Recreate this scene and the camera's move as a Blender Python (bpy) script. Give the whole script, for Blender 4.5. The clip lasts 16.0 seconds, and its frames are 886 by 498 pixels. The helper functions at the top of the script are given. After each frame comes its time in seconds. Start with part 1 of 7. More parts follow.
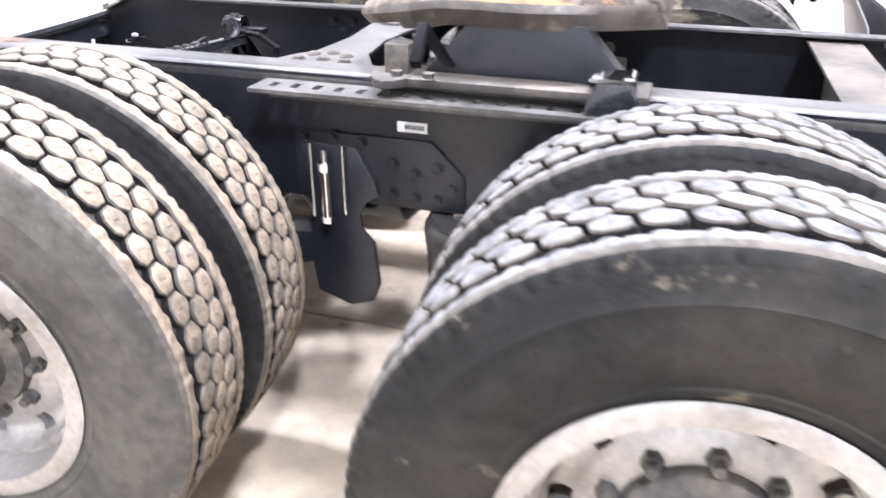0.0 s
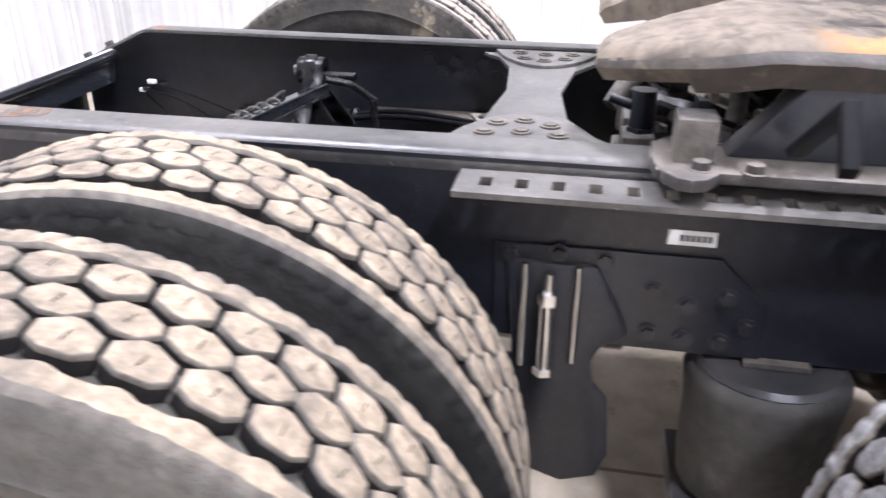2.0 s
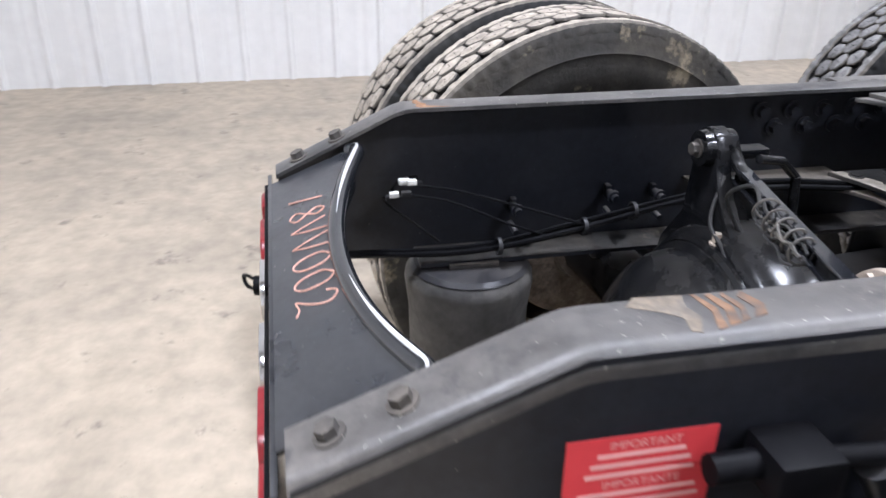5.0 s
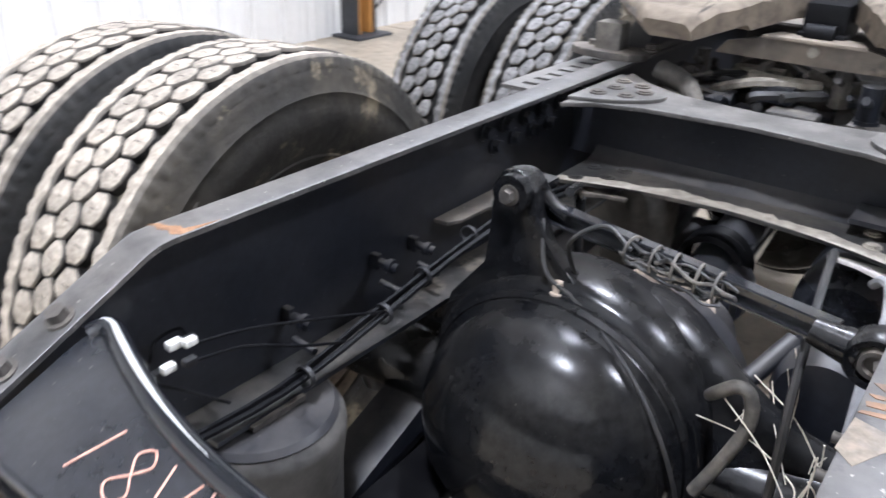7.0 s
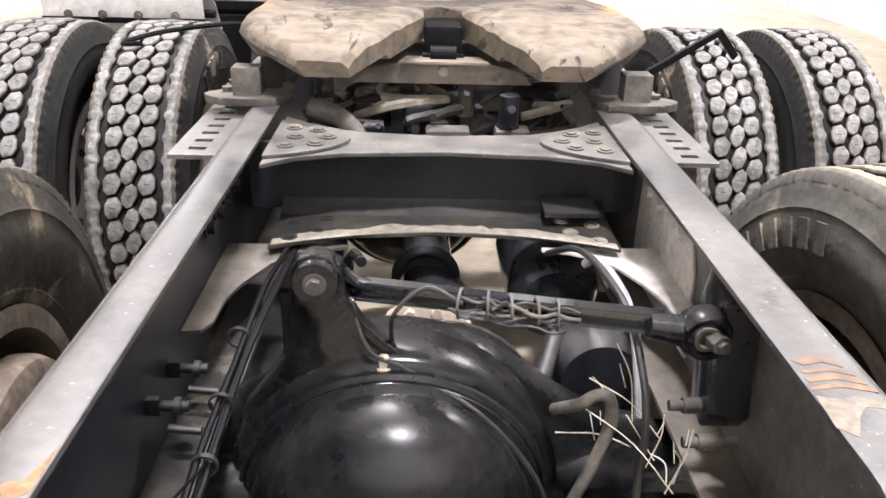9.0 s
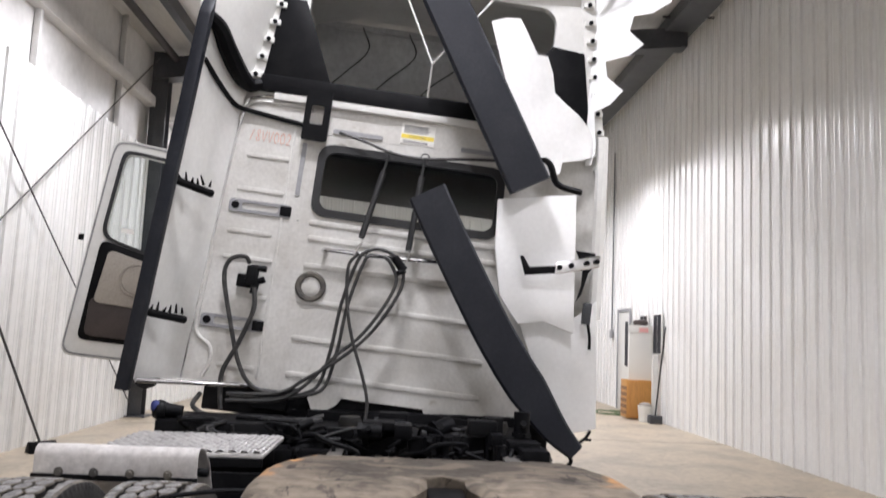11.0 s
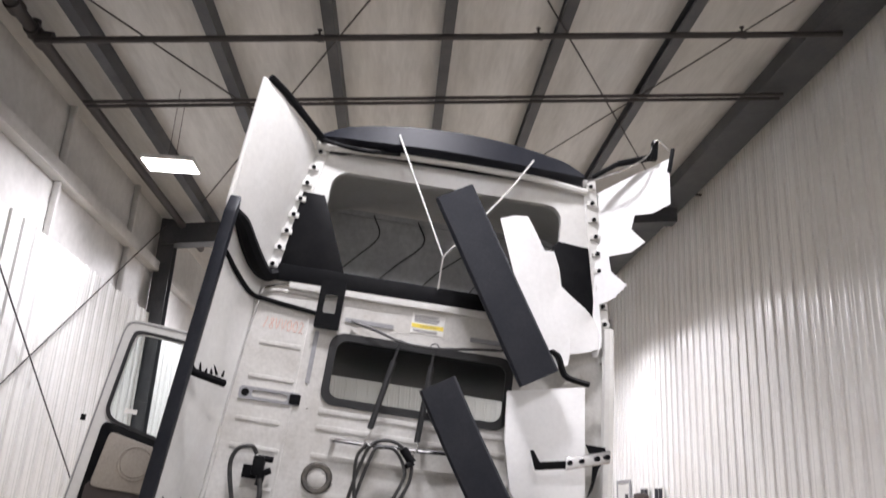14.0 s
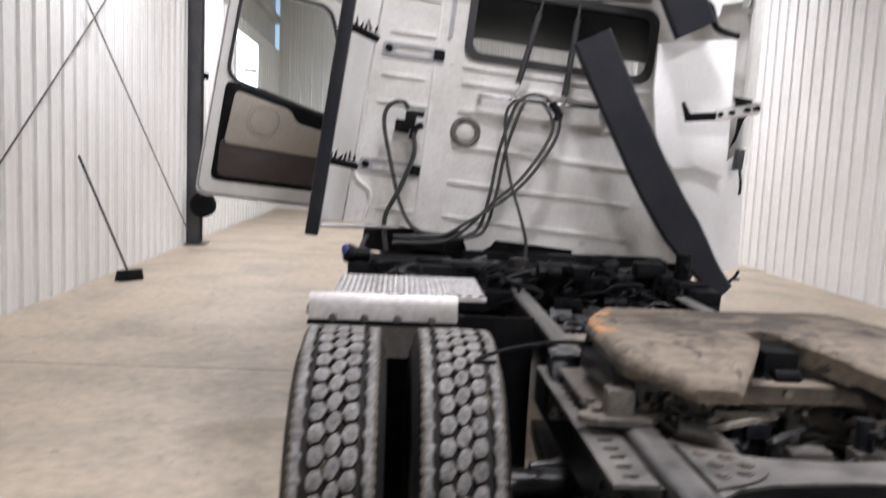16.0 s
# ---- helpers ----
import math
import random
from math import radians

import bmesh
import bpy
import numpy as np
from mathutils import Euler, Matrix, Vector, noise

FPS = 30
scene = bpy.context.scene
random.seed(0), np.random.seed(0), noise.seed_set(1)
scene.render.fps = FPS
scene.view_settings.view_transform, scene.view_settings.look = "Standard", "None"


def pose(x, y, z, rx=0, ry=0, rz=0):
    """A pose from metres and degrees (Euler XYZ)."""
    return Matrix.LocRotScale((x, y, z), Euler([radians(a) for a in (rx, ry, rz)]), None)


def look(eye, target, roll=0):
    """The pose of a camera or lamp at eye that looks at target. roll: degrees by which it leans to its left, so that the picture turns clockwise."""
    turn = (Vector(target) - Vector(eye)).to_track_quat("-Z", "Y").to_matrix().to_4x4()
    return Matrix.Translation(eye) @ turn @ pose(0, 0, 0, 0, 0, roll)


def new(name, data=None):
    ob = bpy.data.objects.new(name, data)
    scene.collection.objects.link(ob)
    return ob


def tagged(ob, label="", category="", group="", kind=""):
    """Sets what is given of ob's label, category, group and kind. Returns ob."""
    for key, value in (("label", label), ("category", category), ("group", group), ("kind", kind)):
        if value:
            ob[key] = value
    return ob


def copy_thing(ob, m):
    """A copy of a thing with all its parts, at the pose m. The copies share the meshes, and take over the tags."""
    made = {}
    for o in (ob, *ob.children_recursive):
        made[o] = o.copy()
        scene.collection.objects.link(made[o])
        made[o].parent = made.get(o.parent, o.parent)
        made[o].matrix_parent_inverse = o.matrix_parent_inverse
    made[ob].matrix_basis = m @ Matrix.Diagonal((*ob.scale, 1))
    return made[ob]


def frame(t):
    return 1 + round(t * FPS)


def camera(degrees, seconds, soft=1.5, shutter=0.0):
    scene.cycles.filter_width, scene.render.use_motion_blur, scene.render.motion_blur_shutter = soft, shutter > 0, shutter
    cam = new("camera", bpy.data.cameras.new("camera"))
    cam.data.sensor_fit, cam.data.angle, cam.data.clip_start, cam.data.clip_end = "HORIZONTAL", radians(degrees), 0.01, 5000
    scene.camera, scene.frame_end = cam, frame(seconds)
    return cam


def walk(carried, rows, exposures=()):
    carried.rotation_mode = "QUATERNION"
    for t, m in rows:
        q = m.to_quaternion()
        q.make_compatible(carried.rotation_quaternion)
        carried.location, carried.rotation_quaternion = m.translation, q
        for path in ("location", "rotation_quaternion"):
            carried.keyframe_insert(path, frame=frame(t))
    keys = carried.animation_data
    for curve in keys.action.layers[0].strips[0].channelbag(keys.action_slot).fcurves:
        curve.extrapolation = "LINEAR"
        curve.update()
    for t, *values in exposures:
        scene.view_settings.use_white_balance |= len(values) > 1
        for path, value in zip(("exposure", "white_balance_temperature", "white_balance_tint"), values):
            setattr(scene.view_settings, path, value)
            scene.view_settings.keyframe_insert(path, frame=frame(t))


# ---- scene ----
cam = camera(59.0, 16.0, 1.5, 0.5)
PATH = [
    (0, (2.034, 2.15, 1.368), (0.32, 1.632, 0.477), 0.3),
    (0.5, (1.932, 1.89, 1.369), (0.192, 1.456, 0.484), 0.8),
    (1, (1.895, 1.673, 1.415), (0.142, 1.357, 0.506), 1.2),
    (1.5, (1.667, 1.562, 1.357), (-0.096, 1.239, 0.469), 0.8),
    (2, (1.536, 1.42, 1.322), (-0.232, 1.093, 0.446), 0.4),
    (2.5, (1.543, 1.194, 1.325), (-0.219, 0.873, 0.435), 0.2),
    (3, (1.582, 0.954, 1.351), (-0.177, 0.674, 0.442), 0.0),
    (3.5, (1.502, 0.702, 1.348), (-0.256, 0.486, 0.419), -0.2),
    (3.7, (1.451, 0.595, 1.34), (-0.319, 0.423, 0.426), -0.3),
    (5.8, (0.685, -0.093, 1.326), (-0.895, 0.729, 0.417), 1.7),
    (6, (0.625, -0.116, 1.324), (-0.886, 0.823, 0.409), 1.9),
    (6.5, (0.493, -0.172, 1.34), (-0.827, 1.036, 0.447), 1.5),
    (7, (0.389, -0.181, 1.346), (-0.688, 1.253, 0.461), 1.5),
    (7.5, (0.243, -0.148, 1.329), (-0.554, 1.468, 0.461), 1.4),
    (8, (0.129, -0.128, 1.33), (-0.351, 1.618, 0.482), 1.5),
    (8.5, (0.036, -0.168, 1.364), (-0.093, 1.64, 0.518), 1.6),
    (9, (-0.052, -0.197, 1.399), (0.011, 1.615, 0.553), 1.6),
    (9.5, (-0.084, -0.175, 1.426), (-0.004, 1.72, 0.792), 1.8),
    (10, (-0.121, -0.164, 1.463), (-0.007, 1.81, 1.162), 2.3),
    (10.2, (-0.113, -0.162, 1.462), (-0.011, 1.831, 1.323), 2.3),
    (12.5, (-0.156, -0.193, 1.479), (-0.061, 1.772, 1.842), 3.0),
    (13, (-0.175, -0.224, 1.533), (-0.079, 1.741, 1.892), 3.1),
    (13.5, (-0.186, -0.244, 1.602), (-0.094, 1.705, 2.038), 3.2),
    (14, (-0.232, -0.272, 1.624), (-0.146, 1.63, 2.237), 3.3),
    (14.5, (-0.319, -0.306, 1.628), (-0.236, 1.582, 2.283), 3.2),
    (15, (-0.515, -0.302, 1.565), (-0.406, 1.672, 1.865), 2.9),
    (15.5, (-0.733, -0.247, 1.564), (-0.622, 1.75, 1.587), 2.6),
    (16, (-0.982, -0.23, 1.542), (-0.868, 1.754, 1.318), 2.6),
]
EXPOSURES = [(0, 1.8, 5850, 20), (0.5, 1.7, 5850, 21), (1, 1.62, 5900, 22), (1.5, 1.18, 5950, 23), (2, 1.25, 5930, 22), (2.5, 1.2, 5900, 21), (3, 1.0, 6000, 20), (3.5, 0.68, 6000, 18), (6, 0.73, 5750, 17), (7, 1.07, 5850, 16), (7.5, 1.27, 5950, 16), (8, 1.32, 6250, 18), (9, 1.40, 6550, 19), (9.5, 0.8, 6400, 18), (10, 0.2, 6250, 17), (12.5, 0.0, 6700, 19), (13.5, -0.05, 6550, 19), (14.5, -0.02, 6400, 20), (15, -0.13, 6370, 20), (15.5, -0.22, 6350, 20), (16, 0.17, 6400, 19)]
walk(cam, [(t, look(eye, target, roll)) for t, eye, target, roll in PATH], EXPOSURES)

# ---- world ----
world = bpy.data.worlds.new("world")
world.use_nodes = True
scene.world = world
_nt = world.node_tree
_sky = _nt.nodes.new("ShaderNodeTexSky")
_sky.sky_type, _sky.sun_disc = "NISHITA", False
_sky.sun_elevation, _sky.sun_rotation = radians(35), radians(200)
_nt.links.new(_sky.outputs[0], _nt.nodes["Background"].inputs[0])
_nt.nodes["Background"].inputs[1].default_value = 0.12

ROOF_L, ROOF_R = 6.08, 7.24          # eave heights at the two long walls
X_L, X_R, Y_B, Y_F = -4.46, 4.95, -2.28, 22.0
# First two hang in view; the rest are added unseen to even the light.
LAMPS = [(-3.16, 8.58), (-3.07, 13.72), (-0.4, 2.7), (2.6, 12.4), (3.5, 3.3), (3.2, 15.6), (0.3, -0.7), (2.3, 18.5)]
LAMP_Z = 5.27
LAMP_POWER = 116


def roof_z(x):
    return ROOF_L + (ROOF_R - ROOF_L) * (x - X_L) / (X_R - X_L)


# ---- materials ----
def material(name, base, rough=0.6, metal=0.0, spots=None, spot_amount=0.4, spot_scale=6.0, grain=0.0, grain_scale=60.0,
             bump=0.0, bump_scale=40.0, dust=None, dust_amount=0.0, coat=0.0, vary=0.0, stretch=(1, 1, 1), spec=0.5,
             rust=None, rust_at=0.64, specks=None, speck_at=0.70):
    """A surface with two scales of variation: blotches (spots), fine grain, bump, and dust that lies on upward faces."""
    m = bpy.data.materials.new(name)
    m.use_nodes = True
    nt = m.node_tree
    N, L = nt.nodes, nt.links
    b = N["Principled BSDF"]
    b.inputs["Roughness"].default_value = rough
    b.inputs["Metallic"].default_value = metal
    b.inputs["Coat Weight"].default_value = coat
    b.inputs["Specular IOR Level"].default_value = spec
    co = N.new("ShaderNodeTexCoord")
    mp = N.new("ShaderNodeMapping")
    mp.inputs["Scale"].default_value = stretch
    L.new(co.outputs["Object"], mp.inputs[0])

    def tex(scale, detail=4.0, rgh=0.6):
        n = N.new("ShaderNodeTexNoise")
        n.inputs["Scale"].default_value = scale
        n.inputs["Detail"].default_value = detail
        n.inputs["Roughness"].default_value = rgh
        L.new(mp.outputs[0], n.inputs["Vector"])
        return n.outputs["Fac"]

    def ramp(src, lo, hi, top=1.0):
        r = N.new("ShaderNodeMapRange")
        r.inputs[1].default_value, r.inputs[2].default_value = lo, hi
        r.inputs[3].default_value, r.inputs[4].default_value = 0.0, top
        L.new(src, r.inputs[0])
        return r.outputs[0]

    def mix(fac, a, bb, mode="MIX"):
        n = N.new("ShaderNodeMix")
        n.data_type, n.blend_type = "RGBA", mode
        for key, v in ((0, fac), (6, a), (7, bb)):
            if isinstance(v, (int, float)):
                n.inputs[key].default_value = v
            elif isinstance(v, tuple):
                n.inputs[key].default_value = (*v, 1) if len(v) == 3 else v
            else:
                L.new(v, n.inputs[key])
        return n.outputs[2]

    col = tuple(base)
    if spots is not None:
        col = mix(ramp(tex(spot_scale), 0.42, 0.68, spot_amount), col, tuple(spots))
    if grain > 0:
        g = N.new("ShaderNodeMapRange")
        g.inputs[1].default_value, g.inputs[2].default_value = 0.3, 0.7
        g.inputs[3].default_value, g.inputs[4].default_value = 1 - grain, 1 + grain
        L.new(tex(grain_scale, 3.0), g.inputs[0])
        c = N.new("ShaderNodeCombineColor")
        for k in range(3):
            L.new(g.outputs[0], c.inputs[k])
        col = mix(1.0, col, c.outputs[0], "MULTIPLY")
    if vary > 0:
        oi = N.new("ShaderNodeObjectInfo")
        v = N.new("ShaderNodeMapRange")
        v.inputs[3].default_value, v.inputs[4].default_value = 1 - vary, 1 + vary
        L.new(oi.outputs["Random"], v.inputs[0])
        c = N.new("ShaderNodeCombineColor")
        for k in range(3):
            L.new(v.outputs[0], c.inputs[k])
        col = mix(1.0, col, c.outputs[0], "MULTIPLY")
    if dust is not None:
        ge = N.new("ShaderNodeNewGeometry")
        sp = N.new("ShaderNodeSeparateXYZ")
        L.new(ge.outputs["Normal"], sp.inputs[0])
        up = ramp(sp.outputs[2], 0.25, 0.95, dust_amount)
        mu = N.new("ShaderNodeMath")
        mu.operation = "MULTIPLY"
        L.new(up, mu.inputs[0])
        L.new(ramp(tex(9.0, 6.0), 0.3, 0.62), mu.inputs[1])
        col = mix(mu.outputs[0], col, tuple(dust))
        rm = N.new("ShaderNodeMapRange")
        rm.inputs[3].default_value, rm.inputs[4].default_value = rough, 0.9
        L.new(mu.outputs[0], rm.inputs[0])
        L.new(rm.outputs[0], b.inputs["Roughness"])
    if rust is not None:
        col = mix(ramp(tex(6.5, 9.0, 0.68), rust_at, rust_at + 0.07, 0.85), col, tuple(rust))
    if specks is not None:
        col = mix(ramp(tex(130.0, 2.0, 0.5), speck_at, speck_at + 0.05, 0.8), col, tuple(specks))
    if isinstance(col, tuple):
        b.inputs["Base Color"].default_value = (*col, 1)
    else:
        L.new(col, b.inputs["Base Color"])
    if bump > 0:
        bn = N.new("ShaderNodeBump")
        bn.inputs["Strength"].default_value = bump
        bn.inputs["Distance"].default_value = 0.01
        L.new(tex(bump_scale, 5.0), bn.inputs["Height"])
        L.new(bn.outputs[0], b.inputs["Normal"])
    return m


def glass(name, tint=(0.8, 0.85, 0.85), rough=0.02):
    m = bpy.data.materials.new(name)
    m.use_nodes = True
    b = m.node_tree.nodes["Principled BSDF"]
    b.inputs["Base Color"].default_value = (*tint, 1)
    b.inputs["Transmission Weight"].default_value = 1.0
    b.inputs["Roughness"].default_value = rough
    b.inputs["IOR"].default_value = 1.05
    return m


def glow(name, colour, strength):
    m = bpy.data.materials.new(name)
    m.use_nodes = True
    b = m.node_tree.nodes["Principled BSDF"]
    b.inputs["Emission Color"].default_value = (*colour, 1)
    b.inputs["Emission Strength"].default_value = strength
    return m


M_PANEL = material("white ribbed steel", (0.80, 0.80, 0.785), 0.27, 0.0, (0.68, 0.66, 0.62), 0.4, 0.9, 0.03, 14, 0.06, 3.0, specks=(0.5, 0.47, 0.42), speck_at=0.77)
M_CONC = material("concrete", (0.46, 0.39, 0.295), 0.55, 0.0, (0.29, 0.25, 0.198), 0.75, 1.3, 0.16, 11, 0.12, 60, rust=(0.22, 0.185, 0.145), rust_at=0.60, specks=(0.14, 0.12, 0.10), speck_at=0.74)
M_INSUL = material("roof insulation", (0.60, 0.59, 0.575), 0.42, 0.0, (0.42, 0.41, 0.40), 0.6, 1.3, 0.06, 10, 0.7, 2.6)
M_ROOFING = material("creased roof facing", (0.62, 0.61, 0.59), 0.38, 0.0, (0.44, 0.43, 0.415), 0.65, 1.1, 0.06, 7, 0.9, 2.2, stretch=(3.5, 0.5, 1))
M_STEEL = material("grey painted steel", (0.040, 0.043, 0.05), 0.45, 0.0, (0.085, 0.085, 0.088), 0.6, 2.5, 0.15, 30, 0.1, 12)
M_PIPE = material("dark pipe", (0.035, 0.03, 0.03), 0.5)
M_BLACK = material("black chassis paint", (0.010, 0.0115, 0.016), 0.30, 0.0, (0.024, 0.025, 0.030), 0.65, 5.0, 0.25, 60, 0.06, 25,
                   (0.13, 0.118, 0.105), 0.5, spec=0.5, specks=(0.12, 0.11, 0.10), speck_at=0.735)
M_GLOSS = material("glossy black paint", (0.017, 0.019, 0.024), 0.20, 0.0, (0.026, 0.027, 0.031), 0.6, 5.0, 0.3, 90, 0.03, 14,
                   (0.06, 0.058, 0.056), 0.35, coat=0.35, spec=0.7, specks=(0.14, 0.13, 0.12), speck_at=0.71)
M_FLANGE = material("worn frame flange", (0.062, 0.059, 0.055), 0.34, 0.0, (0.15, 0.14, 0.127), 0.8, 4.5, 0.3, 55, 0.12, 40,
                    (0.20, 0.185, 0.165), 0.35, rust=(0.06, 0.057, 0.055), rust_at=0.60, specks=(0.38, 0.36, 0.32), speck_at=0.71, spec=0.75)
M_RAILTOP = material("worn rail top", (0.042, 0.041, 0.041), 0.33, 0.0, (0.125, 0.113, 0.10), 0.8, 3.2, 0.32, 55, 0.12, 40,
                     (0.21, 0.195, 0.175), 0.4, rust=(0.04, 0.039, 0.04), rust_at=0.58, specks=(0.36, 0.34, 0.30), speck_at=0.71, spec=0.7)
# Dust on the right web, with lamp light from the left in its tone.
M_WEBPALE = material("dusty rail web with lamp tone", (0.15, 0.142, 0.132), 0.45, 0.0, (0.045, 0.045, 0.047), 0.75, 6.0, 0.3, 40, 0.15, 30, specks=(0.34, 0.32, 0.29), speck_at=0.70)
M_STRAP = material("bare grey strap", (0.42, 0.42, 0.43), 0.35, 0.2, (0.30, 0.30, 0.31), 0.6, 14.0, 0.15, 60)
M_DUSK = material("brown-dusted black steel", (0.030, 0.029, 0.028), 0.5, 0.0, (0.085, 0.074, 0.060), 0.75, 8.0, 0.3, 40, 0.15, 30, rust=(0.16, 0.138, 0.108), rust_at=0.62, specks=(0.24, 0.22, 0.19), speck_at=0.72)
M_RODGLOSS = material("bright gloss black rod", (0.012, 0.013, 0.016), 0.08, 0.0, (0.02, 0.02, 0.022), 0.5, 9.0, 0.2, 60, coat=0.4, spec=0.6)
M_COVER = material("worn gloss black casting", (0.006, 0.0065, 0.008), 0.12, 0.0, (0.022, 0.021, 0.02), 0.7, 7.0, 0.35, 60, 0.02, 20, (0.05, 0.046, 0.04), 0.35, spec=0.3, specks=(0.10, 0.095, 0.085), speck_at=0.73)
M_RUBBER_L = material("brown-dusted black sidewall", (0.024, 0.022, 0.019), 0.65, 0.0, (0.075, 0.064, 0.048), 0.75, 3.5, 0.3, 30, 0.3, 60, rust=(0.20, 0.165, 0.112), rust_at=0.57, spec=0.25)
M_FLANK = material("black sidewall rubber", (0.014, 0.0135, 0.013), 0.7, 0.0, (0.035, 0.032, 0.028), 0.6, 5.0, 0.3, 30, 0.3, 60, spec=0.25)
M_DIRTY = material("dusty steel", (0.05, 0.046, 0.043), 0.5, 0.0, (0.14, 0.118, 0.095), 0.75, 7.0, 0.35, 45, 0.3, 30,
                   (0.23, 0.198, 0.16), 0.6, rust=(0.17, 0.10, 0.06), rust_at=0.66, specks=(0.30, 0.27, 0.23), speck_at=0.70)
M_GREASE = material("greasy plate", (0.24, 0.20, 0.155), 0.5, 0.0, (0.07, 0.06, 0.05), 0.85, 6.0, 0.22, 14, 0.5, 16, rust=(0.07, 0.06, 0.05), rust_at=0.60, specks=(0.04, 0.035, 0.03), speck_at=0.70)
M_SHADESIDE = material("brown-black shaded plate side", (0.085, 0.070, 0.056), 0.45, 0.0, (0.022, 0.019, 0.017), 0.9, 7.0, 0.3, 24, 0.6, 16, rust=(0.20, 0.16, 0.115), rust_at=0.55, specks=(0.02, 0.018, 0.016), speck_at=0.69)
def plate_material():
    """Greased coupling plate: beige ramps, brown-black grease thickening toward the front, orange paint left along the outer rim."""
    m = bpy.data.materials.new("greased coupling plate")
    m.use_nodes = True
    N, L = m.node_tree.nodes, m.node_tree.links
    b = N["Principled BSDF"]
    co = N.new("ShaderNodeTexCoord")
    sp = N.new("ShaderNodeSeparateXYZ")
    L.new(co.outputs["Object"], sp.inputs[0])

    def math_(op, a, c):
        n = N.new("ShaderNodeMath")
        n.operation = op
        for k, v in enumerate((a, c)):
            if isinstance(v, (int, float)):
                n.inputs[k].default_value = v
            else:
                L.new(v, n.inputs[k])
        return n.outputs[0]

    def tex(scale, detail, stretch=(1, 1, 1), rgh=0.62, warp=0.0):
        mp = N.new("ShaderNodeMapping")
        mp.inputs["Scale"].default_value = stretch
        L.new(co.outputs["Object"], mp.inputs[0])
        n = N.new("ShaderNodeTexNoise")
        n.inputs["Scale"].default_value = scale
        n.inputs["Detail"].default_value = detail
        n.inputs["Roughness"].default_value = rgh
        n.inputs["Distortion"].default_value = warp
        L.new(mp.outputs[0], n.inputs["Vector"])
        return n.outputs["Fac"]

    def ramp(src, lo, hi, top=1.0):
        r = N.new("ShaderNodeMapRange")
        r.inputs[1].default_value, r.inputs[2].default_value, r.inputs[4].default_value = lo, hi, top
        L.new(src, r.inputs[0])
        return r.outputs[0]

    def mix(fac, a, c):
        n = N.new("ShaderNodeMix")
        n.data_type = "RGBA"
        for key, v in ((0, fac), (6, a), (7, c)):
            if isinstance(v, tuple):
                n.inputs[key].default_value = (*v, 1)
            else:
                L.new(v, n.inputs[key])
        return n.outputs[2]
    blot = tex(5.0, 7.0, (1.0, 0.7, 1), 0.62, 0.9)
    fine = tex(24.0, 6.0, (0.8, 1.3, 1), 0.6, 0.5)
    col = mix(ramp(fine, 0.40, 0.66, 0.7), (0.215, 0.178, 0.137), (0.105, 0.088, 0.07))
    fwd = math_("MULTIPLY", math_("SUBTRACT", sp.outputs[1], 1.60), 0.9)
    g = math_("ADD", math_("ADD", blot, fwd), math_("MULTIPLY", fine, 0.25))
    col = mix(ramp(g, 0.62, 0.86, 0.9), col, (0.045, 0.038, 0.032))
    col = mix(math_("MULTIPLY", ramp(tex(7.0, 5.0, (0.8, 1.5, 1), 0.6, 0.8), 0.50, 0.58, 0.75), ramp(sp.outputs[1], 1.62, 1.74)), col, (0.16, 0.13, 0.10))
    col = mix(ramp(tex(9.0, 5.0, (1.6, 0.5, 1), 0.6, 1.4), 0.61, 0.66, 0.8), col, (0.022, 0.019, 0.017))
    e = math_("ADD", math_("ABSOLUTE", sp.outputs[0], 0), math_("MULTIPLY", math_("ADD", tex(11.0, 6.0, (1, 0.6, 1)), -0.5), 0.34))
    orange = math_("MULTIPLY", ramp(e, 0.385, 0.42), ramp(sp.outputs[1], 1.70, 1.76))
    orange = math_("MULTIPLY", orange, ramp(sp.outputs[2], 1.085, 1.10))
    col = mix(math_("MULTIPLY", orange, ramp(fine, 0.30, 0.52)), col, (0.40, 0.21, 0.09))
    L.new(col, b.inputs["Base Color"])
    L.new(math_("ADD", math_("MULTIPLY", fine, 0.5), 0.45), b.inputs["Roughness"])
    b.inputs["Specular IOR Level"].default_value = 0.2
    bn = N.new("ShaderNodeBump")
    bn.inputs["Strength"].default_value, bn.inputs["Distance"].default_value = 0.6, 0.01
    L.new(math_("ADD", blot, math_("MULTIPLY", fine, 0.4)), bn.inputs["Height"])
    L.new(bn.outputs[0], b.inputs["Normal"])
    return m


M_PLATE = plate_material()
M_CREAM = material("cream dust on steel", (0.36, 0.325, 0.27), 0.7, 0.0, (0.17, 0.155, 0.13), 0.7, 6.0, 0.25, 50, 0.2, 30, specks=(0.38, 0.35, 0.29), speck_at=0.71)
# Dust tone raised further to stand in for light the web lacks.
M_PALE = material("dusty steel with light in its tone", (0.72, 0.68, 0.63), 0.6, 0.0, (0.45, 0.42, 0.39), 0.5, 8.0, 0.2, 50, 0.15, 30, specks=(0.12, 0.11, 0.10), speck_at=0.73)
M_RUST = material("rust", (0.24, 0.125, 0.065), 0.8, 0.0, (0.40, 0.24, 0.13), 0.6, 40, 0.3, 120, 0.3, 80)
M_RUBBER = material("tyre rubber", (0.014, 0.0135, 0.013), 0.65, 0.0, (0.05, 0.044, 0.036), 0.6, 4.0, 0.3, 30, 0.3, 60, rust=(0.20, 0.17, 0.125), rust_at=0.585, spec=0.25)
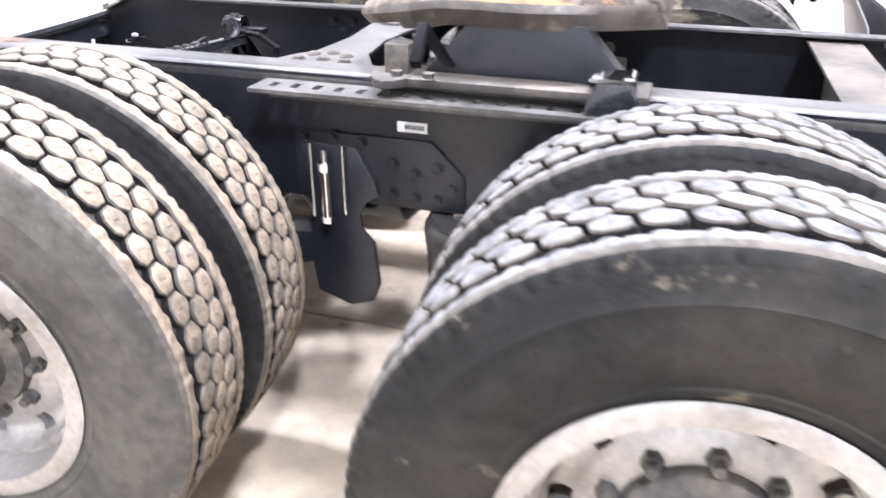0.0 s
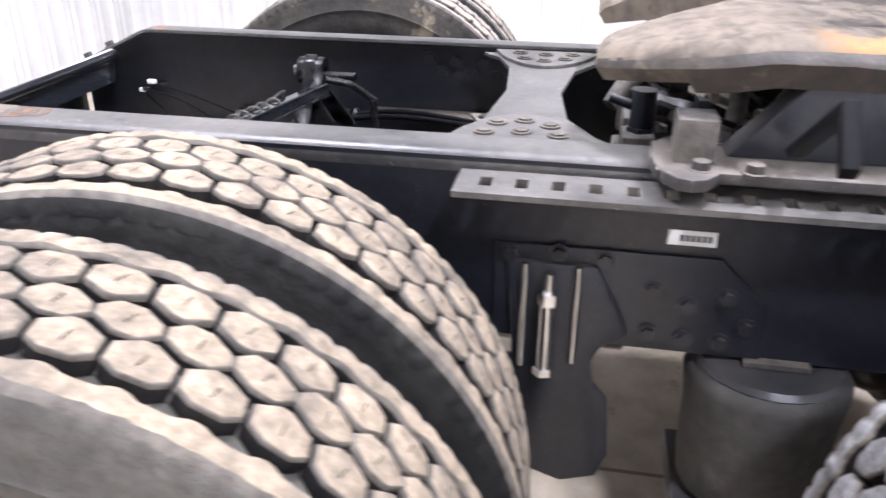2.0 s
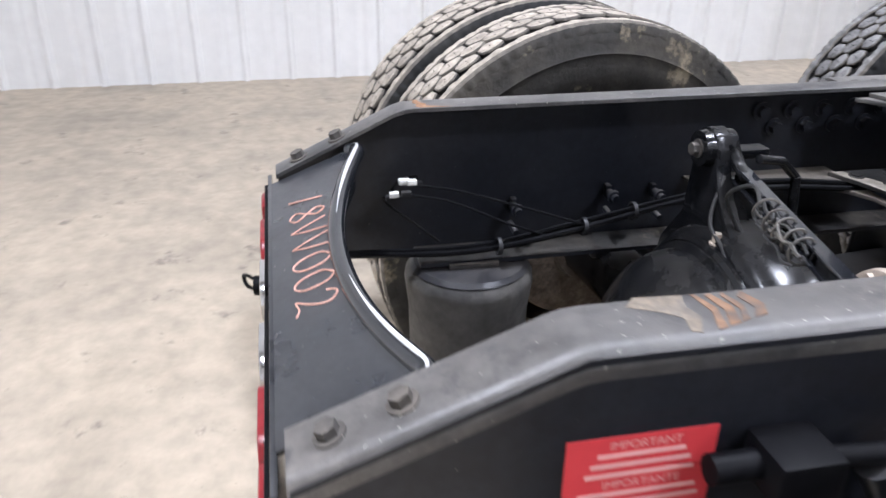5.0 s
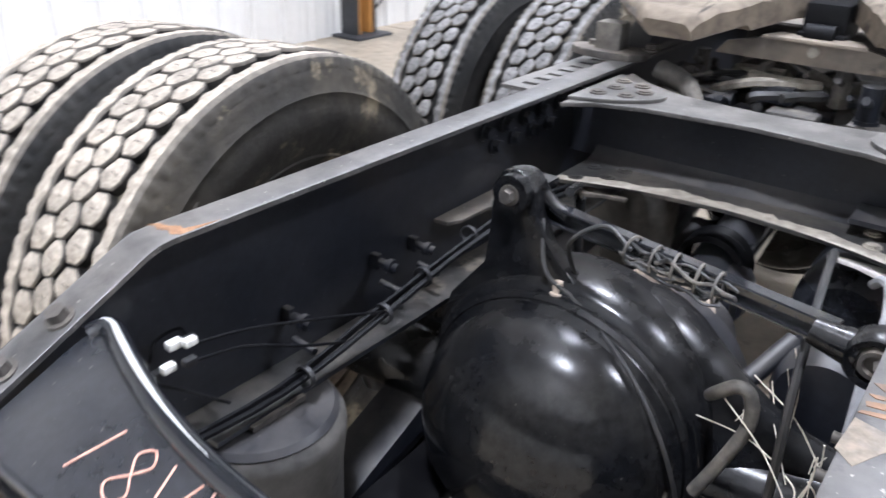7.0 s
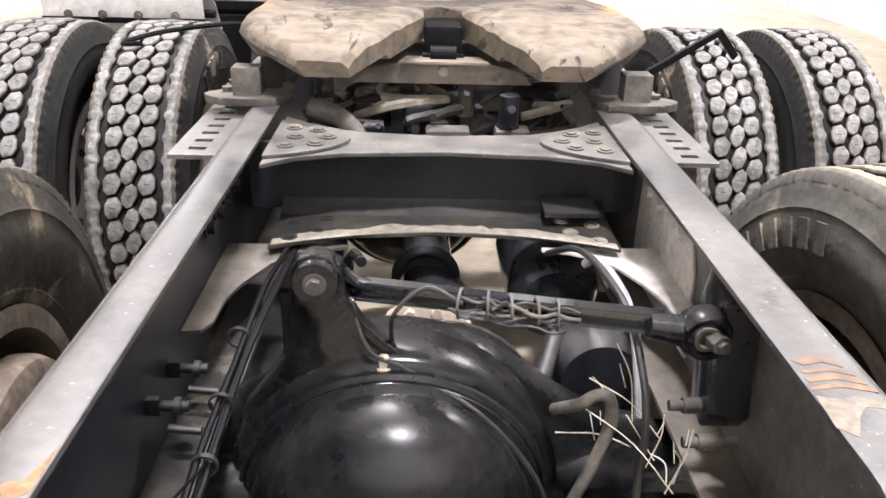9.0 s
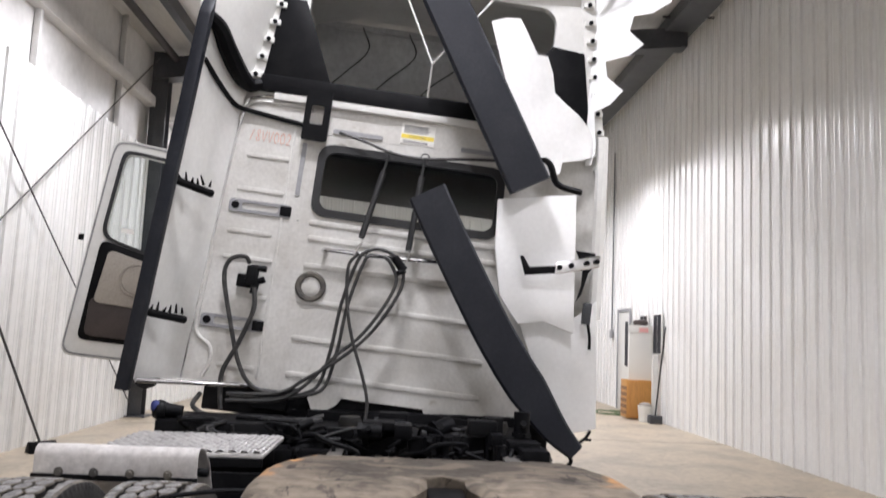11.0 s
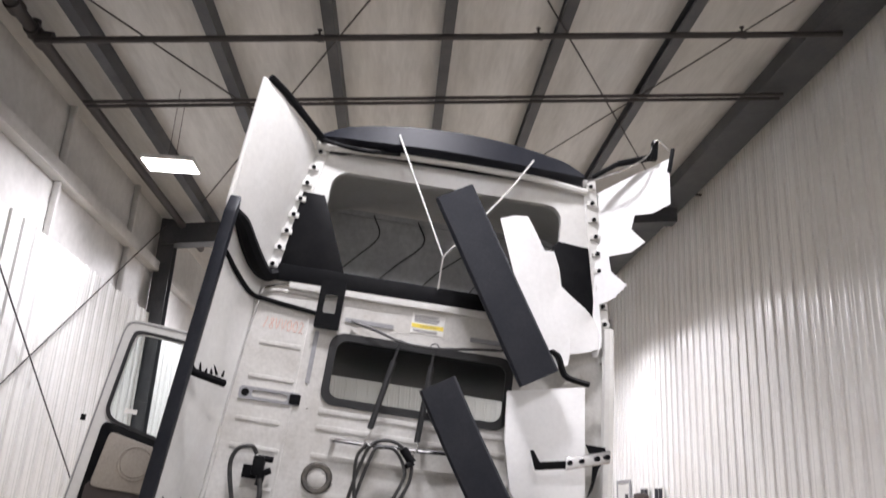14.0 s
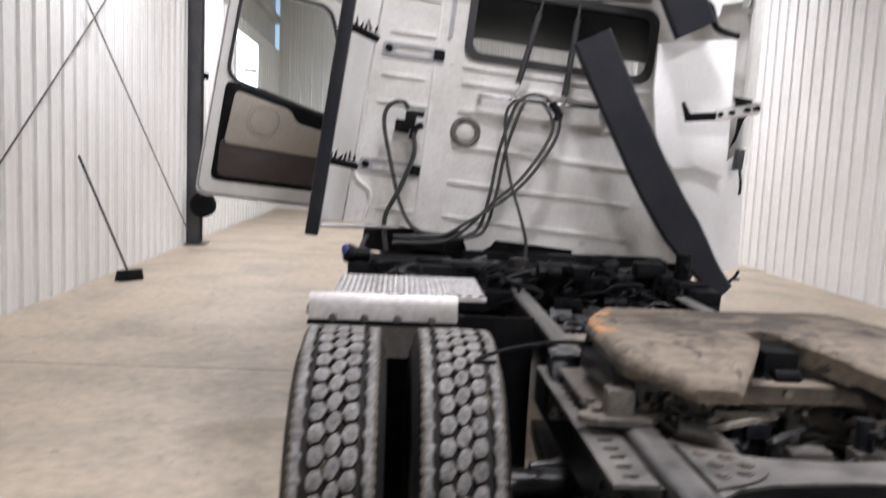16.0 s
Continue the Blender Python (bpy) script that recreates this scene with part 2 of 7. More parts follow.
M_BAG = material("grey air spring rubber", (0.055, 0.053, 0.050), 0.6, 0.0, (0.10, 0.093, 0.083), 0.7, 6.0, 0.25, 40, 0.25, 30, spec=0.3)
M_TREAD = material("dusty tread rubber", (0.325, 0.258, 0.182), 0.85, 0.0, (0.14, 0.118, 0.092), 0.85, 13.0, 0.32, 70, 0.7, 50)
M_TREADL = material("pale dusty tread rubber", (0.43, 0.375, 0.305), 0.85, 0.0, (0.22, 0.195, 0.16), 0.8, 13.0, 0.3, 70, 0.7, 50)
M_EDGE = material("dark block edge rubber", (0.135, 0.118, 0.096), 0.85, 0.0, (0.05, 0.046, 0.042), 0.7, 14.0, 0.3, 60, 0.4, 60)
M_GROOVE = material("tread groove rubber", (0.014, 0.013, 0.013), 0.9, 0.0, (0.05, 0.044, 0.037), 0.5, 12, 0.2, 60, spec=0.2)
M_RUBBER_D = material("dusty tyre rubber", (0.095, 0.088, 0.075), 0.8, 0.0, (0.04, 0.037, 0.034), 0.75, 5.0, 0.25, 30, 0.3, 60, rust=(0.21, 0.185, 0.145), rust_at=0.60)
M_TREAD2 = material("grey tread rubber", (0.225, 0.218, 0.212), 0.75, 0.0, (0.065, 0.063, 0.061), 0.85, 16.0, 0.35, 70, 0.6, 60)
M_ALU = material("brushed aluminium", (0.48, 0.465, 0.44), 0.4, 0.6, (0.27, 0.25, 0.22), 0.7, 6.0, 0.15, 60, 0.08, 80)
M_GLINT = material("painted lip glint", (0.78, 0.78, 0.77), 0.3, 0.25, (0.55, 0.54, 0.52), 0.5, 20)
M_CHROME = material("chrome", (0.75, 0.75, 0.76), 0.15, 1.0, (0.5, 0.48, 0.45), 0.4, 20)
M_RIMD = material("brown-stained wheel steel", (0.17, 0.135, 0.10), 0.6, 0.2, (0.07, 0.055, 0.042), 0.75, 7.0, 0.3, 50, 0.2, 60)
M_HUB = material("hub casting", (0.07, 0.065, 0.06), 0.6, 0.0, (0.17, 0.15, 0.12), 0.7, 14, 0.3, 60, 0.3, 60)
M_WHITE = material("white cab paint", (0.69, 0.685, 0.66), 0.3, 0.0, (0.58, 0.565, 0.52), 0.55, 2.4, 0.04, 30, 0.04, 5, coat=0.2, specks=(0.42, 0.39, 0.34), speck_at=0.75)
# Brighter copy of the cab white: lamp light put into the panels' colour.
M_LITWHITE = material("white fairing with lamp light in its tone", (0.86, 0.86, 0.85), 0.35, 0.0, (0.78, 0.775, 0.76), 0.5, 3.0, 0.03, 40, 0.05, 6)
M_WHITED = material("dirty white cab paint", (0.61, 0.60, 0.57), 0.38, 0.0, (0.42, 0.40, 0.36), 0.75, 3.2, 0.08, 50, 0.06, 9, rust=(0.36, 0.33, 0.28), rust_at=0.64, specks=(0.22, 0.20, 0.17), speck_at=0.73)
M_NAVY = material("dark slate plastic", (0.008, 0.0095, 0.015), 0.5, 0.0, (0.02, 0.022, 0.028), 0.5, 4.0, 0.2, 60, 0.06, 20, spec=0.3)
M_PLASTIC = material("black plastic", (0.004, 0.004, 0.005), 0.5, 0.0, (0.012, 0.012, 0.012), 0.5, 8.0, 0.2, 60, spec=0.1)
M_HOSE = material("rubber hose", (0.022, 0.022, 0.022), 0.5, 0.0, (0.06, 0.055, 0.05), 0.6, 25)
M_GASKET = material("rubber gasket", (0.012, 0.012, 0.013), 0.55)
M_LINER = material("sleeper liner", (0.30, 0.30, 0.31), 0.7, 0.0, (0.22, 0.22, 0.23), 0.6, 2.0, 0.1, 30)
M_BEIGE = material("beige door trim", (0.34, 0.305, 0.265), 0.6, 0.0, (0.28, 0.25, 0.22), 0.5, 8.0, 0.1, 60)
M_BROWN = material("brown door pocket", (0.045, 0.034, 0.032), 0.6, 0.0, (0.07, 0.053, 0.048), 0.5, 9.0, 0.1, 60)
M_RED = material("red lens", (0.30, 0.025, 0.030), 0.35, 0.0, (0.20, 0.01, 0.01), 0.5, 20, 0.2, 60)
M_REDLABEL = material("red warning label", (0.72, 0.06, 0.07), 0.4, 0.0, (0.6, 0.05, 0.06), 0.5, 20)
M_PAPER = material("white label", (0.75, 0.74, 0.70), 0.5)
M_YELLOW = material("yellow label band", (0.80, 0.62, 0.08), 0.5)
M_INK = material("dark print", (0.10, 0.10, 0.11), 0.6)
M_PINK = material("pink label print", (0.80, 0.42, 0.40), 0.5)
M_CHALK = material("orange crayon", (0.74, 0.43, 0.34), 0.9, 0.0, (0.50, 0.24, 0.17), 0.7, 60)
M_ROPE = material("white cord", (0.70, 0.69, 0.66), 0.8)
M_TWIG = material("dry straw", (0.66, 0.60, 0.49), 0.85)
M_COPPER = material("pinion flange steel", (0.50, 0.42, 0.34), 0.6, 0.0, (0.32, 0.25, 0.19), 0.6, 14, 0.2, 60)
M_WOOD = material("orange plywood", (0.55, 0.27, 0.07), 0.55, 0.0, (0.40, 0.18, 0.05), 0.6, 5.0, 0.15, 40, stretch=(1, 1, 0.2))
M_MARK = material("smeared orange mark", (0.22, 0.125, 0.07), 0.6, 0.0, (0.07, 0.06, 0.052), 0.95, 45, 0.3, 90)
M_CHIP = material("tan chipped patch", (0.19, 0.155, 0.115), 0.6, 0.0, (0.13, 0.115, 0.10), 0.9, 35, 0.3, 90)
M_BLUE = material("blue glove", (0.02, 0.03, 0.14), 0.7)
M_GLASS = glass("clear glass")
M_TINT = glass("dark tinted glass", (0.72, 0.75, 0.75))
M_LED = glow("led panel", (1.0, 0.98, 0.95), 22.0)
M_DAY = glow("daylight window", (0.92, 0.97, 1.0), 5.0)


# ---- builders ----
def add_box(bm, lo, hi, m=None):
    vs = [bm.verts.new((x, y, z)) for z in (lo[2], hi[2]) for y in (lo[1], hi[1]) for x in (lo[0], hi[0])]
    for f in ((0, 2, 3, 1), (4, 5, 7, 6), (0, 1, 5, 4), (2, 6, 7, 3), (0, 4, 6, 2), (1, 3, 7, 5)):
        bm.faces.new([vs[i] for i in f])
    if m is not None:
        bmesh.ops.transform(bm, matrix=m, verts=vs)
    return vs


def box(lo, hi, bevel=0.0, m=None):
    bm = bmesh.new()
    add_box(bm, lo, hi, m)
    if bevel:
        bmesh.ops.bevel(bm, geom=bm.edges[:], offset=bevel, segments=2, affect="EDGES", profile=0.6)
    return bm


def frame_of(d):
    d = Vector(d).normalized()
    u = d.orthogonal().normalized()
    return u, d.cross(u)


def add_rod(bm, p0, p1, r0, r1=None, n=12, caps=True):
    p0, p1 = Vector(p0), Vector(p1)
    r1 = r0 if r1 is None else r1
    u, v = frame_of(p1 - p0)
    rings = []
    for p, r in ((p0, r0), (p1, r1)):
        rings.append([bm.verts.new(p + (u * math.cos(2 * math.pi * k / n) + v * math.sin(2 * math.pi * k / n)) * r) for k in range(n)])
    for k in range(n):
        bm.faces.new((rings[0][k], rings[0][(k + 1) % n], rings[1][(k + 1) % n], rings[1][k]))
    if caps:
        bm.faces.new(rings[0][::-1])
        bm.faces.new(rings[1])


def rod(p0, p1, r0, r1=None, n=12):
    bm = bmesh.new()
    add_rod(bm, p0, p1, r0, r1, n)
    return bm


def smooth_path(pts, steps=8):
    pts = [Vector(p) for p in pts]
    if len(pts) < 3:
        return pts
    P = [2 * pts[0] - pts[1]] + pts + [2 * pts[-1] - pts[-2]]
    out = []
    for i in range(1, len(P) - 2):
        a, b, c, d = P[i - 1:i + 3]
        for k in range(steps):
            t = k / steps
            out.append(0.5 * ((2 * b) + (c - a) * t + (2 * a - 5 * b + 4 * c - d) * t * t + (3 * b - a - 3 * c + d) * t ** 3))
    return out + [pts[-1]]


def add_tube(bm, pts, r, n=8, steps=8):
    path = smooth_path(pts, steps)
    u = None
    rings = []
    for i, p in enumerate(path):
        d = (path[min(i + 1, len(path) - 1)] - path[max(i - 1, 0)]).normalized()
        if u is None:
            u = d.orthogonal().normalized()
        u = (u - d * u.dot(d)).normalized()
        v = d.cross(u)
        rr = r(i / (len(path) - 1)) if callable(r) else r
        rings.append([bm.verts.new(p + (u * math.cos(2 * math.pi * k / n) + v * math.sin(2 * math.pi * k / n)) * rr) for k in range(n)])
    for a, b in zip(rings, rings[1:]):
        for k in range(n):
            bm.faces.new((a[k], a[(k + 1) % n], b[(k + 1) % n], b[k]))
    bm.faces.new(rings[0][::-1])
    bm.faces.new(rings[-1])


def tube(pts, r, n=8, steps=8):
    bm = bmesh.new()
    add_tube(bm, pts, r, n, steps)
    return bm


def add_prism(bm, poly, place, lo, hi):
    """poly: (a, b) pairs; place(a, b, h) gives a point; from h = lo to hi."""
    low = [bm.verts.new(place(a, b, lo)) for a, b in poly]
    top = [bm.verts.new(place(a, b, hi)) for a, b in poly]
    n = len(poly)
    for k in range(n):
        bm.faces.new((low[k], low[(k + 1) % n], top[(k + 1) % n], top[k]))
    bm.faces.new(low[::-1])
    bm.faces.new(top)


def prism(poly, axis, lo, hi, bevel=0.0):
    place = {"x": lambda a, b, h: (h, a, b), "y": lambda a, b, h: (a, h, b), "z": lambda a, b, h: (a, b, h)}[axis]
    bm = bmesh.new()
    add_prism(bm, poly, place, lo, hi)
    bmesh.ops.recalc_face_normals(bm, faces=bm.faces[:])
    if bevel:
        bmesh.ops.bevel(bm, geom=bm.edges[:], offset=bevel, segments=2, affect="EDGES", profile=0.6)
    return bm


def lathe(profile, axis="x", centre=(0, 0, 0), n=48, closed=False):
    """profile: (radius, along) pairs turned about an axis through centre."""
    bm = bmesh.new()
    c = Vector(centre)
    rings = []
    for k in range(n):
        a = 2 * math.pi * k / n
        s, o = math.sin(a), math.cos(a)
        ring = []
        for r, h in profile:
            p = {"x": (h, r * o, r * s), "y": (r * o, h, r * s), "z": (r * o, r * s, h)}[axis]
            ring.append(bm.verts.new(c + Vector(p)))
        rings.append(ring)
    m = len(profile)
    for k in range(n):
        a, b = rings[k], rings[(k + 1) % n]
        for i in range(m if closed else m - 1):
            j = (i + 1) % m
            bm.faces.new((a[i], b[i], b[j], a[j]))
    bmesh.ops.remove_doubles(bm, verts=bm.verts[:], dist=1e-5)
    bmesh.ops.recalc_face_normals(bm, faces=bm.faces[:])
    return bm


def part(name, bm, mat, parent=None, label="", flat=False, local=False, extra=(), sharp=38):
    """Links a bmesh as one mesh object; under a parent its coordinates are the world's, or the parent's own (local)."""
    bmesh.ops.recalc_face_normals(bm, faces=bm.faces[:])
    me = bpy.data.meshes.new(name)
    bm.to_mesh(me)
    bm.free()
    for mm in (mat, *extra):
        me.materials.append(mm)
    if not flat:
        me.polygons.foreach_set("use_smooth", [True] * len(me.polygons))
        me.set_sharp_from_angle(angle=radians(sharp))
    ob = new(name, me)
    if parent is not None:
        ob.parent = parent
        if not local:
            ob.matrix_parent_inverse = WORLD_OF.get(parent.name, Matrix()).inverted()
            WORLD_OF[ob.name] = Matrix()
        else:
            WORLD_OF[ob.name] = WORLD_OF.get(parent.name, Matrix())
    if label:
        ob["label"] = label
    return ob


WORLD_OF = {}


def thing(name, m, label, category, group="", kind=""):
    e = new(name)
    e.empty_display_size = 0.1
    e.matrix_basis = m
    WORLD_OF[e.name] = m
    return tagged(e, label, category, group, kind)


def solid(name, bm, mat, label, category, group="", kind="", flat=False):
    return tagged(part(name, bm, mat, flat=flat), label, category, group, kind)


def joined(*bms):
    out = bmesh.new()
    for b in bms:
        me = bpy.data.meshes.new("tmp")
        b.to_mesh(me)
        out.from_mesh(me)
        bpy.data.meshes.remove(me)
        b.free()
    return out


def bolt_at(p, d, r=0.012, h=0.012, name="bolt", mat=None, parent=None):
    p, d = Vector(p), Vector(d).normalized()
    bm = bmesh.new()
    add_rod(bm, p - d * 0.002, p + d * 0.003, r * 1.45, n=14)
    add_rod(bm, p + d * 0.003, p + d * h, r, n=6)
    return part(name, bm, mat or M_DIRTY, parent)


def text_mesh(words, size, m):
    """Words in the built-in font as a flat mesh, centred at m."""
    cu = bpy.data.curves.new("words", "FONT")
    cu.body, cu.size, cu.align_x, cu.align_y = words, size, "CENTER", "CENTER"
    ob = bpy.data.objects.new("words", cu)
    me = bpy.data.meshes.new_from_object(ob)
    bm = bmesh.new()
    bm.from_mesh(me)
    bmesh.ops.transform(bm, matrix=m, verts=bm.verts[:])
    bpy.data.objects.remove(ob)
    bpy.data.meshes.remove(me)
    return bm


# ---- building ----
def ribbed_wall(axis, at, a0, a1, z0, z1f, inward, pitch=0.305, holes=()):
    """Corrugated sheet: a major rib and two low ribs each pitch. axis: the fixed axis; z1f(a): height at a."""
    bm = bmesh.new()
    prof = []
    a = a0
    shape = [(0.0, 0.0), (0.10, 0.0), (0.113, 0.006), (0.135, 0.006), (0.148, 0.0), (0.17, 0.0), (0.183, 0.006), (0.205, 0.006),
             (0.218, 0.0), (0.258, 0.0), (0.270, 0.028), (0.293, 0.028)]
    while a < a1:
        for o, h in shape:
            if a + o < a1:
                prof.append((a + o, h))
        a += pitch
    prof.append((a1, 0.0))

    def P(s, h, z):
        return (at + inward * h, s, z) if axis == "x" else (s, at + inward * h, z)
    low = [bm.verts.new(P(s, h, z0)) for s, h in prof]
    top = [bm.verts.new(P(s, h, z1f(s))) for s, h in prof]
    lo2 = [bm.verts.new(P(s, -0.1, z0)) for s in (a0, a1)]
    to2 = [bm.verts.new(P(s, -0.1, z1f(s))) for s in (a0, a1)]
    for i in range(len(prof) - 1):
        bm.faces.new((low[i], low[i + 1], top[i + 1], top[i]))
    bm.faces.new((lo2[0], lo2[1], to2[1], to2[0]))
    bm.faces.new((low[0], top[0], to2[0], lo2[0]))
    bm.faces.new((low[-1], lo2[1], to2[1], top[-1]))
    bm.faces.new(top + [to2[1], to2[0]])
    return bm


LINER_L = 4.32
floor = solid("floor", box((X_L - 0.2, Y_B - 0.2, -0.2), (X_R + 0.2, Y_F + 0.2, 0.0)), M_CONC,
              "tan stained concrete shop floor with saw-cut joints", "floor", kind="structure", flat=True)
M_JOINT = material("joint filler", (0.22, 0.19, 0.155), 0.9)
for _y in (5.3, 12.0):
    solid("trim", box((X_L, _y - 0.004, 0.0), (X_R, _y + 0.004, 0.002)), M_JOINT, "dark saw-cut joint line in the concrete floor",
          "floor joint", kind="structure", flat=True)
for _x in (0.0,):
    solid("trim", box((_x - 0.005, Y_B, 0.0), (_x + 0.005, Y_F, 0.0025)), M_JOINT, "dark saw-cut joint line in the concrete floor",
          "floor joint", kind="structure", flat=True)
solid("wall_west", ribbed_wall("x", X_L, Y_B, Y_F, 0, lambda s: LINER_L, 1), M_PANEL,
      "white ribbed steel liner panel wall, scuffed near the floor", "wall", kind="structure")
solid("wall_east", ribbed_wall("x", X_R, Y_B, Y_F, 0, lambda s: ROOF_R - 0.02, -1), M_PANEL,
      "white ribbed steel liner panel wall reflecting the lamps", "wall", kind="structure")
solid("wall_south", ribbed_wall("y", Y_B, X_L, X_R, 0, lambda s: roof_z(s) - 0.02, 1), M_PANEL,
      "white ribbed steel end wall", "wall", kind="structure")
solid("wall_north", ribbed_wall("y", Y_F, X_L, X_R, 0, lambda s: roof_z(s) - 0.02, -1), M_PANEL,
      "white ribbed steel far end wall", "wall", kind="structure")
# insulation above the west liner, with its ledge
solid("wall_west_upper", box((X_L - 0.22, Y_B, LINER_L - 0.3), (X_L - 0.12, Y_F, ROOF_L + 0.1)), M_INSUL,
      "grey vinyl-faced insulation above the liner panel", "wall", kind="structure", flat=True)
solid("trim", box((X_L - 0.12, Y_B, 5.05), (X_L + 0.04, Y_F, 5.22), 0.01), M_INSUL, "horizontal girt covered with insulation facing",
      "wall girt", kind="structure")
for _y in (1.0, 3.6, 6.2, 8.8, 11.4, 16.5):
    solid("trim", box((X_L - 0.11, _y - 0.03, LINER_L), (X_L - 0.03, _y + 0.03, ROOF_L), 0.01), M_INSUL,
          "insulation-faced stud above the liner panel", "wall stud", kind="structure")


def roof_prism(x0, x1, y0, y1, below, thick):
    bm = bmesh.new()
    add_prism(bm, [(x0, roof_z(x0) - below), (x1, roof_z(x1) - below), (x1, roof_z(x1) - below + thick), (x0, roof_z(x0) - below + thick)],
              lambda a, b, h: (a, h, b), y0, y1)
    return bm


solid("ceiling", roof_prism(X_L - 0.3, X_R + 0.2, Y_B - 0.2, Y_F + 0.2, 0.0, 0.12), M_ROOFING,
      "sloped ceiling of white vinyl-faced roof insulation", "ceiling", kind="structure", flat=True)


def purlin(x):
    z = roof_z(x)
    poly = [(x - 0.075, z - 0.2), (x + 0.05, z - 0.2), (x + 0.05, z - 0.003), (x - 0.06, z - 0.003), (x - 0.06, z - 0.02), (x + 0.03, z - 0.02),
            (x + 0.03, z - 0.185), (x - 0.055, z - 0.185), (x - 0.055, z - 0.165), (x - 0.075, z - 0.165)]
    return prism(poly, "y", Y_B, Y_F)


for _x in (-3.69, -2.44, -1.22, 0.035, 1.29, 2.66):
    solid("roof_purlin", purlin(_x), M_STEEL, "dark grey steel roof purlin under the insulation", "purlin", "roof purlins", "structure", flat=True)
solid("eave_beam", box((4.12, Y_B, ROOF_R - 0.36), (4.62, Y_F, ROOF_R - 0.14), 0.01), M_STEEL,
      "wide dark steel eave beam along the ribbed wall", "eave beam", kind="structure", flat=True)
for _y0, _y1, _r, _d in ((8.06, 8.40, 0.022, 0.35), (8.17, 8.51, 0.022, 0.35), (6.78, 7.03, 0.035, 0.35)):
    _pipe = solid("sprinkler_pipe", rod((-4.1, _y0, roof_z(-4.1) - _d), (4.4, _y1, roof_z(4.4) - _d), _r), M_PIPE,
                  "dark steel pipe crossing below the roof purlins", "pipe", "ceiling pipes")
for _x in (-1.32, 0.98, 3.25):
    _y = 6.78 + 0.25 * (_x + 4.1) / 8.5
    _z = roof_z(_x) - 0.35
    part("sprinkler_head", joined(rod((_x, _y, _z + 0.02), (_x, _y, _z + 0.09), 0.012, n=8), rod((_x, _y, _z + 0.09), (_x, _y, _z + 0.10), 0.026, n=12), rod((_x - 0.05, _y, _z), (_x + 0.05, _y, _z), 0.042, n=12)), M_PIPE, _pipe)
solid("sprinkler_pipe", rod((4.0, 12.4, 7.02), (4.88, 12.4, 7.06), 0.022), M_PIPE, "short dark pipe stub below the eave beam", "pipe", "ceiling pipes")
_zm = roof_z(-4.13) - 0.24
solid("sprinkler_main", joined(rod((-4.13, 1.0, _zm), (-4.13, 14.0, _zm), 0.06), rod((-4.13, 6.28, _zm), (-4.13, 6.42, _zm), 0.085), rod((-4.13, 6.70, _zm), (-4.13, 7.02, _zm), 0.08),
                               rod((-4.13, 6.78, _zm - 0.08), (-4.13, 6.78, _zm + 0.12), 0.05), rod((-4.13, 6.78, _zm - 0.05), (-3.93, 6.78, _zm - 0.05), 0.05)), M_PIPE,
      "thick dark steel main pipe along the eave", "pipe")
for _x0, _y0, _x1, _y1 in ((-4.1, 5.0, -0.6, 12.0), (-0.05, 5.0, -3.6, 11.7), (0.2, 5.0, 3.8, 11.7), (4.2, 5.5, 0.6, 12.3)):
    solid("brace_rod", rod((_x0, _y0, roof_z(_x0) - 0.22), (_x1, _y1, roof_z(_x1) - 0.22), 0.010, n=6), M_PIPE,
          "thin steel cross-brace rod under the roof", "brace rod", "brace rods")
for _a, _b in (((4.95, 5.55), (12.6, 0.20)), ((4.95, 0.08), (12.6, 5.85))):
    solid("brace_rod", rod((X_L + 0.08, _a[0], _a[1]), (X_L + 0.08, _b[0], _b[1]), 0.010, n=6), M_PIPE,
          "thin steel cross-brace rod along the ribbed wall", "brace rod", "brace rods")
# column with its rafter
def steel_column(y, h, label):
    col = thing("steel_column", pose(X_L + 0.12, y, 0), label, "column", "steel columns")
    for lo, hi in (((X_L - 0.05, y - 0.115, 0), (X_L + 0.22, y - 0.10, h)), ((X_L - 0.05, y + 0.10, 0), (X_L + 0.22, y + 0.115, h)),
                   ((X_L + 0.08, y - 0.10, 0), (X_L + 0.095, y + 0.10, h)), ((X_L - 0.1, y - 0.215, 0), (X_L + 0.32, y + 0.215, 0.02))):
        part("flange", box(lo, hi, 0.002), M_STEEL, col)
    return col


steel_column(12.815, 6.0, "dark steel building column standing at the ribbed wall")
_c = steel_column(4.83, 6.0, "dark steel building column boxed in with brown timber")
for _y0, _y1 in ((4.735, 4.775), (4.885, 4.925)):
    part("timber", box((X_L + 0.02, _y0, 0.021), (X_L + 0.20, _y1, 2.4), 0.004), M_WOOD, _c, "brown timber packing board")
solid("rafter", roof_prism(X_L, 4.52, 12.65, 12.95, 0.56, 0.36), M_STEEL, "dark steel rafter beam crossing below the roof", "rafter",
      kind="structure", flat=True)


def ceiling_lamp(x, y):
    z = LAMP_Z
    e = thing("high_bay_lamp", pose(x, y, z), "white linear high-bay lamp hanging lit from the roof", "ceiling lamp", "high-bay lamps")
    part("housing", box((x - 0.31, y - 0.19, z + 0.012), (x + 0.31, y + 0.19, z + 0.07), 0.008), M_WHITE, e)
    part("diffuser", box((x - 0.295, y - 0.175, z), (x + 0.295, y + 0.175, z + 0.012)), M_LED, e, "glowing white diffuser")
    for dy in (-0.13, 0.13):
        part("wire", rod((x, y + dy, z + 0.07), (x, y + dy, roof_z(x)), 0.004, n=6), M_PIPE, e)


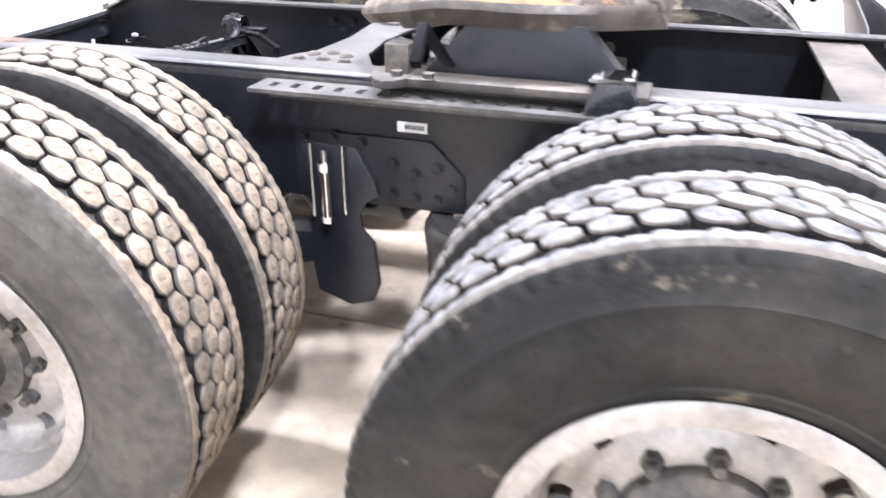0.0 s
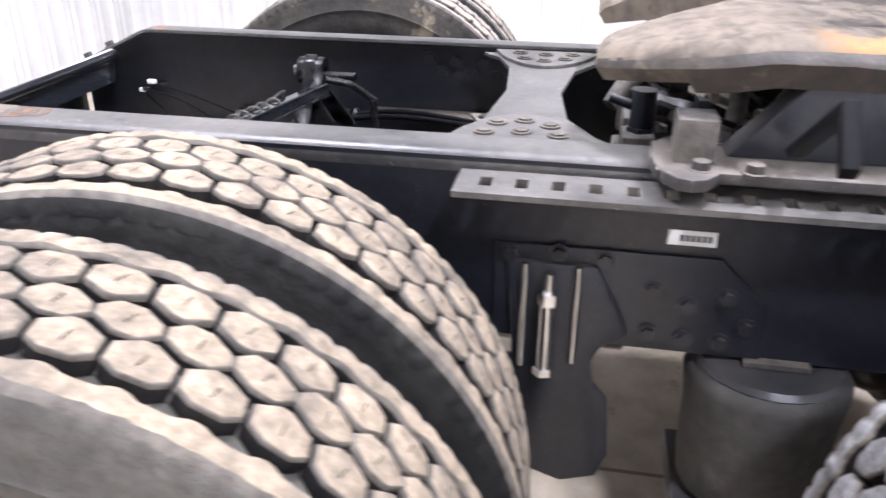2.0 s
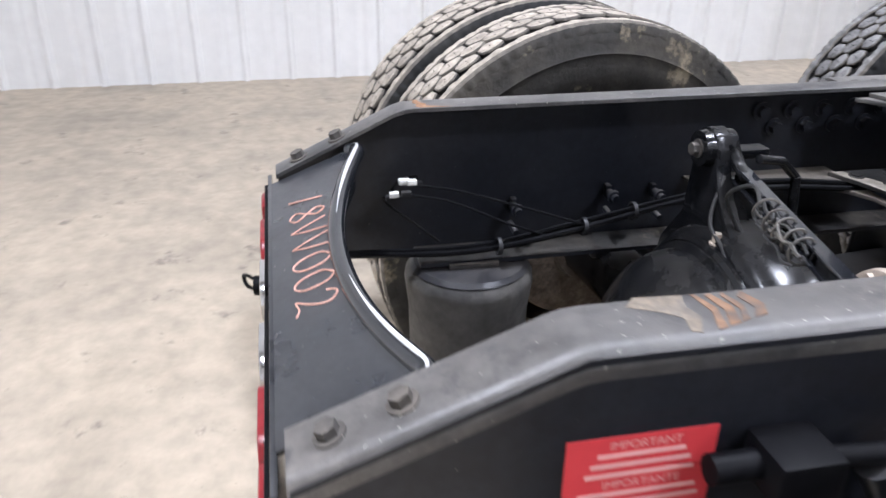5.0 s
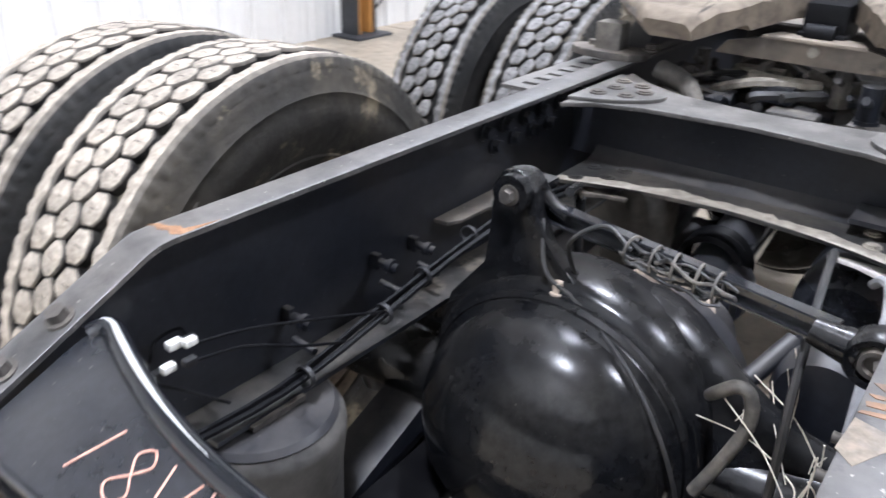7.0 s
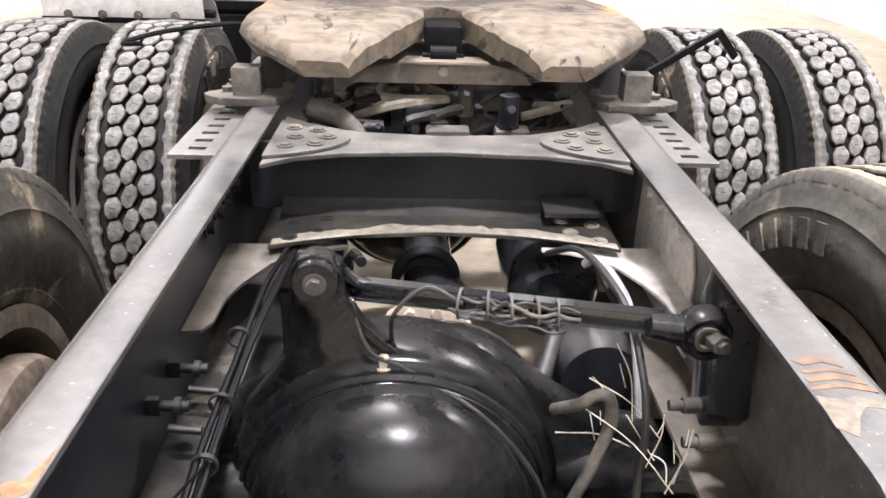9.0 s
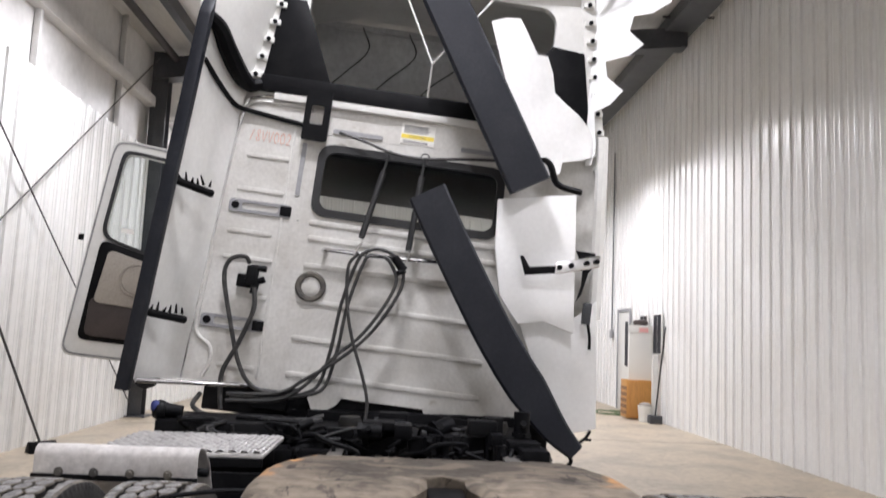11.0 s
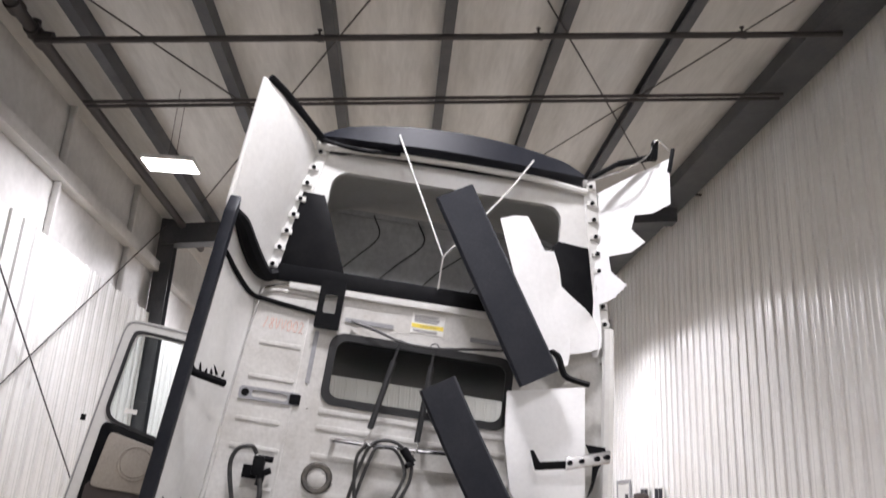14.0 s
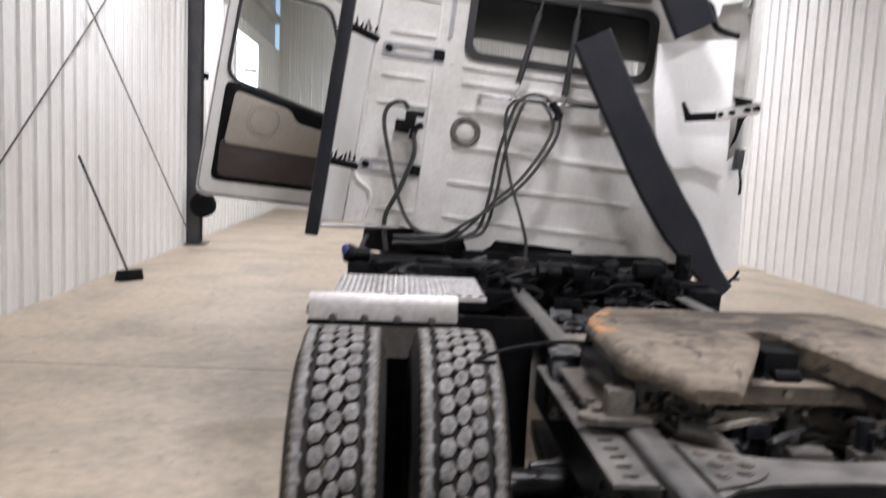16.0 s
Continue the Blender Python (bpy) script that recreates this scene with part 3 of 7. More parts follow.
for _x, _y in LAMPS:
    ceiling_lamp(_x, _y)
    _d = bpy.data.lights.new("lamp_light", "AREA")
    _d.shape, _d.size, _d.size_y, _d.energy, _d.color = "RECTANGLE", 0.57, 0.33, LAMP_POWER, (0.95, 0.98, 1.0)
    _d.spread = radians(166)
    _o = new("lamp_light", _d)
    _o.matrix_basis = pose(_x, _y, LAMP_Z - 0.015)

# ---- truck chassis ----
ZR = 0.933            # top of the frame rails
AX1, AX2 = 0.815, 2.16   # the two drive axles; the rear one stands askew
truck = thing("truck_chassis", pose(0, 1.5, 0), "bare black semi truck frame with dual drive wheels", "truck chassis")


def frame_rail(s):
    Y1 = 7.2
    yb = 0.275 if s < 0 else 0.318          # bend of the sloping tail
    web = prism([(0.045, 0.63), (Y1, 0.63), (Y1, ZR), (yb, ZR), (0.045, 0.825)], "x", min(s * 0.424, s * 0.432), max(s * 0.424, s * 0.432))
    bot = box((min(s * 0.343, s * 0.424), 0.30, 0.63), (max(s * 0.343, s * 0.424), Y1, 0.638))
    bm = joined(web, bot)
    bmesh.ops.recalc_face_normals(bm, faces=bm.faces[:])
    for fc in bm.faces:
        if s > 0 and fc.normal.x < -0.9:
            fc.material_index = 1
        elif fc.normal.z > 0.9 and fc.calc_center_median().z < 0.7:
            fc.material_index = 2
    # Left lower flange darker: dirt, with shade put into the colour.
    rail = part("frame_rail", bm, M_BLACK, truck, "black frame rail", flat=True, extra=(M_WEBPALE, M_DIRTY if s > 0 else M_DUSK))
    bm = bmesh.new()
    xi = 0.364 if s < 0 else 0.348
    sec = [(xi, -0.008), (xi + 0.0005, -0.001), (xi + 0.002, 0.0), (0.413, 0.0), (0.4185, -0.0008), (0.4235, -0.003), (0.4278, -0.0068), (0.4308, -0.0115), (0.4325, -0.017), (0.433, -0.023), (0.433, -0.032),
           (0.4255, -0.032), (0.4255, -0.009)]
    rows = [[bm.verts.new((s * x, y, z + dz)) for x, dz in sec] for y, z in ((0.042, 0.832), (yb - 0.018, 0.934), (yb, 0.9395), (yb + 0.018, 0.941), (Y1, 0.941))]
    n = len(sec)
    for a, c in zip(rows, rows[1:]):
        for k in range(n):
            bm.faces.new((a[k], a[(k + 1) % n], c[(k + 1) % n], c[k]))
    bm.faces.new(rows[0])
    bm.faces.new(rows[-1][::-1])
    part("top_flange", bm, M_RAILTOP, rail, "worn dusty top flange", sharp=50)
    return rail


rail_l, rail_r = frame_rail(-1), frame_rail(1)
part("web_plate", prism([(0.965, 0.650), (1.10, 0.645), (1.345, 0.645), (1.345, 0.91), (1.16, 0.915), (1.04, 0.90), (0.985, 0.80)], "x", 0.4175, 0.4237, 0.0015), M_PALE, rail_r, "dust-coated inner web plate, paled to stand in for light")
MARK_Y = 0.455
for _k, (_o, _w) in enumerate(((0.0, 0.007), (0.014, 0.010), (0.030, 0.006), (0.046, 0.012))):
    _p = [(0.350 + 0.004 * _k, MARK_Y + _o), (0.385, MARK_Y + _o + 0.006), (0.418 - 0.005 * _k, MARK_Y + _o - 0.004),
          (0.414 - 0.005 * _k, MARK_Y + _o + _w), (0.380, MARK_Y + _o + _w + 0.007), (0.352, MARK_Y + _o + _w * 0.7)]
    part("paint_streak", prism(_p, "z", 0.9405, 0.9418), M_MARK, rail_r, "smeared orange paint mark")
part("bare_patch", prism([(0.346, 0.395), (0.362, 0.380), (0.378, 0.412), (0.392, 0.428), (0.415, 0.424), (0.418, 0.434), (0.392, 0.446), (0.372, 0.440), (0.350, 0.446)], "z", 0.9405, 0.9415),
     M_CHIP, rail_r, "chipped bare patch")
part("rust_spot", prism([(-0.366, 0.305), (-0.376, 0.296), (-0.388, 0.301), (-0.400, 0.294), (-0.412, 0.298), (-0.421, 0.294), (-0.414, 0.306), (-0.398, 0.309), (-0.388, 0.318), (-0.378, 0.316), (-0.372, 0.334), (-0.366, 0.362)], "z", 0.9405, 0.9415), M_RUST, rail_l, "orange rust spot at the bend")
for _s, _rail in ((-1, rail_l), (1, rail_r)):
    for _y in (0.085, 0.155):
        _z = 0.825 + (_y - 0.045) * (0.475 if _s < 0 else 0.393) + 0.008
        bolt_at((_s * 0.388, _y, _z), (0, -0.366, 0.931), 0.012, 0.014, parent=_rail)
    for k in range(9):
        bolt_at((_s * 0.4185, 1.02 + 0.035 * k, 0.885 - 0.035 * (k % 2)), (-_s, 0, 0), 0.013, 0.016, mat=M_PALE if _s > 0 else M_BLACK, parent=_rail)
    for _y, _z in ((1.12, 0.80), (1.16, 0.74), (1.20, 0.68), (1.05, 0.77)):
        bolt_at((_s * 0.432, _y, _z), (_s, 0, 0), 0.008, 0.055, name="stud", parent=_rail)

# rear crossmember: sloping plate with an arched front edge, and its back face
_fx = [-0.362, -0.360, -0.355, -0.347, -0.335] + [x / 100 for x in range(-32, 33, 4)] + [0.335, 0.347, 0.355, 0.360, 0.362]
_front = [(x, 0.116 + 0.070 * (min(abs(x), 0.352) / 0.36) ** 2 - 0.032 * (1 - math.sqrt(max(0.0, 1 - (max(0.0, abs(x) - 0.330) / 0.032) ** 2)))) for x in _fx]


def slope_z(y):
    return 0.820 + (y - 0.045) * 0.41


bm = bmesh.new()
_rows = []
for _x, _yf in _front:
    r = []
    for k in range(7):
        y = 0.032 + (_yf - 0.032) * k / 6
        r.append((_x, y, slope_z(y)))
    for a in (40, 80, 120, 160):     # rolled lip
        r.append((_x, _yf + 0.012 * math.sin(radians(a)), slope_z(_yf) - 0.012 + 0.012 * math.cos(radians(a))))
    r.append((_x, _yf + 0.004, slope_z(_yf) - 0.07))
    _rows.append([bm.verts.new(p) for p in r])
for a, b in zip(_rows, _rows[1:]):
    for i in range(len(a) - 1):
        bm.faces.new((a[i], b[i], b[i + 1], a[i + 1]))
bmesh.ops.recalc_face_normals(bm, faces=bm.faces[:])
bmesh.ops.solidify(bm, geom=bm.faces[:], thickness=0.006)
xrear = part("rear_crossmember", bm, M_GLOSS, truck, "glossy black rear crossmember with a glint along its rolled edge")
bm = bmesh.new()
add_tube(bm, [(x, y + 0.009, slope_z(y) + 0.0005) for x, y in _front[1:-1]], 0.0135, 14, 2)
part("rolled_lip", bm, M_RODGLOSS, xrear)
# Pale strip painted on the lip as the lamp's reflection in gloss black.
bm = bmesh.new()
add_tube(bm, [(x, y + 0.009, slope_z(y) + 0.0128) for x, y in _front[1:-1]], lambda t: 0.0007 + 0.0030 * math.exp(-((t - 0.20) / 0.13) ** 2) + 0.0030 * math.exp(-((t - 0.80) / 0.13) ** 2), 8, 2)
part("worn_edge", bm, M_GLINT, xrear, "bright glint line painted along the lip")
part("back_face", box((-0.42, 0.026, 0.60), (0.42, 0.034, 0.812), 0.002), M_GLOSS, xrear)
for _s in (-1, 1):
    for _x0, _x1, _m, _lab in ((0.335, 0.405, M_RED, "red reflector"), (0.175, 0.315, M_RED, "red tail lamp lens"), (0.03, 0.16, M_CHROME, "clear lamp lens")):
        lo, hi = sorted((_s * _x0, _s * _x1))
        if _x0 > 0.3:
            bm = box((lo, 0.012, 0.715), (hi, 0.028, 0.785), 0.007)
        else:
            bm = prism([(_c + 0.030 * math.cos(a) + (_g if math.cos(a) > 0 else -_g), 0.748 + 0.033 * math.sin(a)) for _c, _g in (((lo + hi) / 2, (hi - lo) / 2 - 0.034),) for a in [2 * math.pi * (k + 0.5) / 24 for k in range(24)]], "y", 0.010, 0.028, 0.004)
        part("lamp_lens", bm, _m, xrear, _lab)
    part("lamp_housing", box((-0.41 if _s < 0 else 0.012, 0.019, 0.70), (-0.012 if _s < 0 else 0.41, 0.027, 0.797), 0.004), M_PLASTIC, xrear)
bm = bmesh.new()
add_rod(bm, (-0.27, 0.03, 0.66), (-0.275, -0.01, 0.66), 0.018)
add_tube(bm, [(-0.275, -0.005, 0.668), (-0.29, -0.02, 0.672), (-0.315, -0.03, 0.66), (-0.30, -0.024, 0.648), (-0.275, -0.005, 0.65)], 0.0035, 6)
part("hook", bm, M_PLASTIC, xrear, "small black hook")
# hand-written stock code
STROKES = {
    "1": [[(0.2, 0.0), (0.8, 1.0)]],
    "8": [[(0.55, 0.5), (0.85, 0.78), (0.6, 1.0), (0.3, 0.8), (0.55, 0.5), (0.85, 0.2), (0.5, 0.0), (0.15, 0.2), (0.55, 0.5)]],
    "V": [[(0.05, 1.0), (0.45, 0.02), (0.95, 1.0)]],
    "0": [[(0.5, 1.0), (0.1, 0.7), (0.15, 0.2), (0.5, 0.0), (0.88, 0.25), (0.85, 0.8), (0.5, 1.0), (0.4, 0.9)]],
    "2": [[(0.1, 0.75), (0.4, 1.0), (0.8, 0.8), (0.6, 0.4), (0.15, 0.02), (0.6, 0.08), (0.95, 0.0)]],
}


def hand_code(text, place, w, h, r):
    bm = bmesh.new()
    for i, ch in enumerate(text):
        for st in STROKES[ch]:
            add_tube(bm, [place((i + 0.05 + 0.8 * a) * w, b * h) for a, b in st], r, 5, 6 if len(st) > 3 else 2)
    return bm


part("crayon_code", hand_code("18VV002", lambda a, b: (-0.245 + a, 0.061 + b * 0.92, slope_z(0.061 + b * 0.92) + 0.001), 0.0555, 0.058, 0.0013),
     M_CHALK, xrear, "orange hand-written stock code")

# centre crossmember: channel open to the rear, gussets with bolts
xmid = part("centre_crossmember", joined(
    prism([(-0.345, 1.17), (-0.29, 1.215), (-0.2, 1.245), (0, 1.262), (0.2, 1.245), (0.29, 1.215), (0.345, 1.17), (0.345, 1.50), (0.28, 1.44),
           (0.18, 1.39), (0, 1.37), (-0.18, 1.39), (-0.28, 1.44), (-0.345, 1.50)], "z", 0.917, 0.926, 0.002)), M_FLANGE, truck, "dusty channel crossmember with gussets")
part("web", box((-0.40, 1.335, 0.776), (0.40, 1.345, 0.917)), M_BLACK, xmid)
part("fillet", prism([(1.335, 0.776), (1.335, 0.80), (1.326, 0.789), (1.312, 0.780), (1.295, 0.776)], "x", -0.335, 0.335), M_BLACK, xmid, "dusty bend of the channel")
part("lower_flange", prism([(-0.335, 1.14), (-0.2, 1.195), (0, 1.215), (0.2, 1.195), (0.335, 1.145), (0.335, 1.335), (-0.335, 1.335)], "z", 0.768, 0.776, 0.002),
     M_DUSK, xmid)
_lipx = [-0.33 + 0.66 * k / 44 for k in range(45)]
_lipy = [1.1415 + 0.072 * (1 - (abs(x) / 0.335) ** 1.9) for x in _lipx]
part("dust_lip", prism([(x, y) for x, y in zip(_lipx, _lipy)] + [(x, y + 0.034 + 0.022 * noise.noise((x * 14, 3, 1)) + 0.010 * noise.noise((x * 60, 5, 1))) for x, y in zip(_lipx[::-1], _lipy[::-1])], "z", 0.7765, 0.7775), M_CREAM, xmid, "cream dust lying along the lip")
for _s in (-1, 1):
    pts = []
    for k in range(13):
        a = math.pi * k / 12
        pts.append((_s * (0.345 - 0.155 * math.sin(a) ** 0.7), 1.20 + 0.24 * k / 12))
    g = part("gusset", prism(pts + [(_s * 0.345, 1.44), (_s * 0.345, 1.20)], "z", 0.926, 0.934, 0.0015), M_FLANGE, xmid)
    for _x, _y in ((0.31, 1.26), (0.255, 1.275), (0.30, 1.32), (0.235, 1.32), (0.26, 1.365), (0.31, 1.38)):
        bolt_at((_s * _x, _y, 0.934), (0, 0, 1), 0.012, 0.006, mat=M_DIRTY, parent=g)
    for _x, _y in ((0.30, 1.18), (0.25, 1.22), (0.30, 1.26), (0.24, 1.28)):
        bolt_at((_s * _x, _y, 0.776), (0, 0, 1), 0.011, 0.006, mat=M_CREAM if _s > 0 else M_DUSK, parent=xmid)
    arch = [(_s * x, y) for x, y in ((0.423, 0.868), (0.392, 0.872), (0.379, 0.90), (0.377, 0.975), (0.360, 1.034), (0.325, 1.112), (0.28, 1.160), (0.24, 1.180), (0.19, 1.190),
                                     (0.19, 1.20), (0.423, 1.20))]
    # Right plate paler, left darker: light and shade put into the colour.
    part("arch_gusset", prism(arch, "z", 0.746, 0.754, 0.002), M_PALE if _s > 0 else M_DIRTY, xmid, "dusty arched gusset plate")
part("grommet_bracket", box((0.20, 1.24, 0.80), (0.31, 1.33, 0.81), 0.002), M_BLACK, xmid)
# second crossmember under the coupling plate
part("forward_crossmember", joined(box((-0.42, 2.55, 0.64), (0.42, 2.56, 0.918)), box((-0.42, 2.48, 0.912), (0.42, 2.62, 0.92))), M_DIRTY, truck)


def slotted_angle(s):
    X0, X1, XA, XB = 0.441, 0.535, 0.470, 0.505
    bm = bmesh.new()
    z0, z1 = 0.908, 0.917
    y0, y1 = 1.245, 2.15

    def bx(x0, x1, ya, yb):
        lo, hi = sorted((s * x0, s * x1))
        add_box(bm, (lo, ya, z0), (hi, yb, z1))
    bx(X0, XA, y0, y1)
    bx(XB, X1, y0, y1)
    y = y0
    while y < y1 - 0.03:
        bx(XA, XB, y, min(y + 0.034, y1))
        y += 0.052
    lo, hi = sorted((s * 0.433, s * 0.441))
    add_box(bm, (lo, y0, 0.872), (hi, y1, 0.908))
    return part("slotted_angle", bm, M_FLANGE, truck, "galvanised slotted mounting angle", flat=True)


for _s in (-1, 1):
    slotted_angle(_s)

# ---- coupling plate ----
fifth = part("fifth_wheel", box((-0.50, 1.52, 0.941), (-0.37, 2.1, 0.957), 0.004), M_DIRTY, truck, "greasy steel fifth wheel coupling")
part("base_rail", box((0.37, 1.52, 0.941), (0.50, 2.1, 0.957), 0.004), M_DIRTY, fifth)


def wheel_plate():
    """Top plate: flat ahead, two ramps that taper and fall to the rear with a slot between; thick skirts."""
    bm = bmesh.new()
    Y0, Y1, NX, NY = 1.43, 2.10, 44, 70

    def edges(y):
        if y > 1.86:
            b = 0.458 - 0.085 * ((y - 1.86) / 0.215) ** 1.5
        elif y > 1.60:
            b = 0.458
        else:
            b = 0.458 - 0.165 * ((1.60 - y) / 0.185) ** 1.25
        if y > 1.78:
            a = 0.0
        elif y > 1.70:
            a = 0.046
        else:
            a = 0.046 + 0.165 * ((1.70 - y) / 0.285) ** 1.15
        return a, b

    def height(y):
        return 1.126 if y > 1.66 else 1.126 - 0.052 * ((1.66 - y) / 0.245) ** 1.2
    for s in (-1, 1):
        rows = []
        for j in range(NY + 1):
            y = Y0 + (Y1 - Y0) * j / NY
            a, b = edges(y)
            row = []
            for i in range(NX + 1):
                u = i / NX
                x = a + (b - a) * (u + 0.10 * math.sin(math.pi * u) * (1 if u > 0.5 else u * 2))
                ei = min((x - a) / 0.024, 1.0) if a > 0 else 1.0
                eo = max(0.0, min((b - x) / 0.040, (y - Y0) / 0.035 + 0.1, (Y1 - y) / 0.035, 1.0))
                lump = 0.006 * noise.noise((x * 34, y * 34, 9)) * (1 - ei) + 0.0035 * noise.noise((x * 8, y * 8, 3 + s)) + 0.0012 * noise.noise((x * 40, y * 40, s))
                row.append(Vector((s * x, y, height(y) - 0.012 * (1 - ei) ** 2 - 0.030 * (1 - math.sqrt(1 - (1 - eo) ** 2)) + lump)))
            rows.append(row)
        vs = [[bm.verts.new(p) for p in r] for r in rows]

        def under(p, y):
            return bm.verts.new((p.x * (0.955 if abs(p.x) > 0.25 else 1.0), p.y + 0.014, height(y) - (0.066 if y > 1.55 else 0.052)))
        low = [[under(r[0], r[0].y), under(r[-1], r[-1].y)] for r in rows]
        for j in range(NY):
            for i in range(NX):
                bm.faces.new((vs[j][i], vs[j][i + 1], vs[j + 1][i + 1], vs[j + 1][i]))
            if edges(rows[j + 1][0].y)[0] > 0 or edges(rows[j][0].y)[0] > 0:
                bm.faces.new((vs[j][0], vs[j + 1][0], low[j + 1][0], low[j][0]))
            bm.faces.new((vs[j][-1], low[j][1], low[j + 1][1], vs[j + 1][-1]))
            bm.faces.new((low[j][0], low[j + 1][0], low[j + 1][1], low[j][1]))
        bm.faces.new([low[0][0], low[0][1]] + vs[0][::-1])
        bm.faces.new([low[-1][1], low[-1][0]] + vs[-1])
    bmesh.ops.remove_doubles(bm, verts=bm.verts[:], dist=1e-4)
    bmesh.ops.recalc_face_normals(bm, faces=bm.faces[:])
    # Outer side faces take a darker material: shade put into the colour.
    for fc in bm.faces:
        if abs(fc.normal.z) < 0.55 and abs(fc.normal.x) > 0.6 and abs(fc.calc_center_median().x) > 0.3:
            fc.material_index = 1
    return bm


part("top_plate", wheel_plate(), M_PLATE, fifth, "grease-streaked ramped top plate", extra=(M_SHADESIDE,))
for _s in (-1, 1):
    part("pivot_block", box((_s * 0.44 - 0.032, 1.545, 0.955), (_s * 0.44 + 0.032, 1.60, 1.02), 0.004), M_HUB, fifth)
    part("base_pad", prism([(_s * 0.44 + 0.10 * math.cos(a), 1.565 + 0.05 * math.sin(a)) for a in [2 * math.pi * k / 16 for k in range(16)]], "z", 0.9405, 0.9585, 0.003),
         M_DIRTY, fifth)
    part("pedestal", prism([(1.62, 0.957), (2.06, 0.957), (1.96, 1.07), (1.72, 1.07)], "x", _s * 0.40 - 0.03, _s * 0.40 + 0.03, 0.004), M_BLACK, fifth)
    for _x, _y in ((0.49, 1.58), (0.49, 1.65), (0.36, 1.62)):
        bolt_at((_s * _x, _y, 0.956), (0, 0, 1), 0.013, 0.014, mat=M_DIRTY, parent=fifth)
part("lock_jaw", joined(box((-0.045, 1.66, 1.02), (0.045, 1.80, 1.10), 0.01), box((-0.05, 1.64, 1.0), (0.05, 1.70, 1.04), 0.008),
                        rod((-0.03, 1.64, 1.04), (0.03, 1.64, 1.04), 0.02)), M_PLASTIC, fifth, "dark locking jaw")
part("cross_web", joined(prism([(-0.21, 0.975), (-0.185, 1.005), (-0.10, 1.024), (0.10, 1.024), (0.185, 1.005), (0.21, 0.975)], "y", 1.622, 1.636, 0.002),
                         prism([(-0.105, 1.595), (0.105, 1.595), (0.085, 1.66), (-0.085, 1.66)], "z", 1.0245, 1.032, 0.002)), M_GREASE, fifth, "dusty web below the throat")
part("web_bolt", rod((0.0, 1.622, 1.005), (0.0, 1.612, 1.005), 0.011, n=12), M_CREAM, fifth)
part("release_handle", tube([(-0.44, 1.86, 1.06), (-0.54, 1.84, 1.065), (-0.66, 1.80, 1.055), (-0.74, 1.77, 1.04), (-0.77, 1.74, 1.03), (-0.72, 1.72, 1.035)], 0.0060),
     M_PLASTIC, fifth, "bent release handle rod")
part("torn_flap", joined(prism([(0.47, 0.985), (0.50, 0.985), (0.655, 1.085), (0.70, 1.03), (0.71, 1.045), (0.66, 1.105)], "y", 1.685, 1.705, 0.002)), M_PLASTIC, fifth, "bent sheet bracket")


# ---- drive axle, differential, rods ----
SKEW = {"rear_axle": 0.095}


def drive_axle(y, name):
    ax = part(name, rod((-0.72, y - 0.72 * SKEW.get(name, 0), 0.507), (0.72, y + 0.72 * SKEW.get(name, 0), 0.507), 0.068, n=20), M_COVER, truck,
              "glossy black drive axle housing")
    c = (-0.085, y, 0.515)
    part("banjo_housing", lathe([(0.0, -0.06), (0.232, -0.06), (0.250, -0.054), (0.260, -0.04), (0.266, -0.015), (0.268, 0.02), (0.262, 0.07), (0.23, 0.12), (0.0, 0.12)],
                                "y", c, 64), M_COVER, ax)
    hump = [(0.070, -0.44), (0.080, -0.37), (0.105, -0.31), (0.145, -0.25), (0.185, -0.19), (0.215, -0.13), (0.238, -0.07), (0.255, -0.01), (0.266, 0.05), (0.270, 0.10),
            (0.258, 0.135), (0.236, 0.17), (0.204, 0.205), (0.168, 0.245), (0.132, 0.295), (0.104, 0.35), (0.082, 0.43), (0.070, 0.55)]
    bm = lathe(hump, "x", (c[0], 0.0, 0.0), 64)
    bmesh.ops.transform(bm, matrix=Matrix.Translation((0, y + 0.05, 0.518)) @ Matrix.Diagonal((1, 0.55, 0.905, 1)), verts=bm.verts[:])
    part("housing_shoulder", bm, M_COVER, ax)
    prof = [(0.232, -0.055), (0.236, -0.066), (0.233, -0.076), (0.226, -0.080)]
    for k in range(0, 15):
        a = math.pi / 2 * k / 14
        prof.append((0.221 * math.cos(a), -0.084 - 0.150 * math.sin(a)))
    part("differential_cover", lathe(prof, "y", c, 64), M_COVER, ax, "domed glossy black differential cover")
    part("weld_bead", lathe([(0.236, -0.072), (0.243, -0.066), (0.243, -0.058), (0.234, -0.058)], "y", c, 64, True), M_COVER, ax)
    return ax


axle1 = drive_axle(AX1, "rear_axle")
drive_axle(AX2, "front_drive_axle")
bolt_at((0.075, AX1 - 0.215, 0.50), (0.4, -0.8, 0.2), 0.012, 0.012, name="drain_plug", mat=M_CHROME, parent=axle1)
bolt_at((-0.10, AX1 - 0.05, 0.757), (0, 0, 1), 0.008, 0.02, name="breather", mat=M_COPPER, parent=axle1)
part("pinion_housing", lathe([(0.0, 0.10), (0.17, 0.10), (0.16, 0.17), (0.11, 0.24), (0.085, 0.30), (0.085, 0.33), (0.0, 0.33)], "y", (0.0, AX1, 0.55), 28), M_BLACK, axle1)
part("pinion_flange", lathe([(0.0, 0.0), (0.080, 0.0), (0.090, 0.006), (0.092, 0.022), (0.084, 0.034), (0.060, 0.045), (0.0, 0.05)], "y", (-0.035, AX1 + 0.245, 0.612), 40), M_COPPER, axle1, "dusty beige pinion flange")
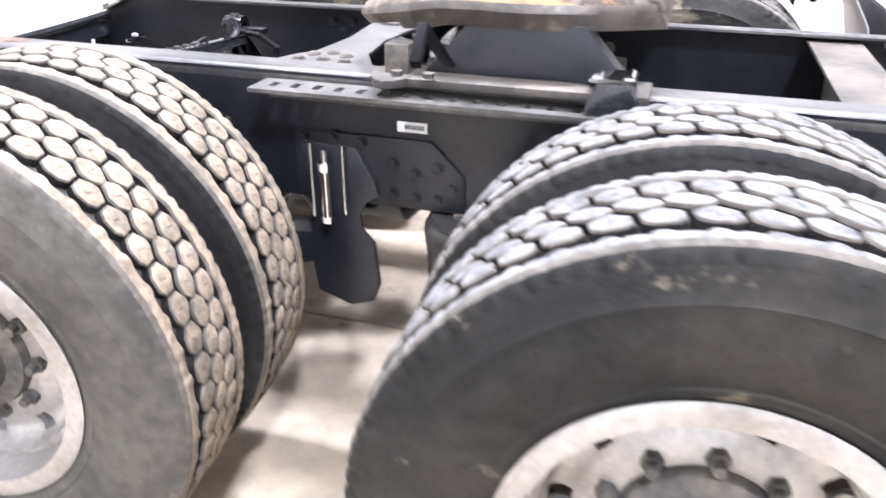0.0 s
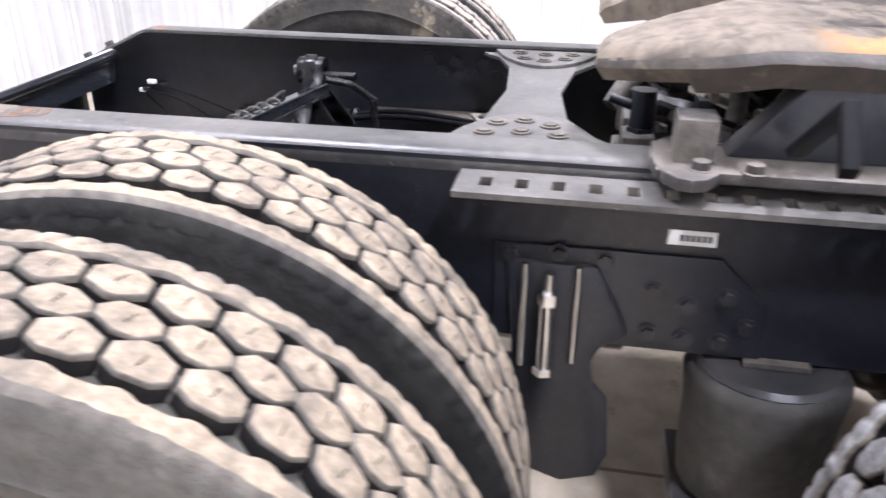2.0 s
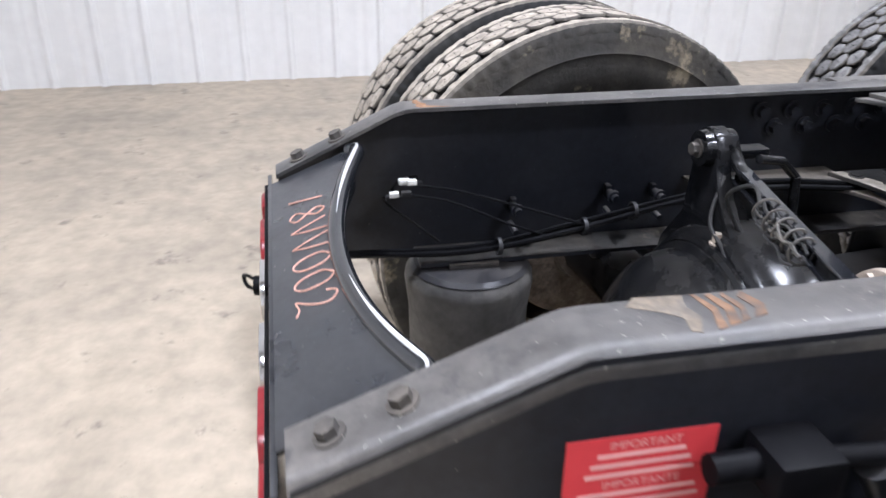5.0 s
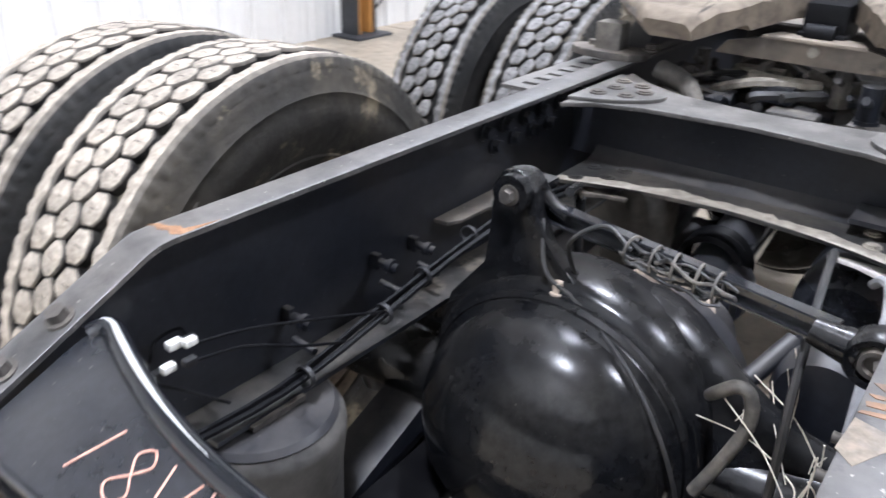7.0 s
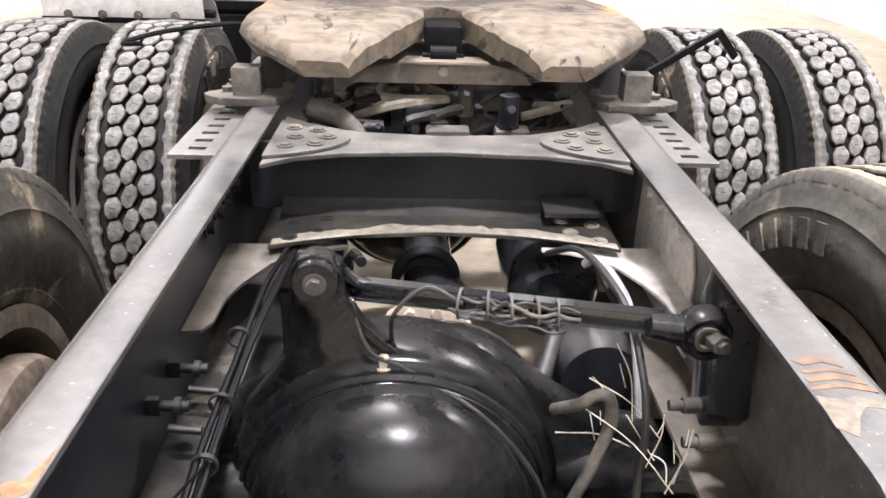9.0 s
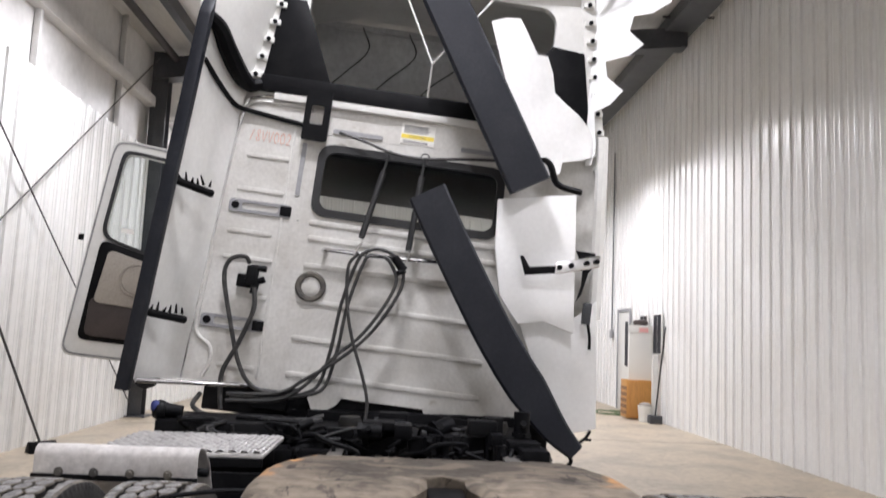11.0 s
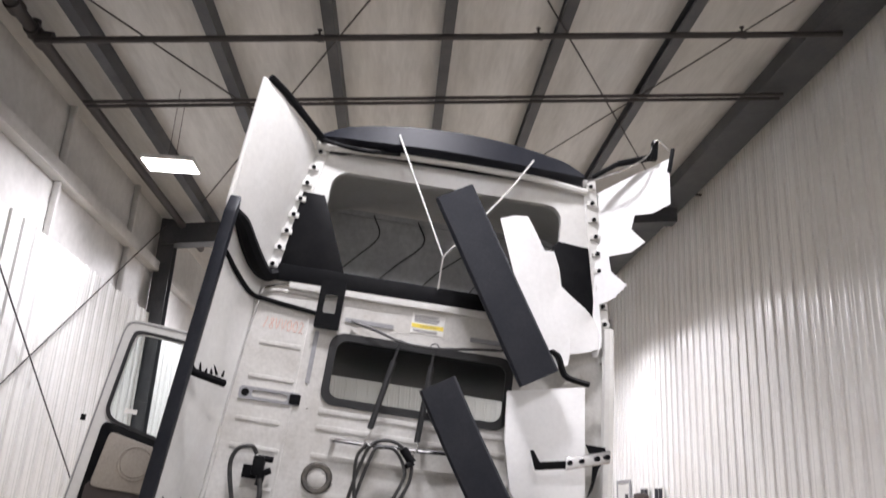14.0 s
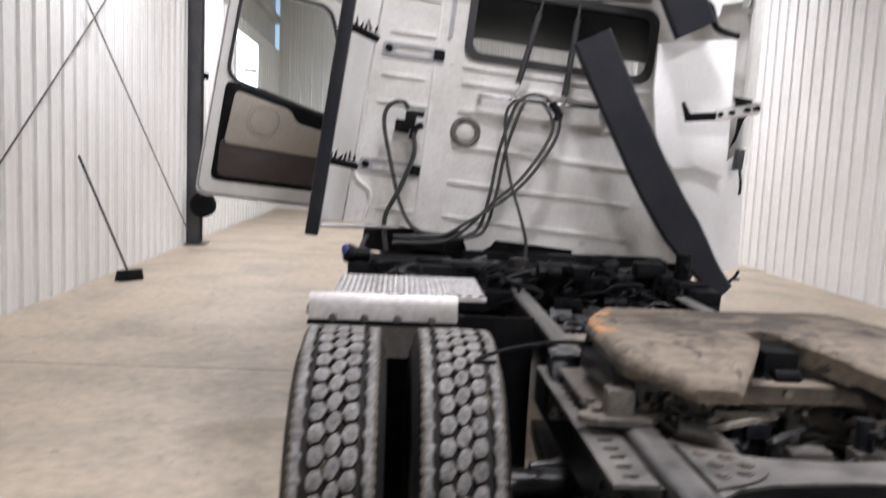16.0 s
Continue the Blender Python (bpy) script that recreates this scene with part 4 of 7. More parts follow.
for _a in (-60, -25, 15, 60):
    part("flange_bolt", rod((-0.035 + 0.074 * math.sin(radians(_a)), AX1 + 0.235, 0.612 + 0.074 * math.cos(radians(_a))), (-0.035 + 0.074 * math.sin(radians(_a)), AX1 + 0.30, 0.612 + 0.074 * math.cos(radians(_a))), 0.011, n=6), M_COPPER, axle1)
shaft = part("drive_shaft", rod((-0.02, AX1 + 0.36, 0.59), (-0.05, AX2 - 0.28, 0.64), 0.058, n=24), M_GLOSS, truck, "black drive shaft between the axles")
part("universal_joint", joined(rod((-0.09, AX1 + 0.40, 0.592), (0.05, AX1 + 0.40, 0.592), 0.035), lathe([(0.0, 0), (0.062, 0), (0.066, 0.05), (0.055, 0.10), (0.0, 0.10)], "y", (0.0, AX1 + 0.42, 0.578), 20)),
     M_BLACK, shaft)
part("yoke_boot", lathe([(0.06, 0.0), (0.072, 0.005), (0.066, 0.02), (0.075, 0.035), (0.068, 0.05), (0.076, 0.065), (0.06, 0.075)], "y", (-0.035, AX1 + 0.47, 0.61), 28), M_PLASTIC, shaft)
part("air_tank", lathe([(0.0, 0.0), (0.07, 0.005), (0.095, 0.03), (0.10, 0.06), (0.10, 0.30), (0.07, 0.33), (0.0, 0.335)], "y", (0.235, 1.22, 0.615), 32), M_GLOSS, truck, "small black air tank behind the crossmember")
# tower with torque rod
RT = Vector((-0.194, 0.785, 0.896))
RL, RR = Vector((-0.194, 0.824, 0.862)), Vector((0.318, 0.709, 0.860))
RE = Vector((0.338, 0.695, 0.853))
tower = part("rod_tower", prism([(-0.335, 0.60), (-0.04, 0.66), (-0.055, 0.755), (-0.095, 0.79), (-0.130, 0.825), (-0.152, 0.865), (-0.160, 0.905), (-0.172, 0.925), (-0.195, 0.934), (-0.218, 0.926),
                                 (-0.230, 0.905), (-0.236, 0.84), (-0.245, 0.76), (-0.31, 0.68)], "y", 0.775, 0.805, 0.005), M_COVER, truck, "black cast torque rod tower")
part("tower_arm", joined(rod((-0.135, 0.84, 0.892), (-0.150, 0.895, 0.880), 0.008), rod((-0.150, 0.895, 0.880), (-0.170, 0.945, 0.838), 0.008), rod((-0.165, 0.94, 0.843), (-0.165, 0.955, 0.70), 0.009)), M_COVER, tower)
part("tower_head", joined(box((-0.215, 0.80, 0.875), (-0.180, 0.89, 0.892), 0.004)), M_COVER, tower)
part("tower_web", joined(prism([(0.80, 0.62), (0.93, 0.64), (0.86, 0.78), (0.80, 0.86)], "x", -0.25, -0.235), prism([(0.80, 0.62), (0.93, 0.64), (0.85, 0.78), (0.80, 0.86)], "x", -0.165, -0.15)),
     M_COVER, tower)
part("rod_eye", lathe([(0.012, -0.03), (0.031, -0.03), (0.034, 0.0), (0.031, 0.03), (0.012, 0.03)], "y", (RT.x, 0.79, RT.z), 28, True), M_COVER, tower)
bolt_at((RT.x, 0.76, RT.z), (0, -1, 0), 0.0115, 0.014, name="rod_bolt", mat=M_DIRTY, parent=tower)
def rod_strip(w, dz0, dz1, dy):
    """One flange of the forged I-section rod, w wide, along the rod."""
    bm = bmesh.new()
    a, b = RL + Vector((0.02, 0.0, 0.0)), RR + Vector((-0.03, 0.02, 0.0))
    d = (b - a).normalized()
    side = Vector((0, 0, 1)).cross(d).normalized()
    up = d.cross(side)
    rows = []
    for k in range(13):
        u = k / 12
        c = a.lerp(b, u) + side * dy
        ww = w * (0.85 + 0.15 * (2 * u - 1) ** 2)
        rows.append([bm.verts.new(c + side * x + up * z) for x, z in ((-ww, dz0), (-ww, dz1 - 0.002), (-ww + 0.002, dz1), (ww - 0.002, dz1), (ww, dz1 - 0.002), (ww, dz0))])
    for r, q in zip(rows, rows[1:]):
        for i in range(6):
            bm.faces.new((r[i], r[(i + 1) % 6], q[(i + 1) % 6], q[i]))
    bm.faces.new(rows[0])
    bm.faces.new(rows[-1][::-1])
    return bm


trod = part("torque_rod", rod_strip(0.013, 0.010, 0.0145, 0.0), M_RODGLOSS, truck, "black forged channel torque rod")
part("rod_web", rod_strip(0.004, -0.011, 0.011, 0.006), M_GLOSS, trod)
part("rod_rib", rod_strip(0.013, -0.0155, -0.011, 0.0), M_RODGLOSS, trod)
part("rod_root", tube([RT + Vector((0.02, 0.02, 0.012)), (-0.165, 0.812, 0.890), (-0.145, 0.815, 0.874), (-0.115, 0.808, 0.866)], lambda t: 0.016 - 0.007 * t, 10), M_COVER, trod)
part("rod_eye", lathe([(0.024, -0.020), (0.032, -0.022), (0.037, -0.014), (0.037, 0.014), (0.032, 0.022), (0.024, 0.020)], "y", tuple(RE + Vector((0, 0.02, 0))), 36, True), M_COVER, trod)
part("bushing", lathe([(0.0, -0.014), (0.012, -0.014), (0.013, -0.022), (0.018, -0.022), (0.020, -0.012), (0.024, -0.012), (0.024, 0.02), (0.0, 0.02)], "y", tuple(RE + Vector((0, 0.02, 0))), 28), M_DIRTY, trod)
part("rod_neck", rod(RR + Vector((-0.055, 0.010, 0.0)), RE + Vector((-0.020, 0.022, 0.0)), 0.017, 0.024, n=16), M_COVER, trod)
part("rod_bolt", joined(rod(RE + Vector((0.010, 0.005, 0.0)), RE + Vector((0.014, -0.016, 0.0)), 0.014, n=6), rod(RE + Vector((0.014, -0.016, 0)), RE + Vector((0.016, -0.024, 0)), 0.008)), M_HUB, trod, "dusty hexagon bolt")
part("frame_bracket", prism([(0.715, 0.905), (0.78, 0.925), (0.80, 0.86), (0.77, 0.70), (0.72, 0.69), (0.70, 0.72), (0.713, 0.77), (0.722, 0.83)], "x", 0.360, 0.423, 0.006), M_GLOSS, trod, "black rod bracket on the rail")
for _y, _z in ((0.73, 0.72), (0.66, 0.71)):
    part("pin", joined(rod((0.315, _y, _z), (0.39, _y, _z), 0.008), rod((0.335, _y, _z), (0.365, _y, _z), 0.012)), M_DIRTY, trod)
# harness and zip ties along the rod
random.seed(12)
harness = None
for k in range(14):
    a0 = random.uniform(0.34, 0.50)
    a1 = min(a0 + random.uniform(0.12, 0.30), 0.71)
    off = Vector((0, random.uniform(-0.026, -0.010), random.uniform(-0.014, 0.018)))
    bm = tube([RL.lerp(RR, a0 + (a1 - a0) * j / 7) + off + Vector((0, random.uniform(-0.006, 0.006), random.uniform(-0.005, 0.005))) for j in range(8)], random.uniform(0.0016, 0.003), 6, 4)
    if harness is None:
        harness = part("wire_bundle", bm, M_HOSE, truck, "tangled bundle of dusty wires strapped to the rod")
    else:
        part("wire", bm, M_HUB if k % 3 == 0 else M_HOSE, harness)
for k, u in enumerate((0.395, 0.47, 0.53, 0.60, 0.655)):
    p = RL.lerp(RR, u)
    sl = random.uniform(-0.006, 0.006)
    bm = tube([p + Vector((sl * math.cos(j * 1.05), 0.021 * math.cos(j * 1.05) - 0.006, 0.021 * math.sin(j * 1.05) + 0.001)) for j in range(7)], 0.0024, 5, 4)
    part("zip_tie", bm, M_HUB, harness, "grey zip tie")
part("loose_wire", tube([RL.lerp(RR, 0.40) + Vector((0, -0.02, 0.008)), (-0.04, 0.775, 0.885), (-0.085, 0.76, 0.85), (-0.09, 0.80, 0.78), (-0.10, 0.83, 0.765)], 0.0035), M_HOSE, harness)
part("air_line", tube([(-0.15, 0.79, 0.86), (-0.12, 0.76, 0.79), (-0.06, 0.76, 0.755), (0.05, 0.72, 0.70), (0.13, 0.70, 0.60), (0.17, 0.72, 0.45)], 0.0035), M_HOSE, axle1, "thin black air line")
# hoses at the right rail
part("air_line", tube([(0.20, 1.20, 0.74), (0.225, 1.0, 0.84), (0.25, 0.80, 0.85), (0.262, 0.71, 0.79), (0.268, 0.68, 0.72), (0.27, 0.68, 0.62), (0.27, 0.66, 0.50), (0.26, 0.60, 0.40)], 0.0060), M_HOSE, truck, "black rubber air line")
part("air_line", tube([(0.272, 1.165, 0.735), (0.285, 1.145, 0.755), (0.299, 1.124, 0.755), (0.312, 1.05, 0.748), (0.316, 0.994, 0.740), (0.316, 0.93, 0.715), (0.32, 0.89, 0.65), (0.325, 0.86, 0.57)], 0.0085), M_STRAP, truck, "grey braided air line")
part("brake_elbow", tube([(0.155, 0.76, 0.69), (0.178, 0.71, 0.735), (0.20, 0.70, 0.758), (0.218, 0.70, 0.752), (0.224, 0.70, 0.71), (0.205, 0.69, 0.65), (0.178, 0.68, 0.585)], 0.0095, 10), M_HUB, truck, "dusty bent hose end")
part("brake_chamber", joined(lathe([(0.0, 0), (0.07, 0.0), (0.08, 0.02), (0.082, 0.05), (0.075, 0.10), (0.085, 0.11), (0.085, 0.12), (0.07, 0.15), (0.0, 0.16)], "y", (0.27, AX1 + 0.12, 0.62), 28),
                             rod((0.2, AX1 + 0.2, 0.67), (0.14, AX1 + 0.05, 0.60), 0.016)), M_BLACK, axle1)
# wiring along the left rail
random.seed(21)
loom = None
for k in range(6):
    o = Vector((random.uniform(-0.009, 0.009), 0, random.uniform(-0.009, 0.009)))
    bm = tube([Vector((-0.355, 0.16, 0.665)) + o * 0.6, Vector((-0.335, 0.40, 0.665)) + o, Vector((-0.33, 0.62, 0.70)) + o * 1.4, Vector((-0.315, 0.80, 0.745)) + o, Vector((-0.30, 0.98, 0.77)) + o * 1.6, Vector((-0.29, 1.25, 0.75)) + o], 0.0045, 6, 5)
    if loom is None:
        loom = part("wire_loom", bm, M_PLASTIC, truck, "dusty black wiring loom along the rail")
    else:
        part("wire", bm, M_PLASTIC, loom)
for _y, _z in ((0.45, 0.672), (0.62, 0.70), (0.72, 0.725), (0.85, 0.755)):
    part("loom_tie", lathe([(0.015, -0.004), (0.018, -0.004), (0.018, 0.004), (0.015, 0.004)], "y", (-0.328, _y, _z), 14, True), M_GASKET, loom)
for _y, _z in ((0.70, 0.735), (0.80, 0.73), (0.50, 0.72)):
    part("line_clip", joined(box((-0.424, _y - 0.006, _z - 0.014), (-0.405, _y + 0.006, _z + 0.014), 0.003), rod((-0.405, _y, _z), (-0.365, _y, _z), 0.008), rod((-0.385, _y, _z), (-0.375, _y, _z), 0.013), rod((-0.395, _y - 0.01, _z - 0.03), (-0.35, _y - 0.01, _z - 0.035), 0.006)), M_BLACK, truck)
plug = part("connector", box((-0.372, 0.262, 0.797), (-0.358, 0.283, 0.808), 0.003), M_PAPER, truck, "white wire connectors")
for _x, _y, _z, _m in ((-0.350, 0.285, 0.806, M_PAPER), (-0.352, 0.252, 0.783, M_PAPER), (-0.335, 0.272, 0.790, M_GASKET), (-0.375, 0.300, 0.792, M_GASKET), (-0.365, 0.247, 0.772, M_GASKET)):
    part("plug", box((_x - 0.006, _y - 0.009, _z - 0.005), (_x + 0.006, _y + 0.009, _z + 0.005), 0.002), _m, plug)
for _pts in ([(-0.35, 0.29, 0.80), (-0.345, 0.37, 0.785), (-0.335, 0.50, 0.745), (-0.325, 0.62, 0.705)], [(-0.335, 0.275, 0.788), (-0.34, 0.36, 0.765), (-0.33, 0.46, 0.72), (-0.335, 0.54, 0.685)],
             [(-0.36, 0.25, 0.775), (-0.385, 0.235, 0.765), (-0.40, 0.25, 0.74), (-0.39, 0.29, 0.71), (-0.36, 0.34, 0.675)], [(-0.375, 0.30, 0.792), (-0.395, 0.30, 0.80), (-0.405, 0.27, 0.79), (-0.39, 0.25, 0.775)]):
    part("plug_wire", tube(_pts, 0.0024, 6), M_PLASTIC, plug)


def air_spring(x, y):
    a = part("air_spring", lathe([(0.0, 0.36), (0.09, 0.36), (0.115, 0.375), (0.12, 0.42), (0.122, 0.52), (0.13, 0.585), (0.128, 0.60), (0.118, 0.612), (0.0, 0.612)], "z", (x, y, 0), 36),
             M_BAG, truck, "grey rubber suspension air spring")
    part("bead_plate", lathe([(0.0, 0.606), (0.112, 0.606), (0.12, 0.615), (0.112, 0.624), (0.0, 0.624)], "z", (x, y, 0), 32), M_BLACK, a)
    part("mount", box((x - 0.05, y - 0.05, 0.624), (x + 0.05, y + 0.05, 0.634), 0.002), M_DIRTY, a)
    return a


# Black plates and beam added to cover bright floor, standing in for shade.
for _s in (-1, 1):
    lo, hi = sorted((_s * 0.22, _s * 0.46))
    part("spring_seat", box((lo, 0.28, 0.34), (hi, 0.78, 0.365), 0.006), M_PLASTIC, truck, "black air spring seat plate")
part("suspension_beam", joined(box((-0.44, 0.36, 0.30), (0.44, 0.46, 0.36), 0.008), box((-0.44, 0.56, 0.33), (0.44, 0.66, 0.345), 0.004)), M_PLASTIC, truck, "black cross beam added to darken the floor below")
air_spring(-0.385, 0.405)
air_spring(0.37, 0.42)
for _s in (-1, 1):
    air_spring(_s * 0.40, 1.745)
    for _y in (0.0, 1.34):
        lo, hi = sorted((_s * 0.33, _s * 0.43))
        part("trailing_arm", prism([(0.30 + _y, 0.32), (0.50 + _y, 0.31), (0.80 + _y, 0.40), (1.30 + _y, 0.44), (1.42 + _y, 0.48), (1.42 + _y, 0.54), (1.30 + _y, 0.53), (0.80 + _y, 0.48), (0.50 + _y, 0.36), (0.30 + _y, 0.36)], "x", lo, hi, 0.006), M_BLACK, truck)
    lo, hi = sorted((_s * 0.28, _s * 0.52))
    part("spring_seat", box((lo, 1.62, 0.315), (hi, 2.12, 0.362), 0.006), M_BLACK, truck, "black air spring seat plate")
    lo, hi = sorted((_s * 0.434, _s * 0.452))
    h = part("spring_hanger", prism([(1.32, 0.775), (1.46, 0.775), (1.50, 0.70), (1.515, 0.66), (1.478, 0.635), (1.464, 0.605), (1.47, 0.56), (1.497, 0.53), (1.508, 0.42), (1.49, 0.37), (1.43, 0.35), (1.34, 0.38), (1.33, 0.46), (1.335, 0.60)], "x", lo, hi, 0.006), M_BLACK, truck, "black suspension hanger bracket")
    for _y, _r, _z0, _z1 in ((1.350, 0.006, 0.594, 0.779), (1.432, 0.006, 0.608, 0.779)):
        part("hanger_stud", rod((_s * 0.462, _y, _z0), (_s * 0.462, _y, _z1), _r), M_CHROME, h)
    part("hanger_pin", joined(rod((_s * 0.468, 1.388, 0.60), (_s * 0.468, 1.388, 0.715), 0.013), rod((_s * 0.468, 1.388, 0.715), (_s * 0.468, 1.388, 0.735), 0.017, n=6), rod((_s * 0.468, 1.388, 0.735), (_s * 0.468, 1.388, 0.768), 0.009),
                              rod((_s * 0.468, 1.388, 0.585), (_s * 0.468, 1.388, 0.60), 0.017, n=6)), M_CHROME, h, "bright threaded centre pin")
    lo, hi = sorted((_s * 0.434, _s * 0.440))
    pl8 = part("hanger_plate", prism([(1.30, 0.635), (1.72, 0.635), (1.72, 0.72), (1.64, 0.80), (1.30, 0.80)], "x", lo, hi, 0.002), M_BLACK, truck, "dusty black bolted hanger plate")
    for _y, _z in ((1.325, 0.785), (1.40, 0.79), (1.47, 0.785), (1.545, 0.74), (1.60, 0.72), (1.545, 0.665), (1.60, 0.66), (1.655, 0.66), (1.655, 0.74), (1.69, 0.69)):
        bolt_at((_s * 0.440, _y, _z), (_s, 0, 0), 0.011, 0.012, mat=M_BLACK, parent=pl8)
    part("shock_absorber", joined(rod((_s * 0.47, 0.62, 0.80), (_s * 0.49, 0.72, 0.62), 0.024), rod((_s * 0.49, 0.72, 0.62), (_s * 0.50, 0.80, 0.40), 0.034)), M_BLACK, truck)
    lo, hi = sorted((_s * 0.434, _s * 0.52))
    t2 = part("shock_tower", prism([(1.97, 0.80), (2.10, 0.80), (2.085, 0.94), (2.06, 0.985), (2.0, 0.985), (1.98, 0.94)], "x", lo, hi, 0.01), M_GLOSS, truck, "glossy black shock tower")
    part("tower_cap", joined(rod((_s * 0.45, 2.0, 0.99), (_s * 0.51, 2.0, 0.99), 0.010), rod((_s * 0.45, 2.06, 0.99), (_s * 0.51, 2.06, 0.99), 0.010), box((lo, 1.985, 0.984), (hi, 2.075, 0.992))), M_CHROME if _s > 0 else M_BLACK, t2)
# end tube, label and holes on the right rail
M_TUBE = material("brown rusted casting", (0.10, 0.075, 0.055), 0.7, 0.0, (0.20, 0.155, 0.115), 0.7, 22, 0.35, 70, 0.5, 60)
part("cross_tube", joined(lathe([(0.018, 0.434), (0.054, 0.434), (0.060, 0.44), (0.056, 0.455), (0.040, 0.460), (0.030, 0.450), (0.018, 0.446)], "x", (0, 0.10, 0.69), 28, True)), M_TUBE, rail_r, "rusty brown tube end")
for _y in (0.12, 0.175):
    part("stud", rod((0.42, _y, 0.632), (0.42, _y, 0.600), 0.008), M_BLACK, rail_r)
# Hole in the rail: the disc's grey stands in for lit floor beyond.
part("lightening_hole", lathe([(0.0, 0.4325), (0.016, 0.4325), (0.018, 0.4345), (0.0, 0.4345)], "x", (0, 0.207, 0.73), 20), M_LINER, rail_r, "round rail hole drawn as a grey disc")
lab = part("warning_label", box((0.4322, 0.303, 0.739), (0.4336, 0.461, 0.842)), M_REDLABEL, rail_r, "red warning label with pale print", flat=True)
bm = bmesh.new()
for k, w in enumerate((0, 0.092, 0.105, 0.115, 0, 0.125, 0.135, 0.10)):
    z = 0.832 - k * 0.0122
    if not w:
        continue
    add_box(bm, (0.4336, 0.382 - w / 2, z - 0.003), (0.4341, 0.382 + w / 2, z + 0.0025))
part("label_print", bm, M_PINK, lab, flat=True)
FACE_R = Matrix(((0, 0, 1, 0), (1, 0, 0, 0), (0, 1, 0, 0), (0, 0, 0, 1)))
for words, z in (("IMPORTANT", 0.8315), ("IMPORTANTE", 0.7825)):
    part("heading", text_mesh(words, 0.0135, Matrix.Translation((0.4342, 0.385, z)) @ FACE_R), M_PINK, lab, "pale printed heading", flat=True)
stk = part("rail_sticker", box((0.4322, 1.557, 0.817), (0.4336, 1.628, 0.841)), M_PAPER, rail_r, "small white printed sticker", flat=True)
bm = bmesh.new()
for k in range(6):
    add_box(bm, (0.4336, 1.575 + 0.008 * k, 0.824), (0.434, 1.581 + 0.008 * k, 0.834))
part("sticker_print", bm, M_INK, stk, flat=True)
part("valve_body", joined(box((0.434, 0.49, 0.785), (0.50, 0.56, 0.835), 0.006), rod((0.46, 0.44, 0.81), (0.46, 0.50, 0.81), 0.016), rod((0.47, 0.56, 0.815), (0.47, 0.68, 0.805), 0.012)), M_PLASTIC, rail_r, "black air valve")


# ---- wheels ----
NB = 52


def tyre_body():
    half = [(0.288, 0.085), (0.293, 0.101), (0.305, 0.110), (0.318, 0.116), (0.322, 0.119), (0.326, 0.117), (0.355, 0.130), (0.385, 0.139), (0.405, 0.1405), (0.425, 0.139),
            (0.445, 0.135), (0.449, 0.137), (0.453, 0.134), (0.475, 0.128), (0.490, 0.1235), (0.499, 0.117), (0.5005, 0.09)]
    prof = half + [(0.5005, 0.0)] + [(r, -x) for r, x in half[::-1]]
    return lathe(prof, "x", n=84)


